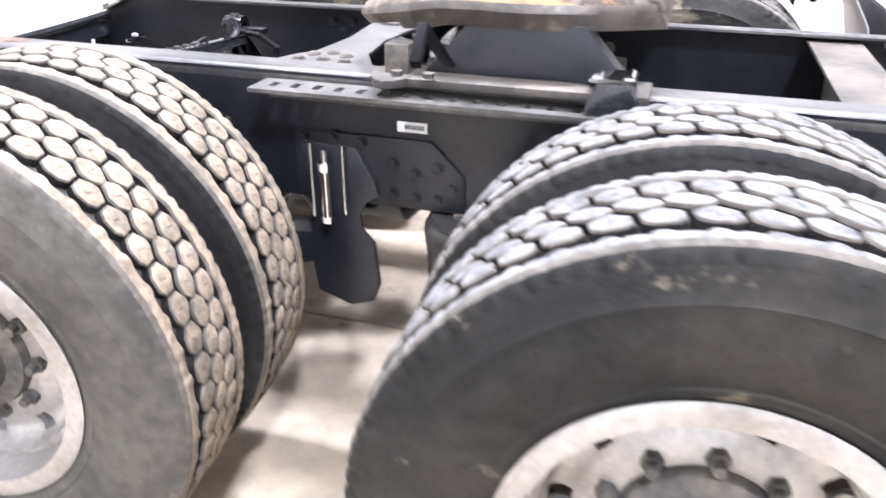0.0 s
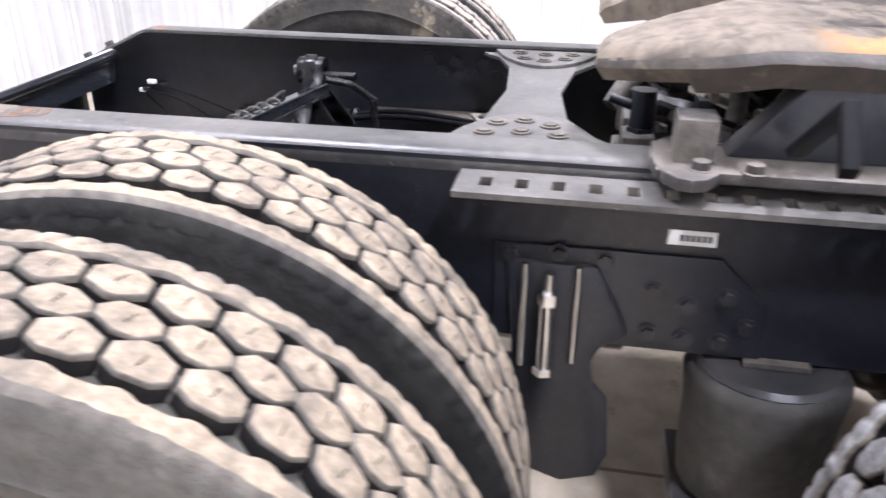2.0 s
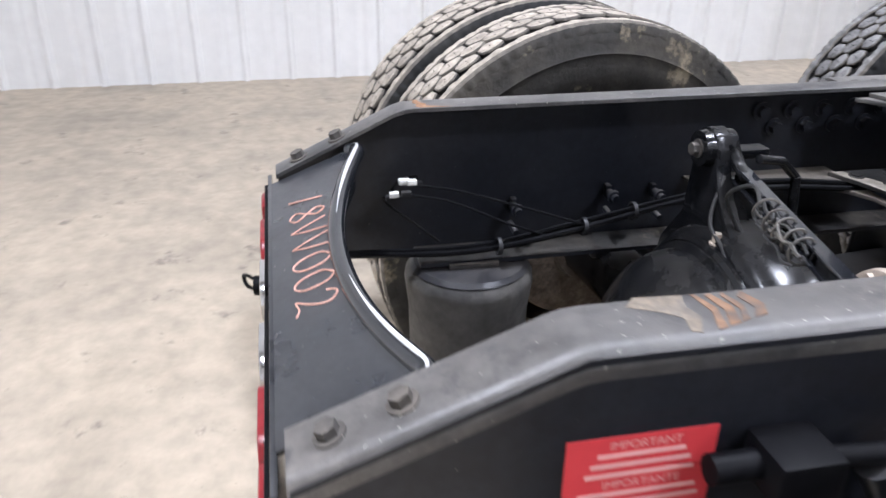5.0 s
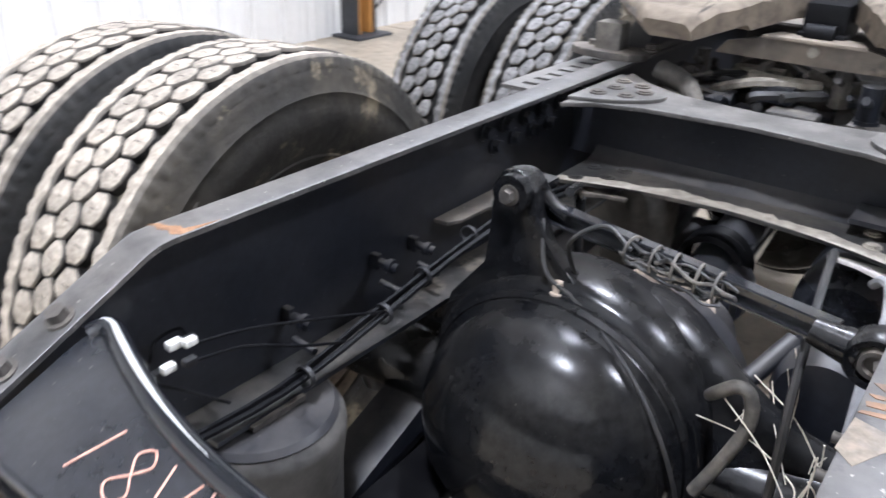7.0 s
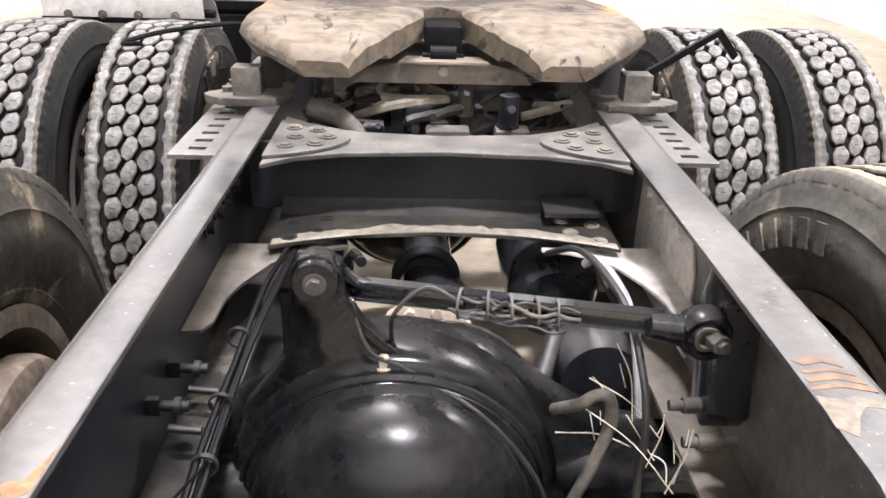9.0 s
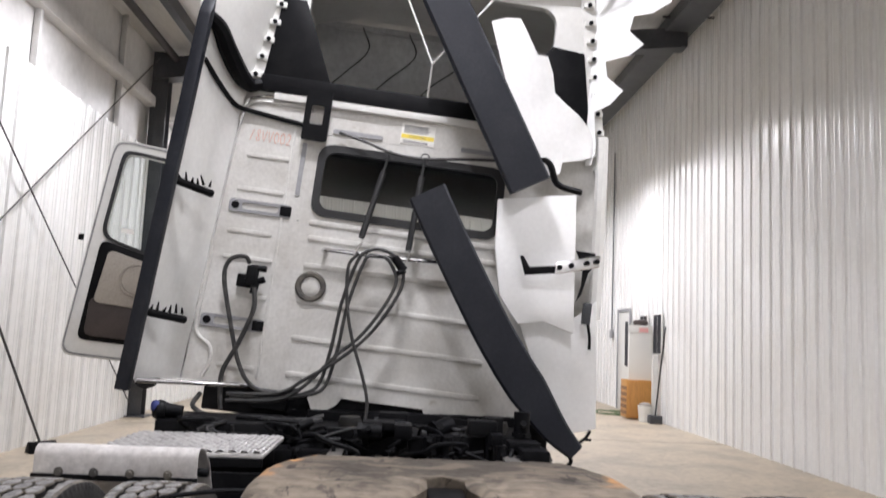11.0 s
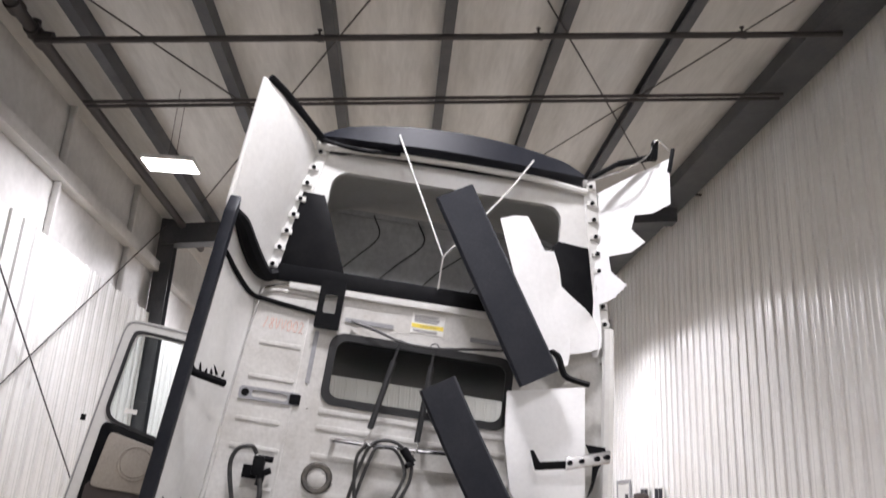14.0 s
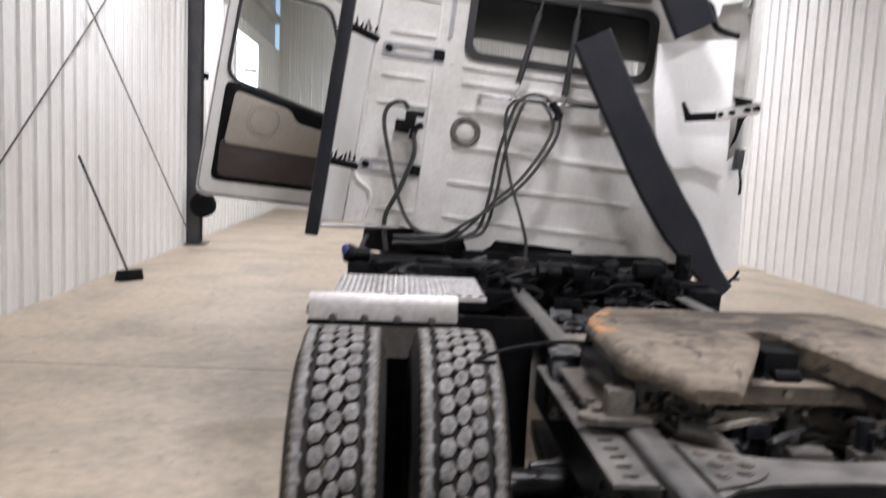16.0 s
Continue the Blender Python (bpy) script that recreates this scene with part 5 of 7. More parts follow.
def tyre_tread(front=False):
    """Three interlocking rows of hexagon blocks between two scalloped shoulder ribs; block flanks take the groove rubber."""
    bm = bmesh.new()
    P = 2 * math.pi / NB * 0.515
    W = 0.052

    def pt(r, x, s):
        a = s / 0.515
        return (x, r * math.cos(a), r * math.sin(a))
    for c in (-1, 0, 1):
        x0 = c * 0.0455
        for k in range(NB):
            s0 = (k + (0.5 if c else 0.0)) * P
            rings = []
            jit = 0.0014 * math.sin(k * 12.9 + c * 2.3)
            sh = 0.0016 * math.sin(k * 7.3 + c)
            tw = (-0.024 if c == 0 else -0.010) if front else -0.011 if c == 0 else -0.005
            gap = 0.915 if front else 0.965
            if c == 0:
                shape = ((0.46, 0.20), (0.46, -0.20), (0.15, -0.54), (-0.15, -0.54), (-0.46, -0.20), (-0.46, 0.20), (-0.15, 0.54), (0.15, 0.54))
            else:
                shape = tuple((hx * c, hs) for hx, hs in ((0.46, 0.24), (0.46, -0.24), (0.24, -0.5), (-0.26, -0.5), (-0.56, -0.10), (-0.56, 0.10), (-0.26, 0.5), (0.24, 0.5)))
            for r, fx in ((0.4995, 0.975), (0.5158, 0.955), (0.5204 + jit, 0.93), (0.5214 + jit, 0.87)):
                rings.append([bm.verts.new(pt(r, x0 + hx * W * fx * gap + sh + 0.0016 * noise.noise((k * 1.7, c * 3 + i, 2)), s0 + hs * P * (fx + 0.01) * gap + hx * tw + 0.0022 * noise.noise((k * 2.3, c * 5 + i, 7))))
                              for i, (hx, hs) in enumerate(shape)])
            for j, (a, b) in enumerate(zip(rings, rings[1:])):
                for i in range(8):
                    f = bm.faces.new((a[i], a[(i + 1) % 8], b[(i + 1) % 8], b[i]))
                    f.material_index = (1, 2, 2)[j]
            bm.faces.new(rings[-1])
            t = 0.5 + 0.4 * math.sin(k * 3.7 + c)      # sipe
            q = [bm.verts.new(pt(0.5219 + jit, x0 + sh + dx, s0 + ds)) for dx, ds in ((-0.008, -0.001 - 0.003 * t), (0.008, -0.001 + 0.003 * t), (0.008, 0.0004 + 0.003 * t), (-0.008, 0.0004 - 0.003 * t))]
            bm.faces.new(q).material_index = 1
    for sd in (-1, 1):
        rows = []
        n = NB * 8
        for k in range(n):
            s = k * P / 8
            ph = k % 8
            xi = (0.0825, 0.0818, 0.0790, 0.0765, 0.0755, 0.0765, 0.0790, 0.0818)[ph]
            nick = (0.0, 0.0005, 0.0045, 0.001)[k % 4] * (0.75 + 0.25 * math.sin(k * 0.37)) * (1.25 if front else 1.0)
            xo = 0.119 - nick
            xi += (0.7 if front else 0.4) * nick + (0.002 if front else 0.0)
            prof = [(0.499, xi), (0.512, xi), (0.5180 - nick * 0.3, xi + 0.004), (0.5178 - nick * 0.4, xo - 0.011), (0.5125 - nick * 0.6, xo - 0.001), (0.493, xo + 0.0045)]
            rows.append([bm.verts.new(pt(r, sd * x, s)) for r, x in prof])
        for k in range(n):
            a, b = rows[k], rows[(k + 1) % n]
            for i in range(len(a) - 1):
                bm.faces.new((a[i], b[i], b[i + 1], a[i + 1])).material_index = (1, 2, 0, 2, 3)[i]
    return bm


def rim_body():
    return lathe([(0.255, 0.060), (0.262, 0.112), (0.292, 0.116), (0.300, 0.112), (0.298, 0.106), (0.286, 0.104), (0.281, 0.085), (0.268, 0.05), (0.258, 0.0),
                  (0.262, -0.05), (0.286, -0.104), (0.300, -0.112), (0.292, -0.116), (0.262, -0.112), (0.252, -0.05), (0.248, 0.0), (0.247, 0.03)], "x", n=64, closed=True)


def rim_disc():
    """Dished disc with ten round hand holes."""
    bm = bmesh.new()
    NS, holes = 80, 10
    radii = [(0.249, 0.045), (0.243, 0.020), (0.232, 0.0), (0.222, -0.008), (0.208, -0.012), (0.194, -0.010), (0.180, -0.004), (0.165, 0.006), (0.14, 0.012), (0.085, 0.012)]
    rc, rr = 0.208, 0.024
    rings = []
    for r, h in radii:
        rings.append([bm.verts.new((h, r * math.cos(2 * math.pi * k / NS), r * math.sin(2 * math.pi * k / NS))) for k in range(NS)])
    for i in range(len(radii) - 1):
        for k in range(NS):
            rm = (radii[i][0] + radii[i + 1][0]) / 2
            am = 2 * math.pi * (k + 0.5) / NS
            da = (am + math.pi / holes) % (2 * math.pi / holes) - math.pi / holes
            if (rm - rc) ** 2 + (rm * da) ** 2 < rr ** 2:
                continue
            bm.faces.new((rings[i][k], rings[i][(k + 1) % NS], rings[i + 1][(k + 1) % NS], rings[i + 1][k]))
    bmesh.ops.recalc_face_normals(bm, faces=bm.faces[:])
    bmesh.ops.solidify(bm, geom=bm.faces[:], thickness=0.012)
    return bm


def sidewall_mark(a0, side=1):
    """A raised sidewall bar in place of a maker's letter."""
    bm = bmesh.new()
    ring = [(r, a0 + da) for r, da in ((0.378, 0.0), (0.378, 0.07), (0.405, 0.076), (0.432, 0.07), (0.432, 0.0), (0.405, 0.006))]
    vs = [Vector((side * 0.137, r * math.cos(a), r * math.sin(a))) for r, a in ring]
    lo = [bm.verts.new(v) for v in vs]
    hi = [bm.verts.new(v + Vector((side * 0.0062, 0, 0))) for v in vs]
    bm.faces.new(hi)
    for i in range(6):
        bm.faces.new((lo[i], lo[(i + 1) % 6], hi[(i + 1) % 6], hi[i]))
    return bm


def wheel(outer, tread_mat, side_mat, front):
    """A dual wheel in its own axes: +x points outboard; the flank that faces the other tyre stays black."""
    metal = M_ALU if outer else M_RIMD
    w = part("wheel", rim_body(), metal, truck, local=True)
    bm = tyre_body()
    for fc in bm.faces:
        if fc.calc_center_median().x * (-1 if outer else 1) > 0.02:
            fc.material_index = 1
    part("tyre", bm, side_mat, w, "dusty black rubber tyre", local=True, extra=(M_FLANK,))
    bm = tyre_tread(front)
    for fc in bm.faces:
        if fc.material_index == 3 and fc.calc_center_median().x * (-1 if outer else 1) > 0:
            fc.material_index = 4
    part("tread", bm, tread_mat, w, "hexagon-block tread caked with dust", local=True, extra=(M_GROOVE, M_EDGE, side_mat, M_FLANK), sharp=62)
    for k in range(6):
        part("sidewall_mark", sidewall_mark(0.55 + 0.11 * k) if outer else sidewall_mark(-0.10 + 0.125 * k, -1), side_mat, w, local=True)
    part("rim_disc", rim_disc(), metal, w, "dished disc with round hand holes", local=True)
    if outer:
        part("hub", lathe([(0.13, 0.02), (0.125, 0.045), (0.09, 0.05), (0.085, 0.10), (0.07, 0.115), (0.0, 0.118)], "x", n=36), M_HUB, w, "dark cast hub", local=True)
        for k in range(10):
            a = 2 * math.pi * (k + 0.5) / 10
            p = Vector((0.0, 0.145 * math.cos(a), 0.145 * math.sin(a)))
            bm = bmesh.new()
            add_rod(bm, p + Vector((0.008, 0, 0)), p + Vector((0.036, 0, 0)), 0.017, n=6)
            add_rod(bm, p + Vector((0.036, 0, 0)), p + Vector((0.055, 0, 0)), 0.010, n=8)
            part("wheel_nut", bm, M_HUB, w, local=True)
    else:
        part("brake_drum", lathe([(0.0, -0.175), (0.10, -0.175), (0.105, -0.150), (0.195, -0.145), (0.212, -0.138), (0.220, -0.120), (0.220, -0.095), (0.213, -0.09), (0.213, 0.02), (0.15, 0.03), (0.0, 0.03)], "x", n=48), M_TUBE, w, "rusty brown brake drum", local=True)
    return w


# centre of each tyre: side, axle, inner or outer -> x, y
T_INV = Matrix.Translation((0, 1.5, 0)).inverted()
for _outer, _mat, _side, _spots in (
        (False, M_TREAD, M_RUBBER_D, ((0.738, 0.885),)),
        (False, M_TREADL, M_RUBBER_L, ((-0.775, 0.757),)),
        (True, M_TREAD, M_RUBBER_D, ((1.05, 0.902),)),
        (True, M_TREADL, M_RUBBER_D, ((-1.09, 0.736),)),
        (False, M_TREAD2, M_RUBBER, ((0.785, 2.235), (-0.795, 2.16))),
        (True, M_TREAD2, M_RUBBER, ((1.12, 2.26), (-1.14, 2.15)))):
    first = None
    for _x, _y in _spots:
        yaw = (4.8 if _mat in (M_TREAD, M_TREADL) else 2.6 if _x > 0 else 1.0) + (0 if _x > 0 else 180)
        grow = 0.992 if _mat is M_TREADL else 0.973
        m = T_INV @ pose(_x, _y, 0.5212 * grow, 0, 0, yaw) @ pose(0, 0, 0, 17 * _x + 31 * _outer + 40 * _y)
        if first is None:
            first = wheel(_outer, _mat, _side, _mat is M_TREAD2)
            first.matrix_basis = m @ Matrix.Diagonal((grow, grow, grow, 1))
        else:
            copy_thing(first, m)

# ---- quarter fender and deck ahead of the left duals ----
bm = bmesh.new()
_pr = [(2.475, 0.965), (2.472, 0.99), (2.472, 1.035), (2.478, 1.053), (2.495, 1.065), (2.55, 1.06), (2.64, 1.0), (2.70, 0.90), (2.73, 0.78)]
_cols = []
for k in range(21):
    x = -1.285 + 0.52 * k / 20
    _cols.append([bm.verts.new((x, y + 0.004 * noise.noise((x * 6, z * 5, 1)), z + 0.006 * noise.noise((x * 5, y * 5, 7)))) for y, z in _pr])
for a, b in zip(_cols, _cols[1:]):
    for i in range(len(_pr) - 1):
        bm.faces.new((a[i], b[i], b[i + 1], a[i + 1]))
bmesh.ops.recalc_face_normals(bm, faces=bm.faces[:])
bmesh.ops.solidify(bm, geom=bm.faces[:], thickness=0.004)
M_FENDER = material("pale scuffed aluminium", (0.66, 0.64, 0.62), 0.45, 0.15, (0.40, 0.37, 0.35), 0.6, 7.0, 0.15, 50, 0.2, 14)
M_DECK = material("grey grip plate aluminium", (0.40, 0.39, 0.38), 0.4, 0.3, (0.22, 0.21, 0.20), 0.7, 9.0, 0.2, 50, 0.2, 20)
fender = part("quarter_fender", bm, M_FENDER, truck, "dented pale aluminium quarter fender")
part("fender_strip", box((-1.288, 2.462, 0.958), (-0.76, 2.47, 0.976), 0.002), M_PLASTIC, fender)
for _x in (-1.20, -1.09, -0.975, -0.855):
    bolt_at((_x, 2.462, 0.984), (0, -1, 0), 0.010, 0.012, mat=M_HUB, parent=fender)
part("fender_stay", joined(rod((-1.282, 2.52, 1.0), (-0.74, 2.52, 0.985), 0.014), rod((-1.294, 2.52, 1.0), (-1.280, 2.52, 1.0), 0.018)), M_PLASTIC, fender)
# Sheet added to black out the floor seen between tyres and rail.
part("splash_guard", prism([(2.735, 0.95), (2.75, 0.95), (2.775, 0.52), (2.76, 0.14), (2.745, 0.14), (2.76, 0.52)], "x", -1.285, -0.445, 0.002), M_PLASTIC, fender, "black sheet added to darken the wheel gaps")
deck = part("deck_plate", box((-1.24, 2.85, 0.985), (-0.62, 3.36, 1.0), 0.003), M_FENDER, truck, "ribbed aluminium deck plate")
bm = bmesh.new()                      # grip studs pressed up in staggered rows
_g = []
for i in range(125):
    x = -1.235 + 0.61 * i / 124
    row = []
    for j in range(101):
        y = 2.855 + 0.50 * j / 100
        c = round(y / 0.034)
        a = x / 0.046 - 0.5 * (c % 2)
        h = max(0.0, 1 - ((a - round(a)) * 0.046 / 0.0165) ** 2 - ((y - c * 0.034) / 0.0165) ** 2)
        row.append(bm.verts.new((x, y, 1.001 + 0.010 * h ** 0.6)))
    _g.append(row)
for a, b in zip(_g, _g[1:]):
    for i in range(100):
        bm.faces.new((a[i], b[i], b[i + 1], a[i + 1]))
part("grip_tread", bm, M_DECK, deck, "raised studs of the grip plate")
part("deck_bracket", joined(box((-1.24, 2.83, 0.955), (-0.62, 2.85, 0.985))), M_PLASTIC, deck)


# ---- things under the cab and round the frame ----
def clutter(x0, x1, y0, y1, z0, z1, n, seed, parent, dirty=M_DIRTY, pale=M_LINER, size=1.0, metal=M_HUB, box_mat=M_BLACK, hose=M_HOSE):
    random.seed(seed)
    for k in range(n):
        c = Vector((random.uniform(x0, x1), random.uniform(y0, y1), random.uniform(z0, z1)))
        kind = k % 4
        if kind == 0:
            s = Vector((random.uniform(0.03, 0.09), random.uniform(0.03, 0.08), random.uniform(0.02, 0.06))) * size
            part("bracket", box(c - s, c + s, 0.006), random.choice((M_PLASTIC, box_mat, dirty)), parent)
        elif kind == 1:
            r = random.uniform(0.02, 0.05) * size
            d = random.choice((Vector((1, 0, 0)), Vector((0, 0, 1)), Vector((0.6, 0.6, 0.2))))
            part("valve", joined(rod(c, c + d * random.uniform(0.06, 0.16) * size, r, n=16), rod(c - d * 0.02, c, r * 1.2, n=6), rod(c + d * 0.03, c + d * 0.03 + Vector((0.0, -0.06, 0.02)), r * 0.4)),
                 random.choice((dirty, box_mat, metal)), parent)
        else:
            pts = [c]
            for j in range(5):
                pts.append(pts[-1] + Vector((random.uniform(-0.14, 0.14), random.uniform(-0.08, 0.08), random.uniform(-0.06, 0.06))))
            pts = [Vector((min(max(p.x, x0), x1), min(max(p.y, y0), y1), min(max(p.z, z0), z1))) for p in pts]
            part("air_line", tube(pts, random.uniform(0.005, 0.012), 6, 5), random.choice((hose, hose, pale, dirty)), parent)


gear = part("suspension_gear", joined(box((-0.30, 1.9, 0.70), (0.30, 2.0, 0.86), 0.01), rod((-0.32, 1.75, 0.78), (0.32, 1.72, 0.82), 0.03),
                                      lathe([(0, 0), (0.09, 0), (0.10, 0.03), (0.10, 0.16), (0.09, 0.19), (0, 0.19)], "x", (0.05, 1.82, 0.82), 28)), M_DIRTY, truck, "dusty valves and rods under the coupling")
clutter(-0.31, 0.31, 1.50, 1.95, 0.76, 0.92, 100, 33, gear, M_HUB, M_CREAM, 0.45)
part("hose_end", tube([(-0.30, 1.55, 0.93), (-0.24, 1.53, 0.92), (-0.20, 1.50, 0.90), (-0.17, 1.47, 0.86)], lambda t: 0.026 - 0.008 * t, 12), M_HUB, gear, "grey cloth-wrapped hose end")
part("gear_box", box((-0.04, 1.49, 0.84), (0.06, 1.55, 0.90), 0.008), M_HUB, gear)
front = part("engine_bay_gear", joined(box((-0.90, 3.62, 0.55), (0.52, 4.1, 1.0), 0.02), box((-0.62, 4.1, 0.5), (0.52, 7.0, 1.05), 0.02)),
             M_PLASTIC, truck, "black boxes and brackets below the cab")
clutter(-1.10, 0.50, 3.40, 3.72, 0.86, 1.05, 90, 41, front, M_PLASTIC, M_GASKET, 0.9, M_PLASTIC, M_PLASTIC, M_PLASTIC)
clutter(-0.40, 0.40, 2.65, 3.40, 0.72, 0.92, 44, 57, front, M_GASKET, M_HOSE, 0.9, M_PLASTIC, M_GASKET, M_GASKET)
bat = part("battery_box", box((-1.22, 3.48, 0.60), (-0.70, 3.9, 1.04), 0.012), M_PLASTIC, front)
for k in range(6):
    part("vent_slat", box((-1.05, 3.465, 0.90 + 0.018 * k), (-0.75, 3.48, 0.909 + 0.018 * k)), M_PLASTIC, bat)
part("air_tank", lathe([(0, 0), (0.10, 0.01), (0.13, 0.05), (0.13, 0.65), (0.10, 0.69), (0, 0.70)], "y", (0.62, 2.7, 0.72), 32), M_BLACK, truck, "black air tank beside the rail")
part("cab_mount", joined(box((0.30, 3.55, 0.88), (0.56, 3.72, 0.97), 0.01), rod((0.50, 3.5, 0.75), (0.54, 3.5, 0.95), 0.03), prism([(0.42, 0.78), (0.58, 0.80), (0.57, 0.90), (0.46, 0.93)], "y", 3.4, 3.42)), M_BLACK, front)
for _s in (-1, 1):
    part("cab_air_spring", lathe([(0, 0.94), (0.05, 0.94), (0.06, 0.97), (0.05, 1.0), (0.06, 1.03), (0.05, 1.06), (0, 1.06)], "z", (_s * 0.36, 3.75, 0), 20), M_RUBBER, front)

# ---- front wheels, mostly hidden behind the cab ----
for _s in (-1, 1):
    _w = part("steer_tyre", lathe([(0.30, -0.13), (0.42, -0.145), (0.50, -0.12), (0.515, -0.08), (0.515, 0.08), (0.50, 0.12), (0.42, 0.145), (0.30, 0.13)], "x", (_s * 1.02, 8.0, 0.515), 48), M_RUBBER, truck)
    part("steer_rim", lathe([(0.0, 0.0), (0.2, 0.02), (0.29, 0.09), (0.30, 0.12)], "x", (_s * 1.02, 8.0, 0.515), 36), M_ALU, _w)

# ---- cab ----
CAB = pose(-0.2, 4.13, 1.09, 0, 5.2, 0)      # leaning to the right on its mounts
cab = thing("truck_cab", CAB, "white sleeper cab of the wrecked truck, leaning, with torn fairings", "truck cab")


def cpart(name, bm, mat, parent=cab, label="", flat=False):
    return part(name, bm, mat, parent, label, flat, local=True)


def half_w(z):
    """Half width of the sleeper's back at a height."""
    if z < 1.55:
        return 1.115 - 0.085 * z / 1.55
    return 1.03 - 0.185 * ((z - 1.55) / 1.0)


WIN = (-0.548, 0.478, 0.975, 1.357)         # rear window
TOP = 2.50


def rounded(x0, x1, z0, z1, r, n=5):
    out = []
    for cx, cz, a0 in ((x1 - r, z0 + r, -90), (x1 - r, z1 - r, 0), (x0 + r, z1 - r, 90), (x0 + r, z0 + r, 180)):
        for k in range(n + 1):
            a = radians(a0 + 90 * k / n)
            out.append((cx + r * math.cos(a), cz + r * math.sin(a)))
    return out


def ring_plate(outer, inner, y0, y1):
    """Plate between two outlines with the same number of points."""
    bm = bmesh.new()
    n = len(outer)
    vs = [[bm.verts.new((a, y, b)) for a, b in o] for o in (outer, inner) for y in (y0, y1)]
    of, ob, inf, inb = vs
    for k in range(n):
        j = (k + 1) % n
        bm.faces.new((of[k], of[j], inf[j], inf[k]))
        bm.faces.new((ob[k], inb[k], inb[j], ob[j]))
        bm.faces.new((of[k], ob[k], ob[j], of[j]))
        bm.faces.new((inf[k], inf[j], inb[j], inb[k]))
    return bm


def square_like(poly, x0, x1, z0, z1):
    """Points on a rectangle in the directions of a rounded outline."""
    cx, cz = sum(p[0] for p in poly) / len(poly), sum(p[1] for p in poly) / len(poly)
    out = []
    for a, b in poly:
        dx, dz = a - cx, b - cz
        t = min(((x1 - cx) / dx if dx > 1e-6 else (x0 - cx) / dx if dx < -1e-6 else 1e9), ((z1 - cz) / dz if dz > 1e-6 else (z0 - cz) / dz if dz < -1e-6 else 1e9))
        out.append((cx + dx * t, cz + dz * t))
    return out


win = rounded(*WIN, 0.07)
WX0, WX1, WZ0, WZ1 = -0.62, 0.56, 0.92, 1.42
back = cpart("back_panel", joined(
    prism([(-half_w(0), 0.0), (half_w(0), 0.0), (half_w(WZ0), WZ0), (-half_w(WZ0), WZ0)], "y", 0.0, 0.04),
    prism([(-half_w(WZ0), WZ0), (WX0, WZ0), (WX0, WZ1), (-half_w(WZ1), WZ1)], "y", 0.0, 0.04),
    prism([(WX1, WZ0), (half_w(WZ0), WZ0), (half_w(WZ1), WZ1), (WX1, WZ1)], "y", 0.0, 0.04),
    prism([(-half_w(WZ1), WZ1), (half_w(WZ1), WZ1), (half_w(1.70), 1.70), (-half_w(1.70), 1.70)], "y", 0.0, 0.04),
    ring_plate(square_like(win, WX0, WX1, WZ0, WZ1), win, 0.0, 0.04)), M_WHITED, label="dirty white ribbed back panel", flat=True)
# upper frame round the roof opening
op = rounded(-0.735, 0.67, 1.71, 2.345, 0.10)
_out = []
_cx, _cz = 0.0, 2.06
for a, b in op:
    dx, dz = a - _cx, b - _cz
    best = 0
    for k in range(60):
        t = 1 + k * 0.02
        x, z = _cx + dx * t, _cz + dz * t
        if 1.70 <= z <= TOP - 0.02 * (x / 0.85) ** 2 and abs(x) <= half_w(max(z, 1.7)):
            best = t
    _out.append((_cx + dx * max(best, 1.0), max(_cz + dz * max(best, 1.0), 1.70)))
cpart("roof_frame", ring_plate(_out, op, 0.0, 0.05), M_WHITE, label="white frame round the roof opening", flat=True)
cpart("window_seal", ring_plate(rounded(WIN[0] - 0.012, WIN[1] + 0.012, WIN[2] - 0.012, WIN[3] + 0.012, 0.08), rounded(WIN[0] + 0.03, WIN[1] - 0.03, WIN[2] + 0.03, WIN[3] - 0.03, 0.06), -0.014, 0.012), M_GASKET)
_p = cpart("rear_window", prism(rounded(WIN[0] + 0.02, WIN[1] - 0.02, WIN[2] + 0.02, WIN[3] - 0.02, 0.06), "y", 0.0, 0.005), M_TINT, label="dark tinted rear window")
_p.visible_shadow = False
# shell of the cab
_sec = [(-half_w(0), 0.0)] + [(-half_w(z), z) for z in (0.8, 1.55, 2.1, 2.42)] + [(-0.6, TOP), (0.6, TOP)] + [(half_w(z), z) for z in (2.42, 2.1, 1.55, 0.8)] + [(half_w(0), 0.0)]
bm = bmesh.new()
a = [bm.verts.new((x, 0.04, z)) for x, z in _sec]
b = [bm.verts.new((x, 1.9, z)) for x, z in _sec]
c = [bm.verts.new((x * 0.98, 2.4, min(z, 1.75))) for x, z in _sec]
for u, v in ((a, b),):
    for k in range(len(_sec) - 1):
        bm.faces.new((u[k], u[k + 1], v[k + 1], v[k]))
bmesh.ops.recalc_face_normals(bm, faces=bm.faces[:])
bmesh.ops.solidify(bm, geom=bm.faces[:], thickness=0.03)
cpart("shell", bm, M_WHITE, label="white sleeper side walls and roof")
cpart("cab_floor", box((-1.08, 0.04, 0.0), (1.08, 3.6, 0.05)), M_LINER)
M_FELT = material("grey headliner felt", (0.60, 0.61, 0.60), 0.75, 0.0, (0.40, 0.40, 0.41), 0.6, 2.0, 0.1, 30)
lin = cpart("liner", joined(box((-0.93, 0.92, 1.52), (0.93, 0.96, 2.44)), box((-0.93, 0.90, 2.40), (0.93, 0.92, 2.44))), M_FELT, label="grey sleeper liner with loose wires")
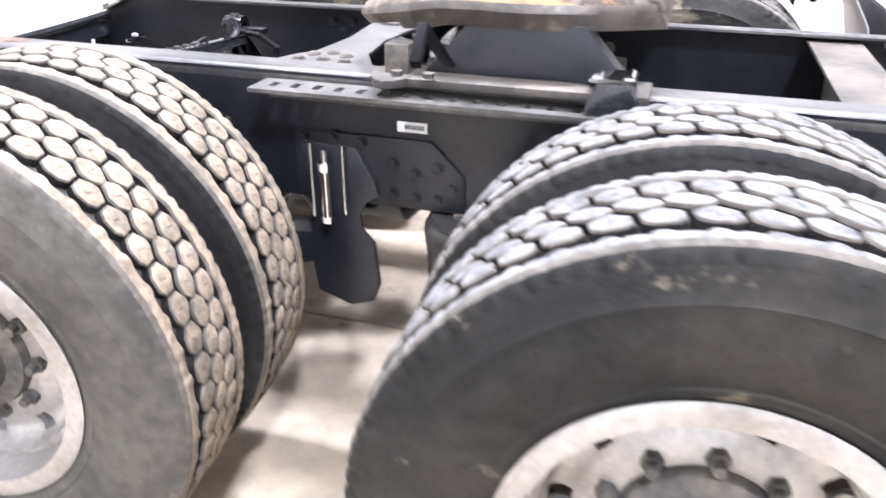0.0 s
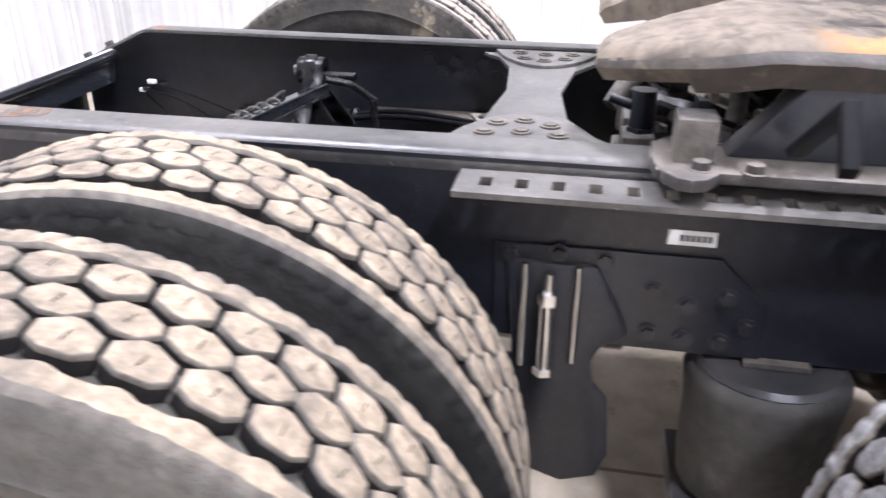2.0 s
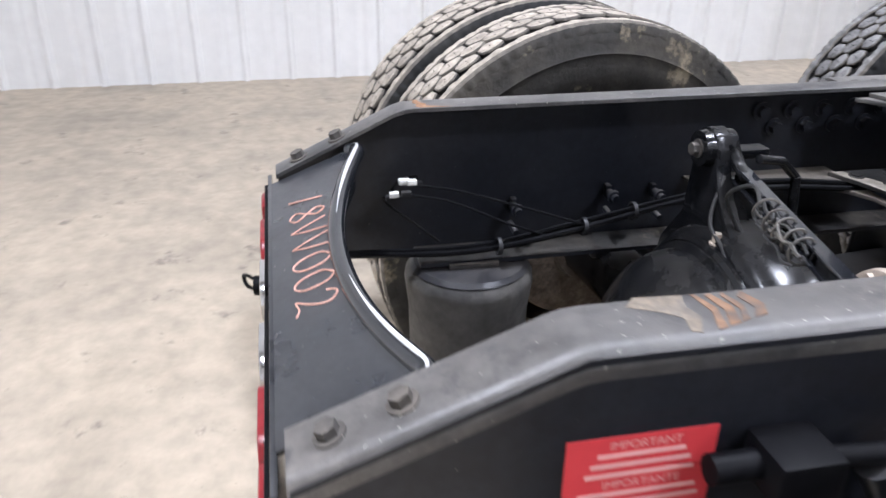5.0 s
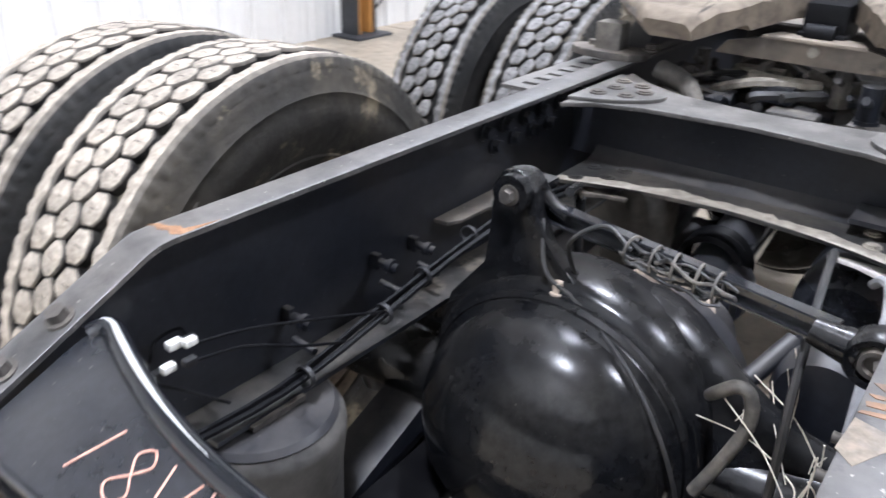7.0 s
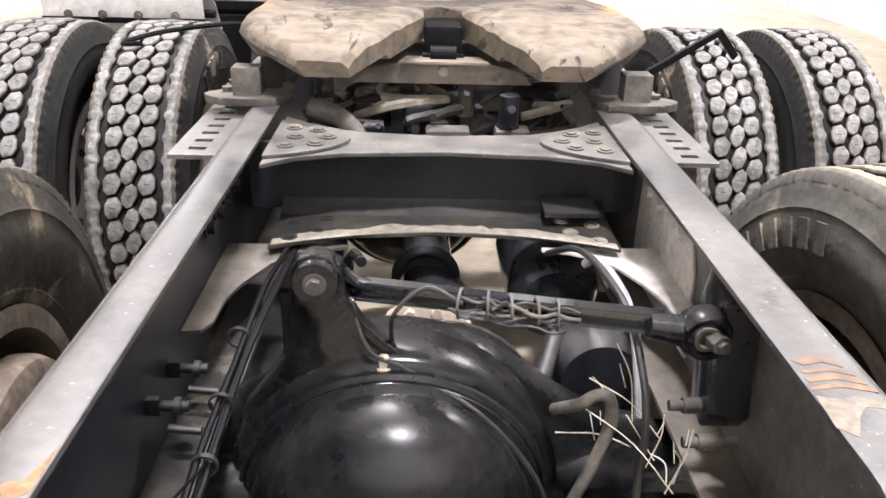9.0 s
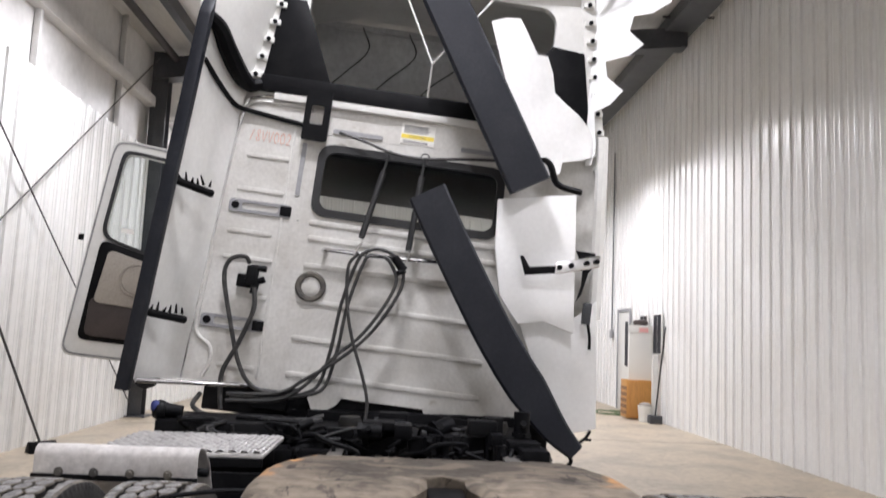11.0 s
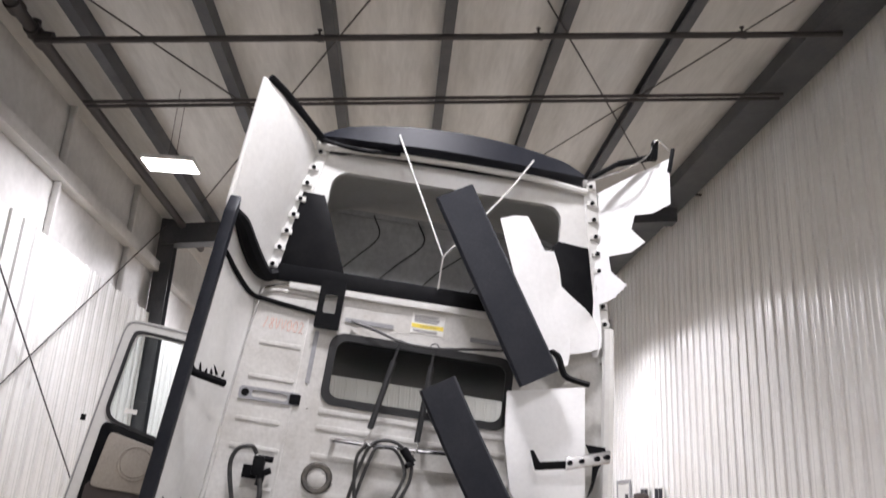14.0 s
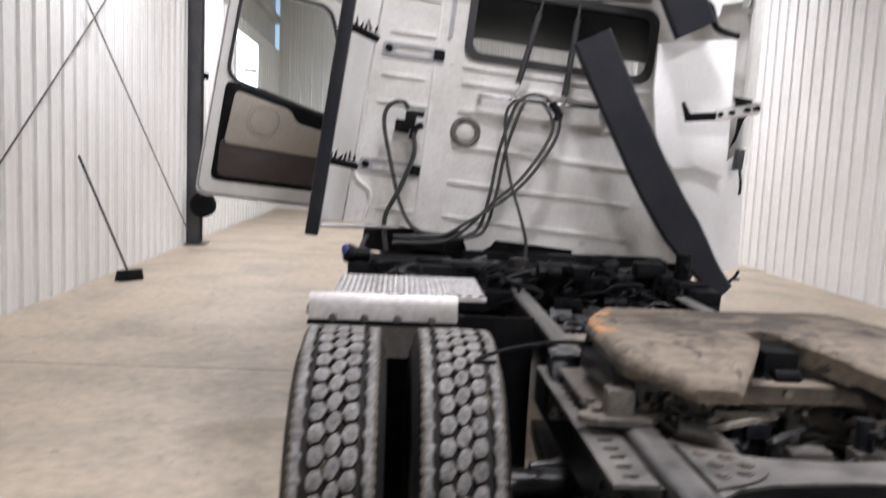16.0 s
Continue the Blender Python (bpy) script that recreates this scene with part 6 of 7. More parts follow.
cpart("bunk", box((-1.0, 0.35, 1.38), (1.0, 1.86, 1.42), 0.01), M_PLASTIC, lin)
cpart("sub_frame", joined(box((-0.98, 0.03, -0.15), (0.90, 0.22, -0.006), 0.012), box((-0.70, -0.05, -0.10), (-0.52, 0.05, -0.01), 0.008), box((0.30, -0.06, -0.13), (0.46, 0.05, -0.02), 0.008)), M_PLASTIC, cab, "black cab sub-frame beam")
for _k, _x in enumerate((-0.62, -0.30, 0.02, 0.36, 0.55)):
    cpart("loose_wire", tube([(_x + 0.10, 0.90, 2.42), (_x + 0.16, 0.86, 2.25), (_x - 0.02 * _k, 0.87, 2.05), (_x - 0.14, 0.86, 1.86), (_x - 0.10 + 0.05 * _k, 0.88, 1.60)], 0.005, 6), M_HOSE, lin)
cpart("front_wall", joined(box((-1.10, 3.5, 0.05), (1.10, 3.6, 0.85)), box((-1.10, 3.5, 1.98), (1.10, 3.6, 2.12)), box((-1.10, 3.5, 0.85), (-0.98, 3.6, 1.98)),
                           box((0.98, 3.5, 0.85), (1.10, 3.6, 1.98)), box((-1.10, 1.9, 2.08), (1.10, 3.5, 2.12)),
                           box((1.06, 1.9, 0.0), (1.10, 3.5, 0.95)), box((1.06, 1.9, 0.95), (1.10, 2.3, 2.08)), box((-1.10, 1.9, 0.0), (-1.06, 2.15, 2.08))), M_WHITE)
for _x in (-0.5, 0.5):
    cpart("seat_back", prism([(-0.24 + _x, 0.55), (0.24 + _x, 0.55), (0.22 + _x, 1.15), (0.12 + _x, 1.22), (-0.12 + _x, 1.22), (-0.22 + _x, 1.15)], "y", 2.45, 2.6, 0.03), M_LINER)
# torn tabs below the back panel
cpart("torn_tab", prism([(-0.43, 0.0), (-0.24, 0.0), (-0.26, -0.035), (-0.36, -0.11), (-0.38, -0.10)], "y", 0.002, 0.008), M_WHITED, back)
cpart("torn_tab", prism([(0.20, 0.0), (0.40, 0.0), (0.37, -0.05), (0.26, -0.12), (0.23, -0.09)], "y", 0.002, 0.008), M_WHITED, back)
# pressed ribs
for _x0, _x1, _z in ((-0.555, 0.50, 0.925), (-0.55, 0.50, 0.838), (-0.55, 0.56, 0.687), (-0.557, 0.60, 0.492), (-0.555, 0.49, 0.290), (-0.555, 0.495, 0.096)):
    cpart("pressed_rib", prism(rounded(_x0, _x1, _z - 0.014, _z + 0.014, 0.013, 3), "y", -0.008, 0.002, 0.0035), M_WHITED, back)
for _z, _x0, _x1 in ((1.252, -0.95, -0.71), (1.06, -0.97, -0.715), (0.825, -0.99, -0.745), (0.68, -0.99, -0.72), (0.475, -0.83, -0.72), (0.098, -0.93, -0.725)):
    cpart("pressed_rib", prism(rounded(_x0, _x1, _z - 0.012, _z + 0.012, 0.011, 3), "y", -0.007, 0.002, 0.003), M_WHITED, back)
# raised field edge left of the window
cpart("field_edge", tube([(-0.995, -0.004, 0.02), (-0.967, -0.004, 0.105), (-0.978, -0.004, 0.185), (-1.05, -0.004, 0.24), (-1.068, -0.004, 0.32), (-1.055, -0.004, 0.60), (-1.06, -0.004, 0.758), (-1.072, -0.004, 0.85), (-1.055, -0.004, 1.30), (-1.02, -0.004, 1.46), (-0.96, -0.004, 1.545), (-0.80, -0.004, 1.56), (-0.62, -0.004, 1.55)], 0.011), M_WHITED, back)
cpart("field_edge", box((-0.715, -0.008, 0.05), (-0.70, 0.002, 1.42), 0.003), M_WHITED, back)
cpart("seam_trim", joined(tube([(-half_w(0) + 0.012, -0.006, 0.0), (-half_w(0.8) + 0.015, -0.006, 0.8), (-half_w(1.4) + 0.03, -0.006, 1.45), (-half_w(1.5) + 0.10, -0.006, 1.58), (-0.6, -0.006, 1.60)], 0.008)), M_CHROME, back, "silver seam trim")
for _x, _z in ((-1.0, 0.963), (-1.05, 0.325)):
    s = cpart("slot_bracket", ring_plate(rounded(_x, _x + 0.34, _z - 0.035, _z + 0.035, 0.02), rounded(_x + 0.07, _x + 0.27, _z - 0.018, _z + 0.018, 0.016), -0.010, 0.0), M_LINER, back)
    cpart("rubber_bump", rod((_x + 0.035, -0.012, _z), (_x + 0.035, 0.0, _z), 0.022), M_PLASTIC, s)
    cpart("rubber_block", box((_x + 0.28, -0.016, _z - 0.028), (_x + 0.34, 0.0, _z + 0.028), 0.004), M_PLASTIC, s)
cpart("filler_ring", lathe([(0.052, -0.003), (0.082, -0.003), (0.084, -0.012), (0.074, -0.022), (0.058, -0.02), (0.052, -0.01)], "y", (-0.492, 0, 0.574), 36, True), M_HUB, back, "grey round vent ring")
cpart("vent_cap", lathe([(0.0, -0.012), (0.04, -0.010), (0.053, -0.004), (0.053, 0.0), (0.0, 0.0)], "y", (-0.492, 0, 0.574), 28), M_WHITED, back)
for _x0, _x1, _z0, _z1 in ((-0.50, -0.22, 1.435, 1.46), (0.22, 0.47, 1.435, 1.46), (-0.655, -0.63, 1.06, 1.36)):
    cpart("grey_strip", prism(rounded(_x0, _x1, _z0, _z1, 0.01, 3), "y", -0.008, 0.001), M_LINER, back)
pl = cpart("caution_label", box((-0.125, -0.004, 1.437), (0.065, 0.001, 1.552)), M_PAPER, back, "white and yellow caution label", flat=True)
cpart("label_band", box((-0.122, -0.0055, 1.468), (0.062, -0.0042, 1.492)), M_YELLOW, pl, flat=True)
bm = bmesh.new()
for k in range(5):
    add_box(bm, (-0.11, -0.0055, 1.502 + 0.009 * k), (0.02 + 0.008 * (k % 3), -0.0042, 1.506 + 0.009 * k))
for k in range(2):
    add_box(bm, (-0.11, -0.0055, 1.444 + 0.009 * k), (0.03, -0.0042, 1.448 + 0.009 * k))
cpart("label_print", bm, M_INK, pl, flat=True)
cpart("heading", text_mesh("CAUTION", 0.021, Matrix.Translation((-0.03, -0.0062, 1.480)) @ Matrix(((1, 0, 0, 0), (0, 0, -1, 0), (0, 1, 0, 0), (0, 0, 0, 1)))), M_INK, pl, "dark printed heading", flat=True)
cpart("crayon_code", hand_code("18VV002", lambda a, b: (-0.955 + a, -0.002, 1.335 + b - a * 0.02), 0.034, 0.062, 0.0020), M_CHALK, back, "orange hand-written stock code")
# black band and corner plates of the roof opening
cpart("black_band", prism([(-0.95, 1.615), (0.92, 1.615), (0.90, 1.712), (-0.93, 1.712)], "y", -0.035, 0.0, 0.006), M_PLASTIC, cab, "black sill band below the roof opening")
cpart("white_sill", prism([(-0.85, 1.575), (0.85, 1.575), (0.85, 1.618), (-0.85, 1.618)], "y", -0.03, 0.0, 0.006), M_WHITE)
cpart("corner_plate", prism([(-0.93, 1.70), (-0.55, 1.70), (-0.755, 2.17), (-0.885, 2.175)], "y", -0.02, -0.004, 0.004), M_PLASTIC, cab, "black triangular corner plate")
cpart("corner_plate", prism([(0.92, 1.66), (0.90, 1.80), (0.845, 2.10), (0.66, 2.115), (0.60, 2.03), (0.62, 1.86), (0.72, 1.66)], "y", -0.02, -0.004, 0.004), M_PLASTIC, cab, "black corner plate")
for _s in (-1, 1):
    for k in range(8 if _s < 0 else 11):
        z = (1.70 if _s < 0 else 1.44) + 0.105 * k
        x = _s * (half_w(z) - 0.035)
        br = cpart("fairing_clip", box((x - 0.030, -0.032, z - 0.016), (x + 0.030, -0.004, z + 0.016), 0.004), M_WHITE)
        cpart("clip_screw", rod((x, -0.044, z), (x, -0.03, z), 0.013, n=8), M_PLASTIC, br)
    cpart("clip_rail", prism([(_s * (half_w(1.65) - 0.08), 1.62), (_s * (half_w(1.65) - 0.0), 1.62), (_s * (half_w(2.52) - 0.0), 2.54), (_s * (half_w(2.52) - 0.08), 2.54)], "y", -0.012, 0.0), M_WHITE)
cpart("latch_plate", ring_plate(rounded(-0.665, -0.525, 1.37, 1.65, 0.01, 3), rounded(-0.632, -0.56, 1.46, 1.57, 0.01, 3), -0.055, -0.038), M_PLASTIC, cab, "black latch plate")
# roof deflector wing
def wing_piece():
    """Dark deflector over the roof edge, bowed up in the middle and thinning to the ends."""
    bm = bmesh.new()
    rows = []
    for k in range(33):
        u = -1 + k / 16
        x = -0.03 + 0.80 * u
        zt = 2.66 - 0.065 * u * u - 0.03 * max(0, abs(u) - 0.85) / 0.15
        zb = 2.488 + 0.035 * abs(u) ** 3
        zb = min(zb, zt - 0.008)
        y = -0.17 + 0.10 * u * u
        rows.append([bm.verts.new(p) for p in ((x, y + 0.03, zb), (x, y, zb + 0.02 * (zt - zb) / 0.17), (x, y + 0.02, zt - 0.01), (x, y + 0.05, zt), (x, 0.32, zt - 0.06), (x, 0.30, zb))])
    for a, b in zip(rows, rows[1:]):
        for i in range(6):
            bm.faces.new((a[i], a[(i + 1) % 6], b[(i + 1) % 6], b[i]))
    bm.faces.new(rows[0][::-1])
    bm.faces.new(rows[-1])
    return bm


cpart("roof_wing", wing_piece(), M_NAVY, cab, "black roof edge deflector")
cpart("roof_lip", tube([(-0.86, -0.03, 2.47), (-0.5, -0.06, 2.475), (0.0, -0.07, 2.48), (0.5, -0.06, 2.47), (0.80, -0.03, 2.45)], 0.022), M_WHITE, cab)
cpart("lip_gasket", tube([(-0.86, -0.08, 2.50), (-0.6, -0.09, 2.465), (-0.35, -0.095, 2.475)], 0.014), M_PLASTIC, cab)


# left side fairings
def loft(cols, thick):
    bm = bmesh.new()
    vs = [[bm.verts.new(p) for p in c] for c in cols]
    for a, b in zip(vs, vs[1:]):
        for i in range(len(a) - 1):
            bm.faces.new((a[i], b[i], b[i + 1], a[i + 1]))
    bmesh.ops.recalc_face_normals(bm, faces=bm.faces[:])
    bmesh.ops.solidify(bm, geom=bm.faces[:], thickness=thick)
    return bm


def left_out(z):
    return -(1.235 - 0.043 * z)


_lo = []
for k in range(9):
    z = 0.0 + 1.62 * k / 8
    zt = z * 1.16
    _lo.append([(-half_w(z) + (left_out(zt) + half_w(z)) * u - 0.03 * math.sin(math.pi * u), -0.53 * u, z + (zt - z) * u) for u in [i / 8 for i in range(9)]])
ext = cpart("side_extender", loft(_lo, 0.015), M_WHITE, cab, "white side extender fairing")
cpart("rubber_edge", joined(prism([(-0.59, -0.04), (-0.53, -0.04), (-0.53, 1.0), (-0.53, 1.84), (-0.55, 1.90), (-0.59, 1.80)], "x", 0.0, 0.062, 0.010)), M_NAVY, ext, "dark rubber trailing edge")
_e = bpy.data.objects["rubber_edge"]
_e.matrix_basis = pose(-1.235, 0, 0, 0, 2.46, 0)
_hi = []
for k in range(9):
    u0 = k / 8
    zi = 1.66 + 0.78 * u0
    zo = 1.84 + 0.76 * u0
    _hi.append([(-half_w(zi) + (left_out(zo) + half_w(zi)) * u ** 1.2, -0.53 * u, zi + (zo - zi) * u + 0.02 * math.sin(math.pi * u)) for u in [i / 8 for i in range(9)]])
top_f = cpart("roof_fairing", loft(_hi, 0.012), M_WHITE, cab, "white upper roof side fairing")
cpart("fairing_edge", tube([(left_out(1.84 + 0.76 * k / 6) - 0.004, -0.535, 1.84 + 0.76 * k / 6) for k in range(7)], 0.013), M_WHITE, top_f)
cpart("fairing_gasket", tube([(left_out(1.84) + 0.01, -0.50, 1.83), (-1.10, -0.40, 1.80), (-1.07, -0.28, 1.73), (-1.03, -0.15, 1.66), (-0.99, -0.05, 1.63), (-0.93, -0.02, 1.65)], lambda t: 0.030 + 0.02 * math.sin(t * 3.1), 8), M_PLASTIC, top_f, "black torn gasket")
cpart("fairing_gasket", tube([(-0.82, -0.06, 2.50), (-0.92, -0.22, 2.55), (-1.02, -0.38, 2.60), (-1.10, -0.51, 2.62)], 0.022, 8), M_PLASTIC, top_f)
cpart("fairing_gasket", tube([(-1.14, -0.42, 1.62), (-1.10, -0.25, 1.56), (-1.04, -0.08, 1.50), (-0.95, -0.02, 1.49), (-0.62, -0.02, 1.45)], 0.014, 8), M_PLASTIC, ext)
for _z in (0.98, 0.33):
    bm = bmesh.new()
    add_rod(bm, (left_out(_z) + 0.02, -0.50, _z), (left_out(_z) + 0.17, -0.30, _z - 0.02), 0.02)
    random.seed(int(_z * 100))
    for k in range(7):
        p = Vector((left_out(_z) + 0.03 + 0.022 * k, -0.5 + 0.028 * k, _z + 0.01))
        add_rod(bm, p, p + Vector((random.uniform(-0.02, 0.02), -0.02, random.uniform(0.015, 0.045))), 0.008, 0.003, 5)
    cpart("torn_mount", bm, M_PLASTIC, ext, "torn black fairing mount")
cpart("lower_strut", rod((-1.19, -0.45, 0.0), (-0.72, -0.05, 0.01), 0.012), M_CHROME, ext)
# right side: torn remains
def torn(poly, y0, y1, mat, name, label, bend=0.0, thick=0.006, seed=1):
    """Torn sheet in the plane of the back, bent toward the rear along x."""
    bm = bmesh.new()
    vs = []
    cx = sum(p[0] for p in poly) / len(poly)
    f = bm.faces.new([bm.verts.new((x, 0, z)) for x, z in poly])
    bmesh.ops.triangulate(bm, faces=[f])
    bmesh.ops.subdivide_edges(bm, edges=bm.edges[:], cuts=2, use_grid_fill=True)
    xs = [v.co.x for v in bm.verts]
    x0, x1 = min(xs), max(xs)
    for v in bm.verts:
        u = (v.co.x - x0) / (x1 - x0)
        v.co.y = y0 + (y1 - y0) * u + bend * math.sin(math.pi * u) + 0.012 * noise.noise((v.co.x * 6, v.co.z * 6, seed))
    ext_f = bmesh.ops.extrude_face_region(bm, geom=bm.faces[:])
    bmesh.ops.translate(bm, vec=(0, thick, 0), verts=[g for g in ext_f["geom"] if isinstance(g, bmesh.types.BMVert)])
    return cpart(name, bm, mat, cab, label)


torn([(0.84, 2.46), (1.02, 2.54), (1.194, 2.606), (1.214, 2.319), (1.14, 2.28), (1.06, 2.285), (1.05, 2.2), (1.118, 2.11), (1.06, 2.06), (0.957, 2.049), (0.96, 1.97), (1.051, 1.861),
      (1.0, 1.79), (0.928, 1.759), (0.931, 1.629), (0.958, 1.553), (0.945, 1.45), (0.92, 1.45), (0.91, 1.7), (0.87, 2.1)], 0.05, -0.36, M_LITWHITE, "torn_roof_fairing", "white torn remains of the roof side fairing", 0.0, seed=4)
cpart("bent_strut", joined(rod((0.80, -0.15, 2.50), (0.93, -0.22, 2.58), 0.016), rod((0.93, -0.22, 2.58), (1.12, -0.28, 2.63), 0.020), box((1.10, -0.32, 2.60), (1.135, -0.28, 2.72), 0.004), rod((1.20, -0.34, 2.52), (1.215, -0.34, 2.67), 0.012)), M_PLASTIC, cab, "bent black fairing strut")
cpart("bent_wire", tube([(0.78, -0.12, 2.48), (0.95, -0.28, 2.52), (1.08, -0.3, 2.62), (1.12, -0.32, 2.72), (1.20, -0.33, 2.66)], 0.006), M_CHROME, cab)
torn([(0.281, 2.111), (0.36, 2.15), (0.44, 2.163), (0.47, 2.08), (0.495, 1.991), (0.56, 1.985), (0.617, 1.993), (0.66, 1.90), (0.683, 1.798), (0.76, 1.75), (0.841, 1.705), (0.895, 1.663), (0.94, 1.60), (0.967, 1.508),
      (0.88, 1.46), (0.775, 1.428), (0.767, 1.361), (0.689, 1.333), (0.60, 1.40), (0.42, 1.75)], -0.25, -0.06, M_LITWHITE, "torn_inner_panel", "white torn fairing panel hanging in the roof opening", -0.02, seed=9)
cpart("folded_extender", prism([(0.442, 1.162), (0.859, 1.245), (0.926, 0.507), (0.85, 0.525), (0.759, 0.552), (0.70, 0.535), (0.627, 0.520), (0.590, 0.560), (0.517, 0.650), (0.46, 0.90)], "y", -0.20, -0.17, 0.006), M_LITWHITE, cab, "white folded side extender panel")
cpart("lower_extender", prism([(0.62, 0.60), (0.95, 0.60), (1.054, 0.701), (1.125, 0.026), (0.936, -0.033), (0.80, 0.20)], "y", -0.10, -0.08, 0.006), M_LITWHITE, cab, "white lower extender panel")
cpart("corner_curve", tube([(1.0, -0.03, 1.62), (1.02, -0.05, 1.3), (1.045, -0.05, 0.9), (1.06, -0.05, 0.6)], 0.035, 8), M_WHITE, cab)
cpart("torn_edge", tube([(0.62, -0.14, 1.43), (0.70, -0.16, 1.40), (0.76, -0.14, 1.30), (0.90, -0.10, 1.28)], 0.018, 6), M_PLASTIC, cab)
hk = cpart("fairing_bracket", joined(prism([(0.62, 0.77), (0.80, 0.805), (0.80, 0.845), (0.64, 0.815), (0.60, 0.87), (0.585, 0.865)], "y", -0.30, -0.285, 0.003)), M_PLASTIC, cab, "black and chrome fairing bracket")
cpart("bracket_arm", prism([(0.77, 0.79), (1.0, 0.86), (1.0, 0.925), (0.77, 0.855)], "y", -0.31, -0.282, 0.008), M_CHROME, hk)
for _x in (0.79, 0.85, 0.93, 0.98):
    cpart("bracket_bolt", rod((_x, -0.325, 0.83 + (_x - 0.79) * 0.3), (_x, -0.30, 0.83 + (_x - 0.79) * 0.3), 0.014, n=8), M_PLASTIC, hk)
cpart("side_flap", joined(prism([(0.89, 0.946), (0.995, 0.944), (1.004, 0.885), (0.968, 0.832), (0.945, 0.72), (0.92, 0.676), (0.938, 0.76), (0.936, 0.86)], "y", -0.2, -0.19)), M_PLASTIC, cab, "torn black flap behind the bracket")
cpart("side_box", box((0.968, -0.20, 0.565), (1.008, -0.15, 0.678), 0.004), M_STEEL, cab)
cpart("side_cord", tube([(1.0, -0.18, 0.57), (1.015, -0.19, 0.50), (1.020, -0.19, 0.436)], 0.008), M_PLASTIC, cab)


def slate_board(pts, w, label):
    """Bent channel strip along a line of points, w wide."""
    path = smooth_path(pts, 6) if len(pts) > 2 else [Vector(pts[0]).lerp(Vector(pts[1]), k / 8) for k in range(9)]
    bm = bmesh.new()
    rows = []
    for k, c in enumerate(path):
        h = (w(k / (len(path) - 1)) if callable(w) else w) / 2
        sec = [(-h, 0.03), (-h, 0.0), (-h + 0.012, -0.012), (h - 0.012, -0.012), (h, 0.0), (h, 0.03)]
        d = (path[min(k + 1, len(path) - 1)] - path[max(k - 1, 0)]).normalized()
        side = Vector((d.z, 0, -d.x)).normalized()
        rows.append([bm.verts.new(c + side * a + Vector((0, b, 0))) for a, b in sec])
    for a, b in zip(rows, rows[1:]):
        for i in range(len(sec) - 1):
            bm.faces.new((a[i], b[i], b[i + 1], a[i + 1]))
    bm.faces.new(rows[0])
    bm.faces.new(rows[-1][::-1])
    return cpart("broken_trim", bm, M_NAVY, cab, label)


slate_board([(-0.002, -0.34, 2.195), (0.588, -0.33, 1.23)], 0.225, "long dark slate trim strip hanging diagonally")
slate_board([(0.062, -0.31, 1.127), (0.215, -0.31, 0.88), (0.365, -0.31, 0.650), (0.492, -0.31, 0.462), (0.615, -0.31, 0.300), (0.750, -0.31, 0.142), (0.872, -0.31, 0.006), (0.985, -0.31, -0.085)], lambda t: 0.205 - 0.115 * max(0.0, t - 0.66) / 0.34, "dark slate trim strip bent along its length")
cpart("trim_bracket", joined(tube([(0.93, -0.28, -0.07), (0.97, -0.28, -0.13), (0.955, -0.28, -0.16)], 0.010, 6), tube([(0.985, -0.28, -0.05), (1.03, -0.28, -0.01), (1.05, -0.28, 0.03)], 0.009, 6), rod((1.02, -0.28, -0.02), (1.06, -0.28, -0.015), 0.007)), M_PLASTIC, cab, "bent black bracket ends on the trim")
cpart("corner_panel", prism([(0.60, -0.035), (0.84, -0.030), (0.955, -0.19), (0.84, -0.185), (0.676, -0.141)], "y", 0.08, 0.10, 0.004), M_PLASTIC, cab, "black corner panel below the cab")
cpart("panel_stay", prism([(0.80, -0.14), (0.90, -0.13), (0.93, -0.24), (0.82, -0.235)], "y", -0.10, -0.085, 0.003), M_HUB, cab, "grey bent stay")
# grab bars, air lines
bar = cpart("grab_bar", tube([(-0.44, -0.01, 0.78), (-0.42, -0.05, 0.78), (-0.1, -0.055, 0.785), (0.22, -0.05, 0.80), (0.24, -0.01, 0.80)], 0.012), M_CHROME, cab, "chrome grab bar")
valve = cpart("gladhand", joined(box((-0.88, -0.07, 0.52), (-0.80, -0.02, 0.59), 0.008), box((-0.83, -0.10, 0.54), (-0.77, -0.04, 0.64), 0.01), rod((-0.81, -0.07, 0.63), (-0.73, -0.07, 0.63), 0.017),
                                 rod((-0.78, -0.08, 0.49), (-0.77, -0.08, 0.57), 0.02), rod((-0.76, -0.08, 0.56), (-0.73, -0.08, 0.575), 0.018)), M_PLASTIC, cab, "black gladhand couplers")
cpart("air_line", tube([(-0.776, -0.09, 0.526), (-0.759, -0.10, 0.409), (-0.809, -0.10, 0.225), (-0.867, -0.10, 0.071), (-0.86, -0.10, -0.043), (-0.84, -0.12, -0.12)], 0.013), M_HOSE, valve)
cpart("air_line", tube([(-0.82, -0.08, 0.65), (-0.85, -0.10, 0.682), (-0.92, -0.10, 0.656), (-0.939, -0.10, 0.562), (-0.879, -0.10, 0.362), (-0.798, -0.10, 0.138), (-0.711, -0.11, 0.021), (-0.588, -0.12, -0.005), (-0.45, -0.13, 0.03)], 0.012), M_HOSE, valve)

# ---- air hoses hung from spring tethers, cords ----
C = CAB


hoses = thing("air_hose_set", C @ pose(-0.1, -0.1, 0.0), "black coiled air and light hoses hung from two tethers", "air hoses")


def hpart(name, bm, mat, label=""):
    bmesh.ops.transform(bm, matrix=C, verts=bm.verts[:])
    return part(name, bm, mat, hoses, label)


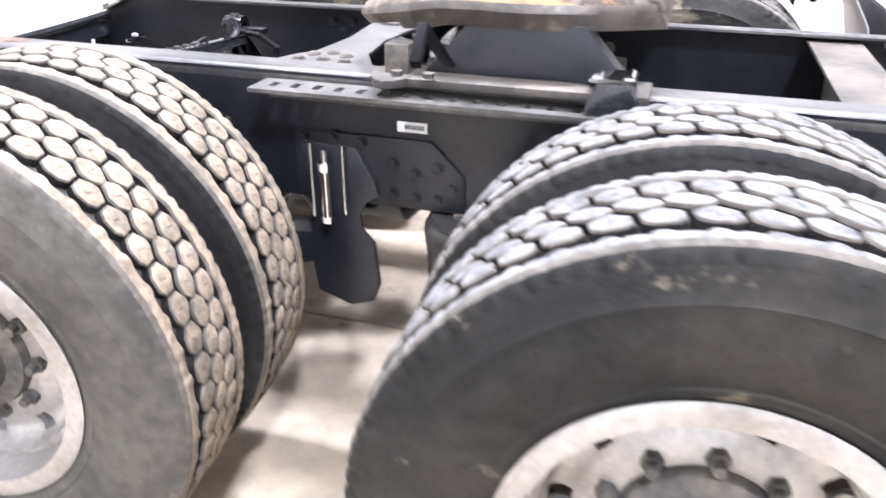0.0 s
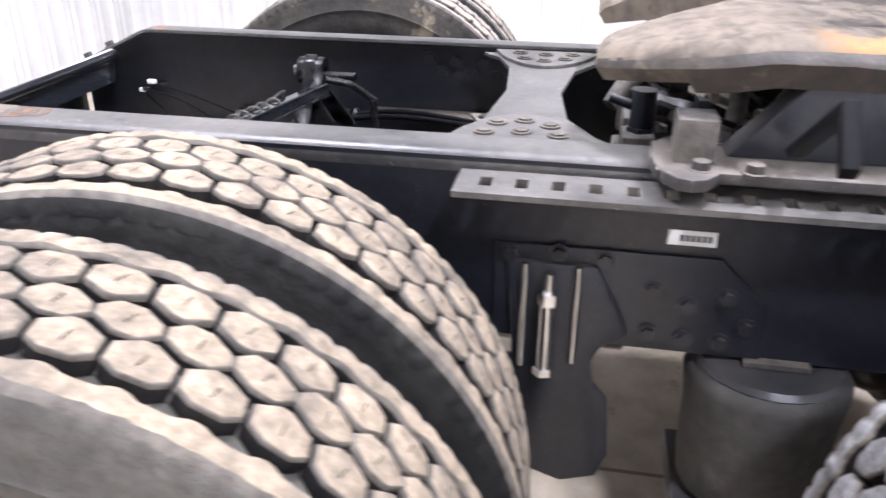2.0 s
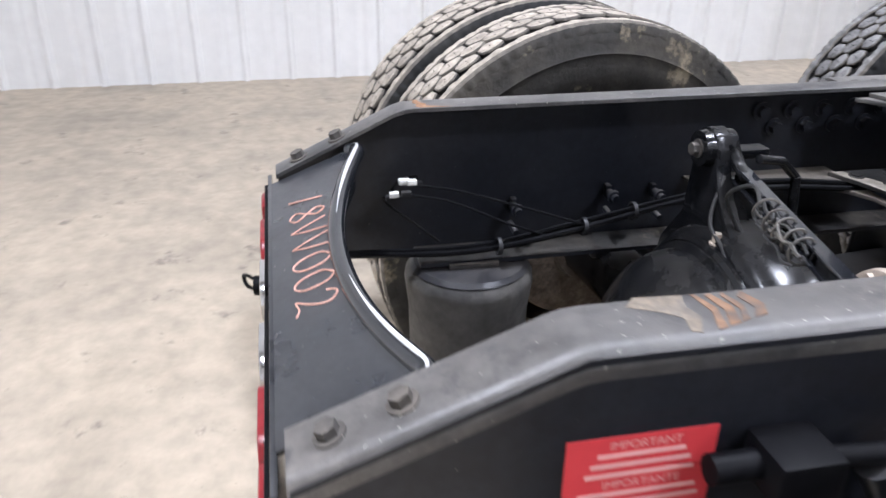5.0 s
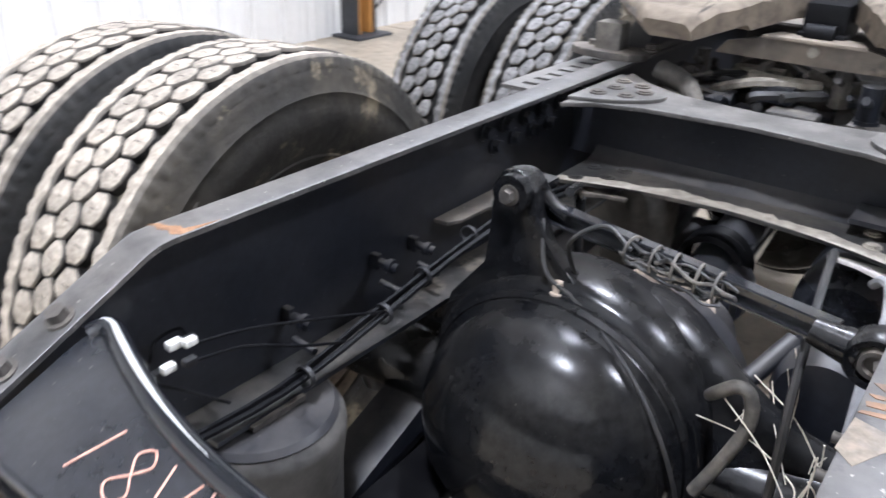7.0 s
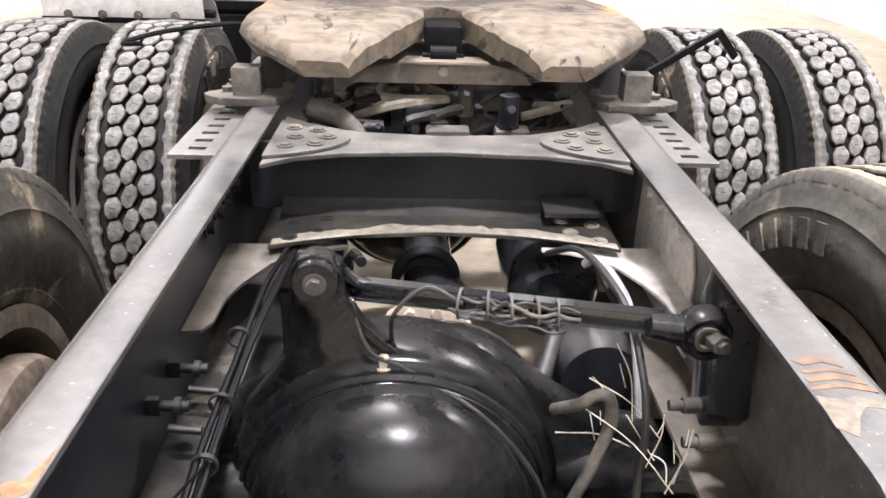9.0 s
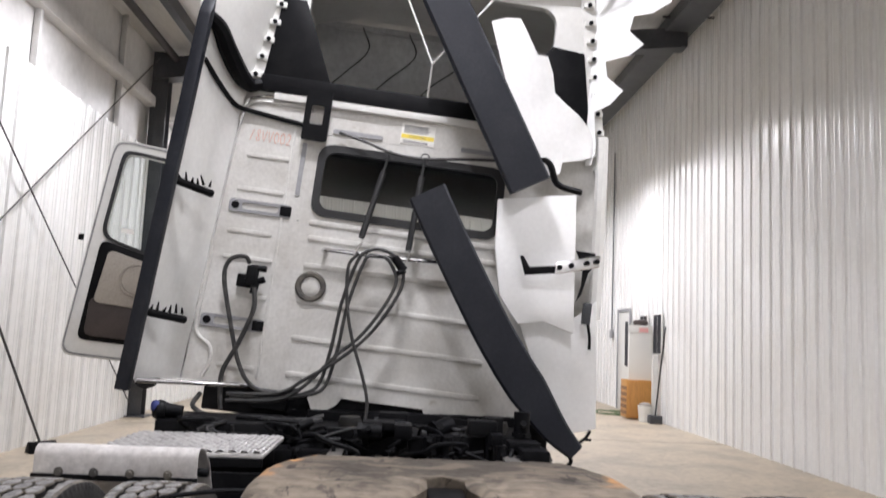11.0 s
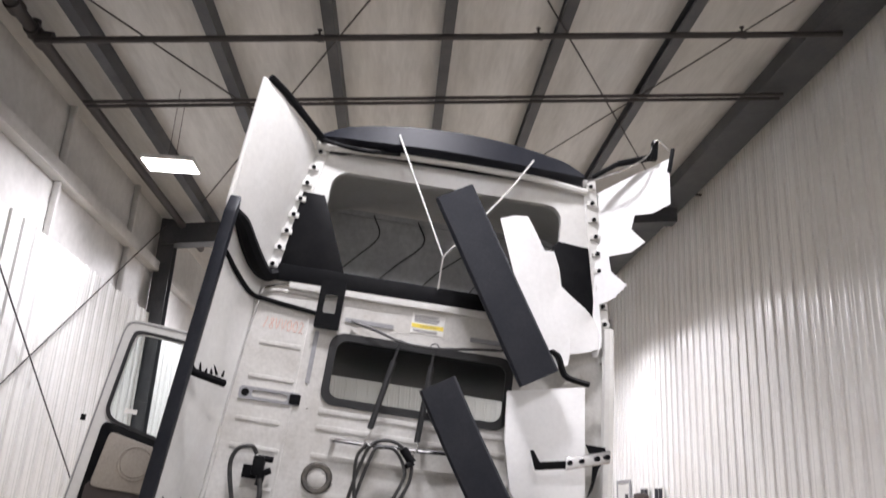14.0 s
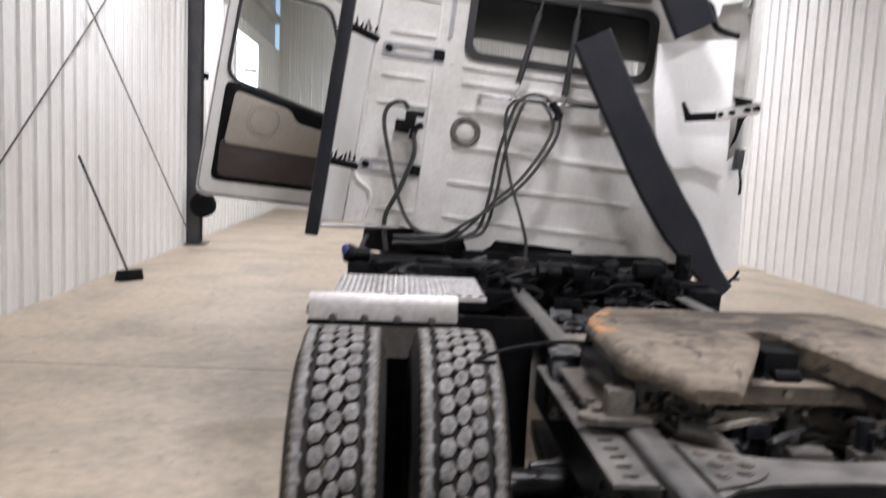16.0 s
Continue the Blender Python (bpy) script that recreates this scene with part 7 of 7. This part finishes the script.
for _o, _dz in ((0.0, 0.0), (0.034, 0.014)):
    hpart("hose", tube([(-0.80, -0.14, -0.06 + _dz), (-0.60, -0.15, -0.05 + _dz), (-0.413 + _o, -0.15, 0.02), (-0.351 + _o, -0.14, 0.087), (-0.322 + _o, -0.13, 0.265), (-0.303 + _o, -0.12, 0.504), (-0.25 + _o, -0.12, 0.74),
                        (-0.185 + 0.3 * _o, -0.11, 0.81 - _o), (-0.094 - 0.3 * _o, -0.11, 0.808 - _o), (-0.015 - _o, -0.11, 0.743 - _o), (0.0 - _o, -0.12, 0.639), (-0.047 - _o, -0.13, 0.511), (-0.142 - _o, -0.14, 0.349),
                        (-0.269 - _o, -0.15, 0.213), (-0.426, -0.16, 0.09 - _o), (-0.556, -0.16, 0.001 - _o), (-0.813, -0.17, -0.035 - _o)], 0.0095, 8, 6), M_HOSE)
hpart("hose", tube([(-0.25, -0.13, 0.78), (-0.295, -0.13, 0.70), (-0.273, -0.14, 0.508), (-0.223, -0.15, 0.337), (-0.139, -0.16, 0.145), (-0.093, -0.17, 0.007), (-0.094, -0.20, -0.135)], 0.009), M_HOSE)
hpart("hose", tube([(-0.95, -0.15, -0.05), (-0.96, -0.2, -0.12), (-0.80, -0.22, -0.16), (-0.5, -0.22, -0.15), (-0.3, -0.2, -0.08)], 0.013), M_HOSE)
hpart("hose_wrap", joined(rod((-0.06, -0.115, 0.785), (0.0, -0.115, 0.72), 0.024), rod((0.0, -0.12, 0.72), (-0.03, -0.14, 0.70), 0.015)), M_PLASTIC)
for p0, p1 in (((-0.170, -0.06, 1.345), (-0.263, -0.11, 0.80)), ((0.028, -0.06, 1.355), (0.004, -0.11, 0.76))):
    p0, p1 = Vector(p0), Vector(p1)
    hpart("tether", joined(rod(p0.lerp(p1, 0.18), p0.lerp(p1, 0.88), 0.017), tube([p0, p0.lerp(p1, 0.1), p0.lerp(p1, 0.2)], 0.008), lathe([(0.022, -0.003), (0.028, -0.003), (0.028, 0.003), (0.022, 0.003)], "y", tuple(p0), 16, True)), M_GASKET, "black sprung tether")
    hpart("tether_hook", tube([p0.lerp(p1, 0.88), p0.lerp(p1, 0.92) + Vector((0.012, 0, 0)), p0.lerp(p1, 0.98), p1 + Vector((-0.012, 0, -0.02)), p1 + Vector((0.01, 0, -0.05))], 0.005), M_CHROME)
hpart("cross_line", tube([(-0.46, -0.03, 1.44), (-0.30, -0.05, 1.40), (-0.16, -0.06, 1.36), (0.0, -0.06, 1.35), (0.25, -0.05, 1.385), (0.42, -0.02, 1.41)], 0.008), M_HOSE)
cord = thing("tie_cord", C @ pose(0, -0.1, 2.0), "thin white cord tied in a Y under the roof", "cord")
for pts in ([(-0.37, -0.18, 2.56), (-0.005, -0.14, 1.865)], [(0.44, -0.17, 2.54), (0.30, -0.16, 2.3), (-0.005, -0.14, 1.865)], [(-0.005, -0.14, 1.865), (-0.005, -0.05, 1.70)]):
    bm = tube(pts, 0.006, 6)
    bmesh.ops.transform(bm, matrix=C, verts=bm.verts[:])
    part("cord_strand", bm, M_ROPE, cord)

# ---- open driver's door ----
DM = C @ pose(-1.12, 1.22, -0.12, 0, 0, 11) @ Matrix.Diagonal((0.82, 1, 0.80, 1))
M_STRIP = material("grey seal", (0.28, 0.28, 0.28), 0.6, 0.0, (0.15, 0.15, 0.15), 0.6, 9.0)
door = thing("cab_door", DM, "white cab door standing open, beige and brown inner trim", "truck door")


def dpart(name, bm, mat, label=""):
    return part(name, bm, mat, door, label, local=True)


def round_poly(poly, r, n=4):
    """Outline with each corner rounded off."""
    out = []
    for i, p in enumerate(poly):
        p, a, c = Vector(p), Vector(poly[i - 1]), Vector(poly[(i + 1) % len(poly)])
        q0 = p + (a - p).normalized() * min(r, (a - p).length * 0.45)
        q1 = p + (c - p).normalized() * min(r, (c - p).length * 0.45)
        for k in range(n + 1):
            t = k / n
            out.append(tuple(q0 * (1 - t) ** 2 + p * 2 * t * (1 - t) + q1 * t * t))
    return out


# door local: x from the hinge (0) outwards to -1.35, z up
_o = [(-1.31, 0.10), (-0.05, 0.10), (-0.02, 0.9), (-0.05, 1.25), (-0.28, 1.90), (-1.14, 1.94), (-1.19, 1.88)]
_w = [(-1.135, 1.11), (-0.30, 0.90), (-0.20, 1.1), (-0.26, 1.35), (-0.40, 1.79), (-1.05, 1.83), (-1.085, 1.78)]
_o, _w = round_poly(_o, 0.10), round_poly(_w, 0.11)
dpart("door_frame", ring_plate(_o, _w, -0.05, 0.02), M_WHITE)
dpart("door_skin", prism([(-1.16, 1.08), (-0.10, 0.84), (-0.06, 0.14), (-1.24, 0.14)], "y", -0.01, 0.015), M_WHITE)
_g = dpart("door_glass", prism(_w, "y", -0.02, -0.014), M_GLASS, "clear door window")
_g.visible_shadow = False
_wc = (-0.72, 1.42)
dpart("glass_seal", ring_plate([(_wc[0] + (a - _wc[0]) * 1.07, _wc[1] + (b - _wc[1]) * 1.07) for a, b in _w], _w, -0.064, -0.048), M_GASKET)
_dc = (-0.68, 1.05)
dpart("edge_seal", ring_plate([(_dc[0] + (a - _dc[0]) * 0.985, _dc[1] + (b - _dc[1]) * 0.985) for a, b in _o], [(_dc[0] + (a - _dc[0]) * 0.965, _dc[1] + (b - _dc[1]) * 0.97) for a, b in _o], -0.058, -0.049), M_STRIP, "grey door edge seal")
dpart("trim_backing", prism(round_poly([(-1.15, 1.08), (-0.12, 0.84), (-0.10, 0.24), (-1.20, 0.24)], 0.07), "y", -0.062, -0.048, 0.004), M_PLASTIC)
dpart("inner_trim", prism(round_poly([(-1.15, 0.60), (-0.14, 0.56), (-0.14, 0.28), (-1.15, 0.28)], 0.06), "y", -0.085, -0.05, 0.008), M_BROWN, "brown lower door pocket")
dpart("trim_panel", prism(round_poly([(-1.07, 1.00), (-0.62, 0.90), (-0.56, 0.80), (-0.20, 0.74), (-0.18, 0.53), (-1.12, 0.555)], 0.05), "y", -0.105, -0.05, 0.012), M_BEIGE, "beige trim panel")
dpart("speaker_grille", lathe([(0.0, -0.118), (0.110, -0.116), (0.116, -0.108), (0.124, -0.108), (0.128, -0.116), (0.138, -0.114), (0.142, -0.10), (0, -0.10)], "y", (-0.82, 0, 0.775), 32), M_BEIGE)
dpart("window_sticker", box((-1.02, -0.024, 1.16), (-0.92, -0.021, 1.20)), M_PAPER)
dpart("door_hinge", rod((-1.31, -0.03, 1.05), (-1.31, -0.03, 1.10), 0.02), M_PLASTIC)

# ---- loose things in the shop ----
b = thing("push_broom", pose(-4.08, 8.95, 0), "push broom with a long handle leaning on the wall", "broom")
part("handle", rod((-4.09, 8.93, 0.09), (-4.44, 8.42, 1.42), 0.014), M_HOSE, b)
bm = prism([(-0.06, 0.0), (0.07, 0.0), (0.035, 0.10), (0.02, 0.125), (-0.02, 0.125), (-0.035, 0.10)], "x", -0.15, 0.15, 0.006)
bmesh.ops.transform(bm, matrix=pose(-4.08, 8.94, 0.0, 0, 0, 52), verts=bm.verts[:])
part("head", bm, M_PLASTIC, b, "dark bristle head")
rl = thing("hose_reel", pose(-4.1, 12.55, 0.6), "small black hose reel on the column foot", "hose reel")
part("drum", lathe([(0.0, -0.08), (0.19, -0.08), (0.20, -0.06), (0.13, -0.05), (0.13, 0.05), (0.20, 0.06), (0.19, 0.08), (0, 0.08)], "y", (-4.15, 12.58, 0.66), 28), M_PLASTIC, rl)
part("bracket", box((-4.25, 12.64, 0.5), (-4.05, 12.70, 0.82), 0.006), M_STEEL, rl)
gl = thing("glove", pose(-1.25, 3.6, 1.04), "dark blue work glove on the frame box", "glove")
part("palm", lathe([(0, -0.03), (0.035, -0.025), (0.05, 0.0), (0.04, 0.03), (0, 0.035)], "x", (-1.22, 3.55, 1.075), 12), M_PLASTIC, gl)
part("back", lathe([(0, -0.02), (0.022, -0.015), (0.03, 0.0), (0.02, 0.02), (0, 0.024)], "x", (-1.235, 3.53, 1.095), 10), M_BLUE, gl, "faded blue glove back")
part("cuff", rod((-1.22, 3.55, 1.08), (-1.12, 3.56, 1.07), 0.035, 0.03), M_PLASTIC, gl)
cb = thing("plywood_cabinet", pose(4.68, 15.65, 0), "orange plywood cabinet against the ribbed wall", "cabinet")
part("carcass", box((4.38, 15.50, 0.03), (4.92, 15.95, 0.78), 0.006), M_WOOD, cb)
part("door_panel", box((4.42, 15.485, 0.06), (4.89, 15.50, 0.75), 0.004), M_WOOD, cb)
for k in range(5):
    part("side_slat", box((4.37, 15.52, 0.1 + 0.12 * k), (4.38, 15.93, 0.17 + 0.12 * k), 0.002), M_RUST, cb)
wb = thing("white_panel", pose(4.68, 15.7, 0.78), "tall white board panel standing on the cabinet", "panel")
part("board", box((4.44, 15.60, 0.78), (4.90, 15.66, 1.84), 0.005), M_PAPER, wb)
part("header", box((4.41, 15.58, 1.72), (4.91, 15.60, 1.88), 0.004), M_WHITE, wb)
part("red_sticker", box((4.63, 15.574, 1.74), (4.82, 15.58, 1.83)), M_PINK, wb)
bc = thing("dark_bag", pose(4.68, 15.72, 1.84), "dark red bag lying on the white panel", "bag")
part("sack", lathe([(0, -0.16), (0.05, -0.14), (0.08, 0.0), (0.06, 0.13), (0, 0.16)], "x", (4.70, 15.72, 1.93), 14), M_BROWN, bc)
for _y0, _y1, _z0, _z1 in ((15.85, 16.35, 1.45, 2.12), (14.95, 15.45, 1.30, 2.12)):
    wn2 = thing("window_sash", pose(X_R - 0.06, (_y0 + _y1) / 2, _z0), "dark glazed white window sash propped at the wall", "window sash", "window sashes")
    part("sash_frame", box((X_R - 0.07, _y0, _z0), (X_R - 0.035, _y1, _z1), 0.006), M_WHITE, wn2)
    ym = (_y0 + _y1) / 2
    for ya, yb in ((_y0 + 0.03, ym - 0.02), (ym + 0.02, _y1 - 0.03)):
        part("pane", box((X_R - 0.078, ya, _z0 + 0.03), (X_R - 0.07, yb, _z1 - 0.03)), M_NAVY, wn2)
pl2 = thing("shelf_post", pose(4.84, 15.2, 0), "white post standing under the window sash", "post")
part("post", box((4.78, 15.12, 0.0), (4.88, 15.22, 1.30), 0.006), M_WHITE, pl2)
bk = thing("bucket", pose(4.70, 15.2, 0), "white plastic bucket with a rag on the floor", "bucket")
part("pail", lathe([(0.0, 0.0), (0.12, 0.0), (0.145, 0.30), (0.15, 0.31), (0.14, 0.31), (0.115, 0.02), (0, 0.02)], "z", (4.66, 15.2, 0.0), 24), M_PAPER, bk)
part("rag", lathe([(0, 0.26), (0.13, 0.28), (0.12, 0.34), (0.05, 0.37), (0, 0.36)], "z", (4.66, 15.2, 0.0), 12), M_BEIGE, bk)
br2 = thing("long_broom", pose(4.76, 14.9, 0), "broom with a dark handle standing by the wall", "broom")
part("handle", rod((4.74, 14.85, 0.1), (4.91, 14.80, 1.85), 0.016), M_HOSE, br2)
part("head", box((4.62, 14.75, 0.0), (4.86, 14.95, 0.16), 0.02), M_STEEL, br2)
dr = thing("door_1", pose(X_R, 17.7, 0), "white personnel door with a narrow window in the wall", "door", kind="structure")
part("door_frame", joined(box((X_R - 0.06, 17.15, 0.0), (X_R - 0.028, 17.22, 2.3), 0.004), box((X_R - 0.06, 18.12, 0.0), (X_R - 0.028, 18.2, 2.3), 0.004), box((X_R - 0.06, 17.22, 2.22), (X_R - 0.028, 18.12, 2.3), 0.004)), M_LINER, dr, "grey steel door frame")
part("door_leaf", box((X_R - 0.045, 17.22, 0.01), (X_R - 0.03, 18.12, 2.22), 0.003), M_WHITE, dr)
part("door_light", box((X_R - 0.05, 17.32, 1.0), (X_R - 0.045, 17.55, 2.0)), M_NAVY, dr)
cd = thing("conduit", pose(X_R - 0.05, 18.7, 1.7), "grey electric conduit with a switch box on the wall", "conduit")
part("pipe", rod((X_R - 0.05, 18.7, 1.8), (X_R - 0.05, 18.7, 6.2), 0.014, n=8), M_STEEL, cd)
part("switch_box", box((X_R - 0.09, 18.63, 1.62), (X_R - 0.03, 18.77, 1.82), 0.008), M_LINER, cd)
wn = thing("window_1", pose(X_L, 17.5, 3.0), "bright daylight window high in the ribbed wall", "window", kind="structure")
part("window_pane", box((X_L + 0.03, 16.2, 2.3), (X_L + 0.035, 18.6, 4.0)), M_DAY, wn)
part("window_frame", joined(box((X_L + 0.02, 16.1, 2.2), (X_L + 0.06, 16.2, 4.1), 0.005), box((X_L + 0.02, 18.6, 2.2), (X_L + 0.06, 18.7, 4.1), 0.005), box((X_L + 0.02, 16.1, 4.0), (X_L + 0.06, 18.7, 4.1), 0.005), box((X_L + 0.02, 16.1, 2.2), (X_L + 0.06, 18.7, 2.3), 0.005)), M_WHITE, wn)
gh = thing("garden_hose", pose(4.35, 16.8, 0), "green hose lying coiled on the concrete floor", "hose")
M_GREEN = material("green hose", (0.07, 0.12, 0.05), 0.6, 0.0, (0.12, 0.14, 0.08), 0.5, 20)
part("coil", tube([(4.35 + (0.20 + 0.012 * k) * math.cos(k * 0.7), 16.8 + (0.30 + 0.01 * k) * math.sin(k * 0.7), 0.015 + 0.004 * (k % 5)) for k in range(28)], 0.014, 6, 3), M_GREEN, gh)
# straw caught in the chassis
random.seed(77)
bm = bmesh.new()
for k in range(8):
    p = Vector((random.uniform(0.26, 0.335), random.uniform(0.64, 0.75), random.uniform(0.60, 0.69)))
    q = p + Vector((random.uniform(-0.15, 0.02), random.uniform(-0.02, 0.07), random.uniform(0.02, 0.12)))
    add_tube(bm, [p, p.lerp(q, 0.5) + Vector((0.008, 0.0, 0.010)), q], 0.0011, 5, 4)
    m = p.lerp(q, random.uniform(0.4, 0.8))
    add_tube(bm, [m, m + Vector((random.uniform(-0.04, 0.02), random.uniform(0.0, 0.05), random.uniform(0.0, 0.05)))], 0.0008, 5, 2)
solid("straw", bm, M_TWIG, "dry straw stalks caught beside the differential", "straw", kind="stuff")
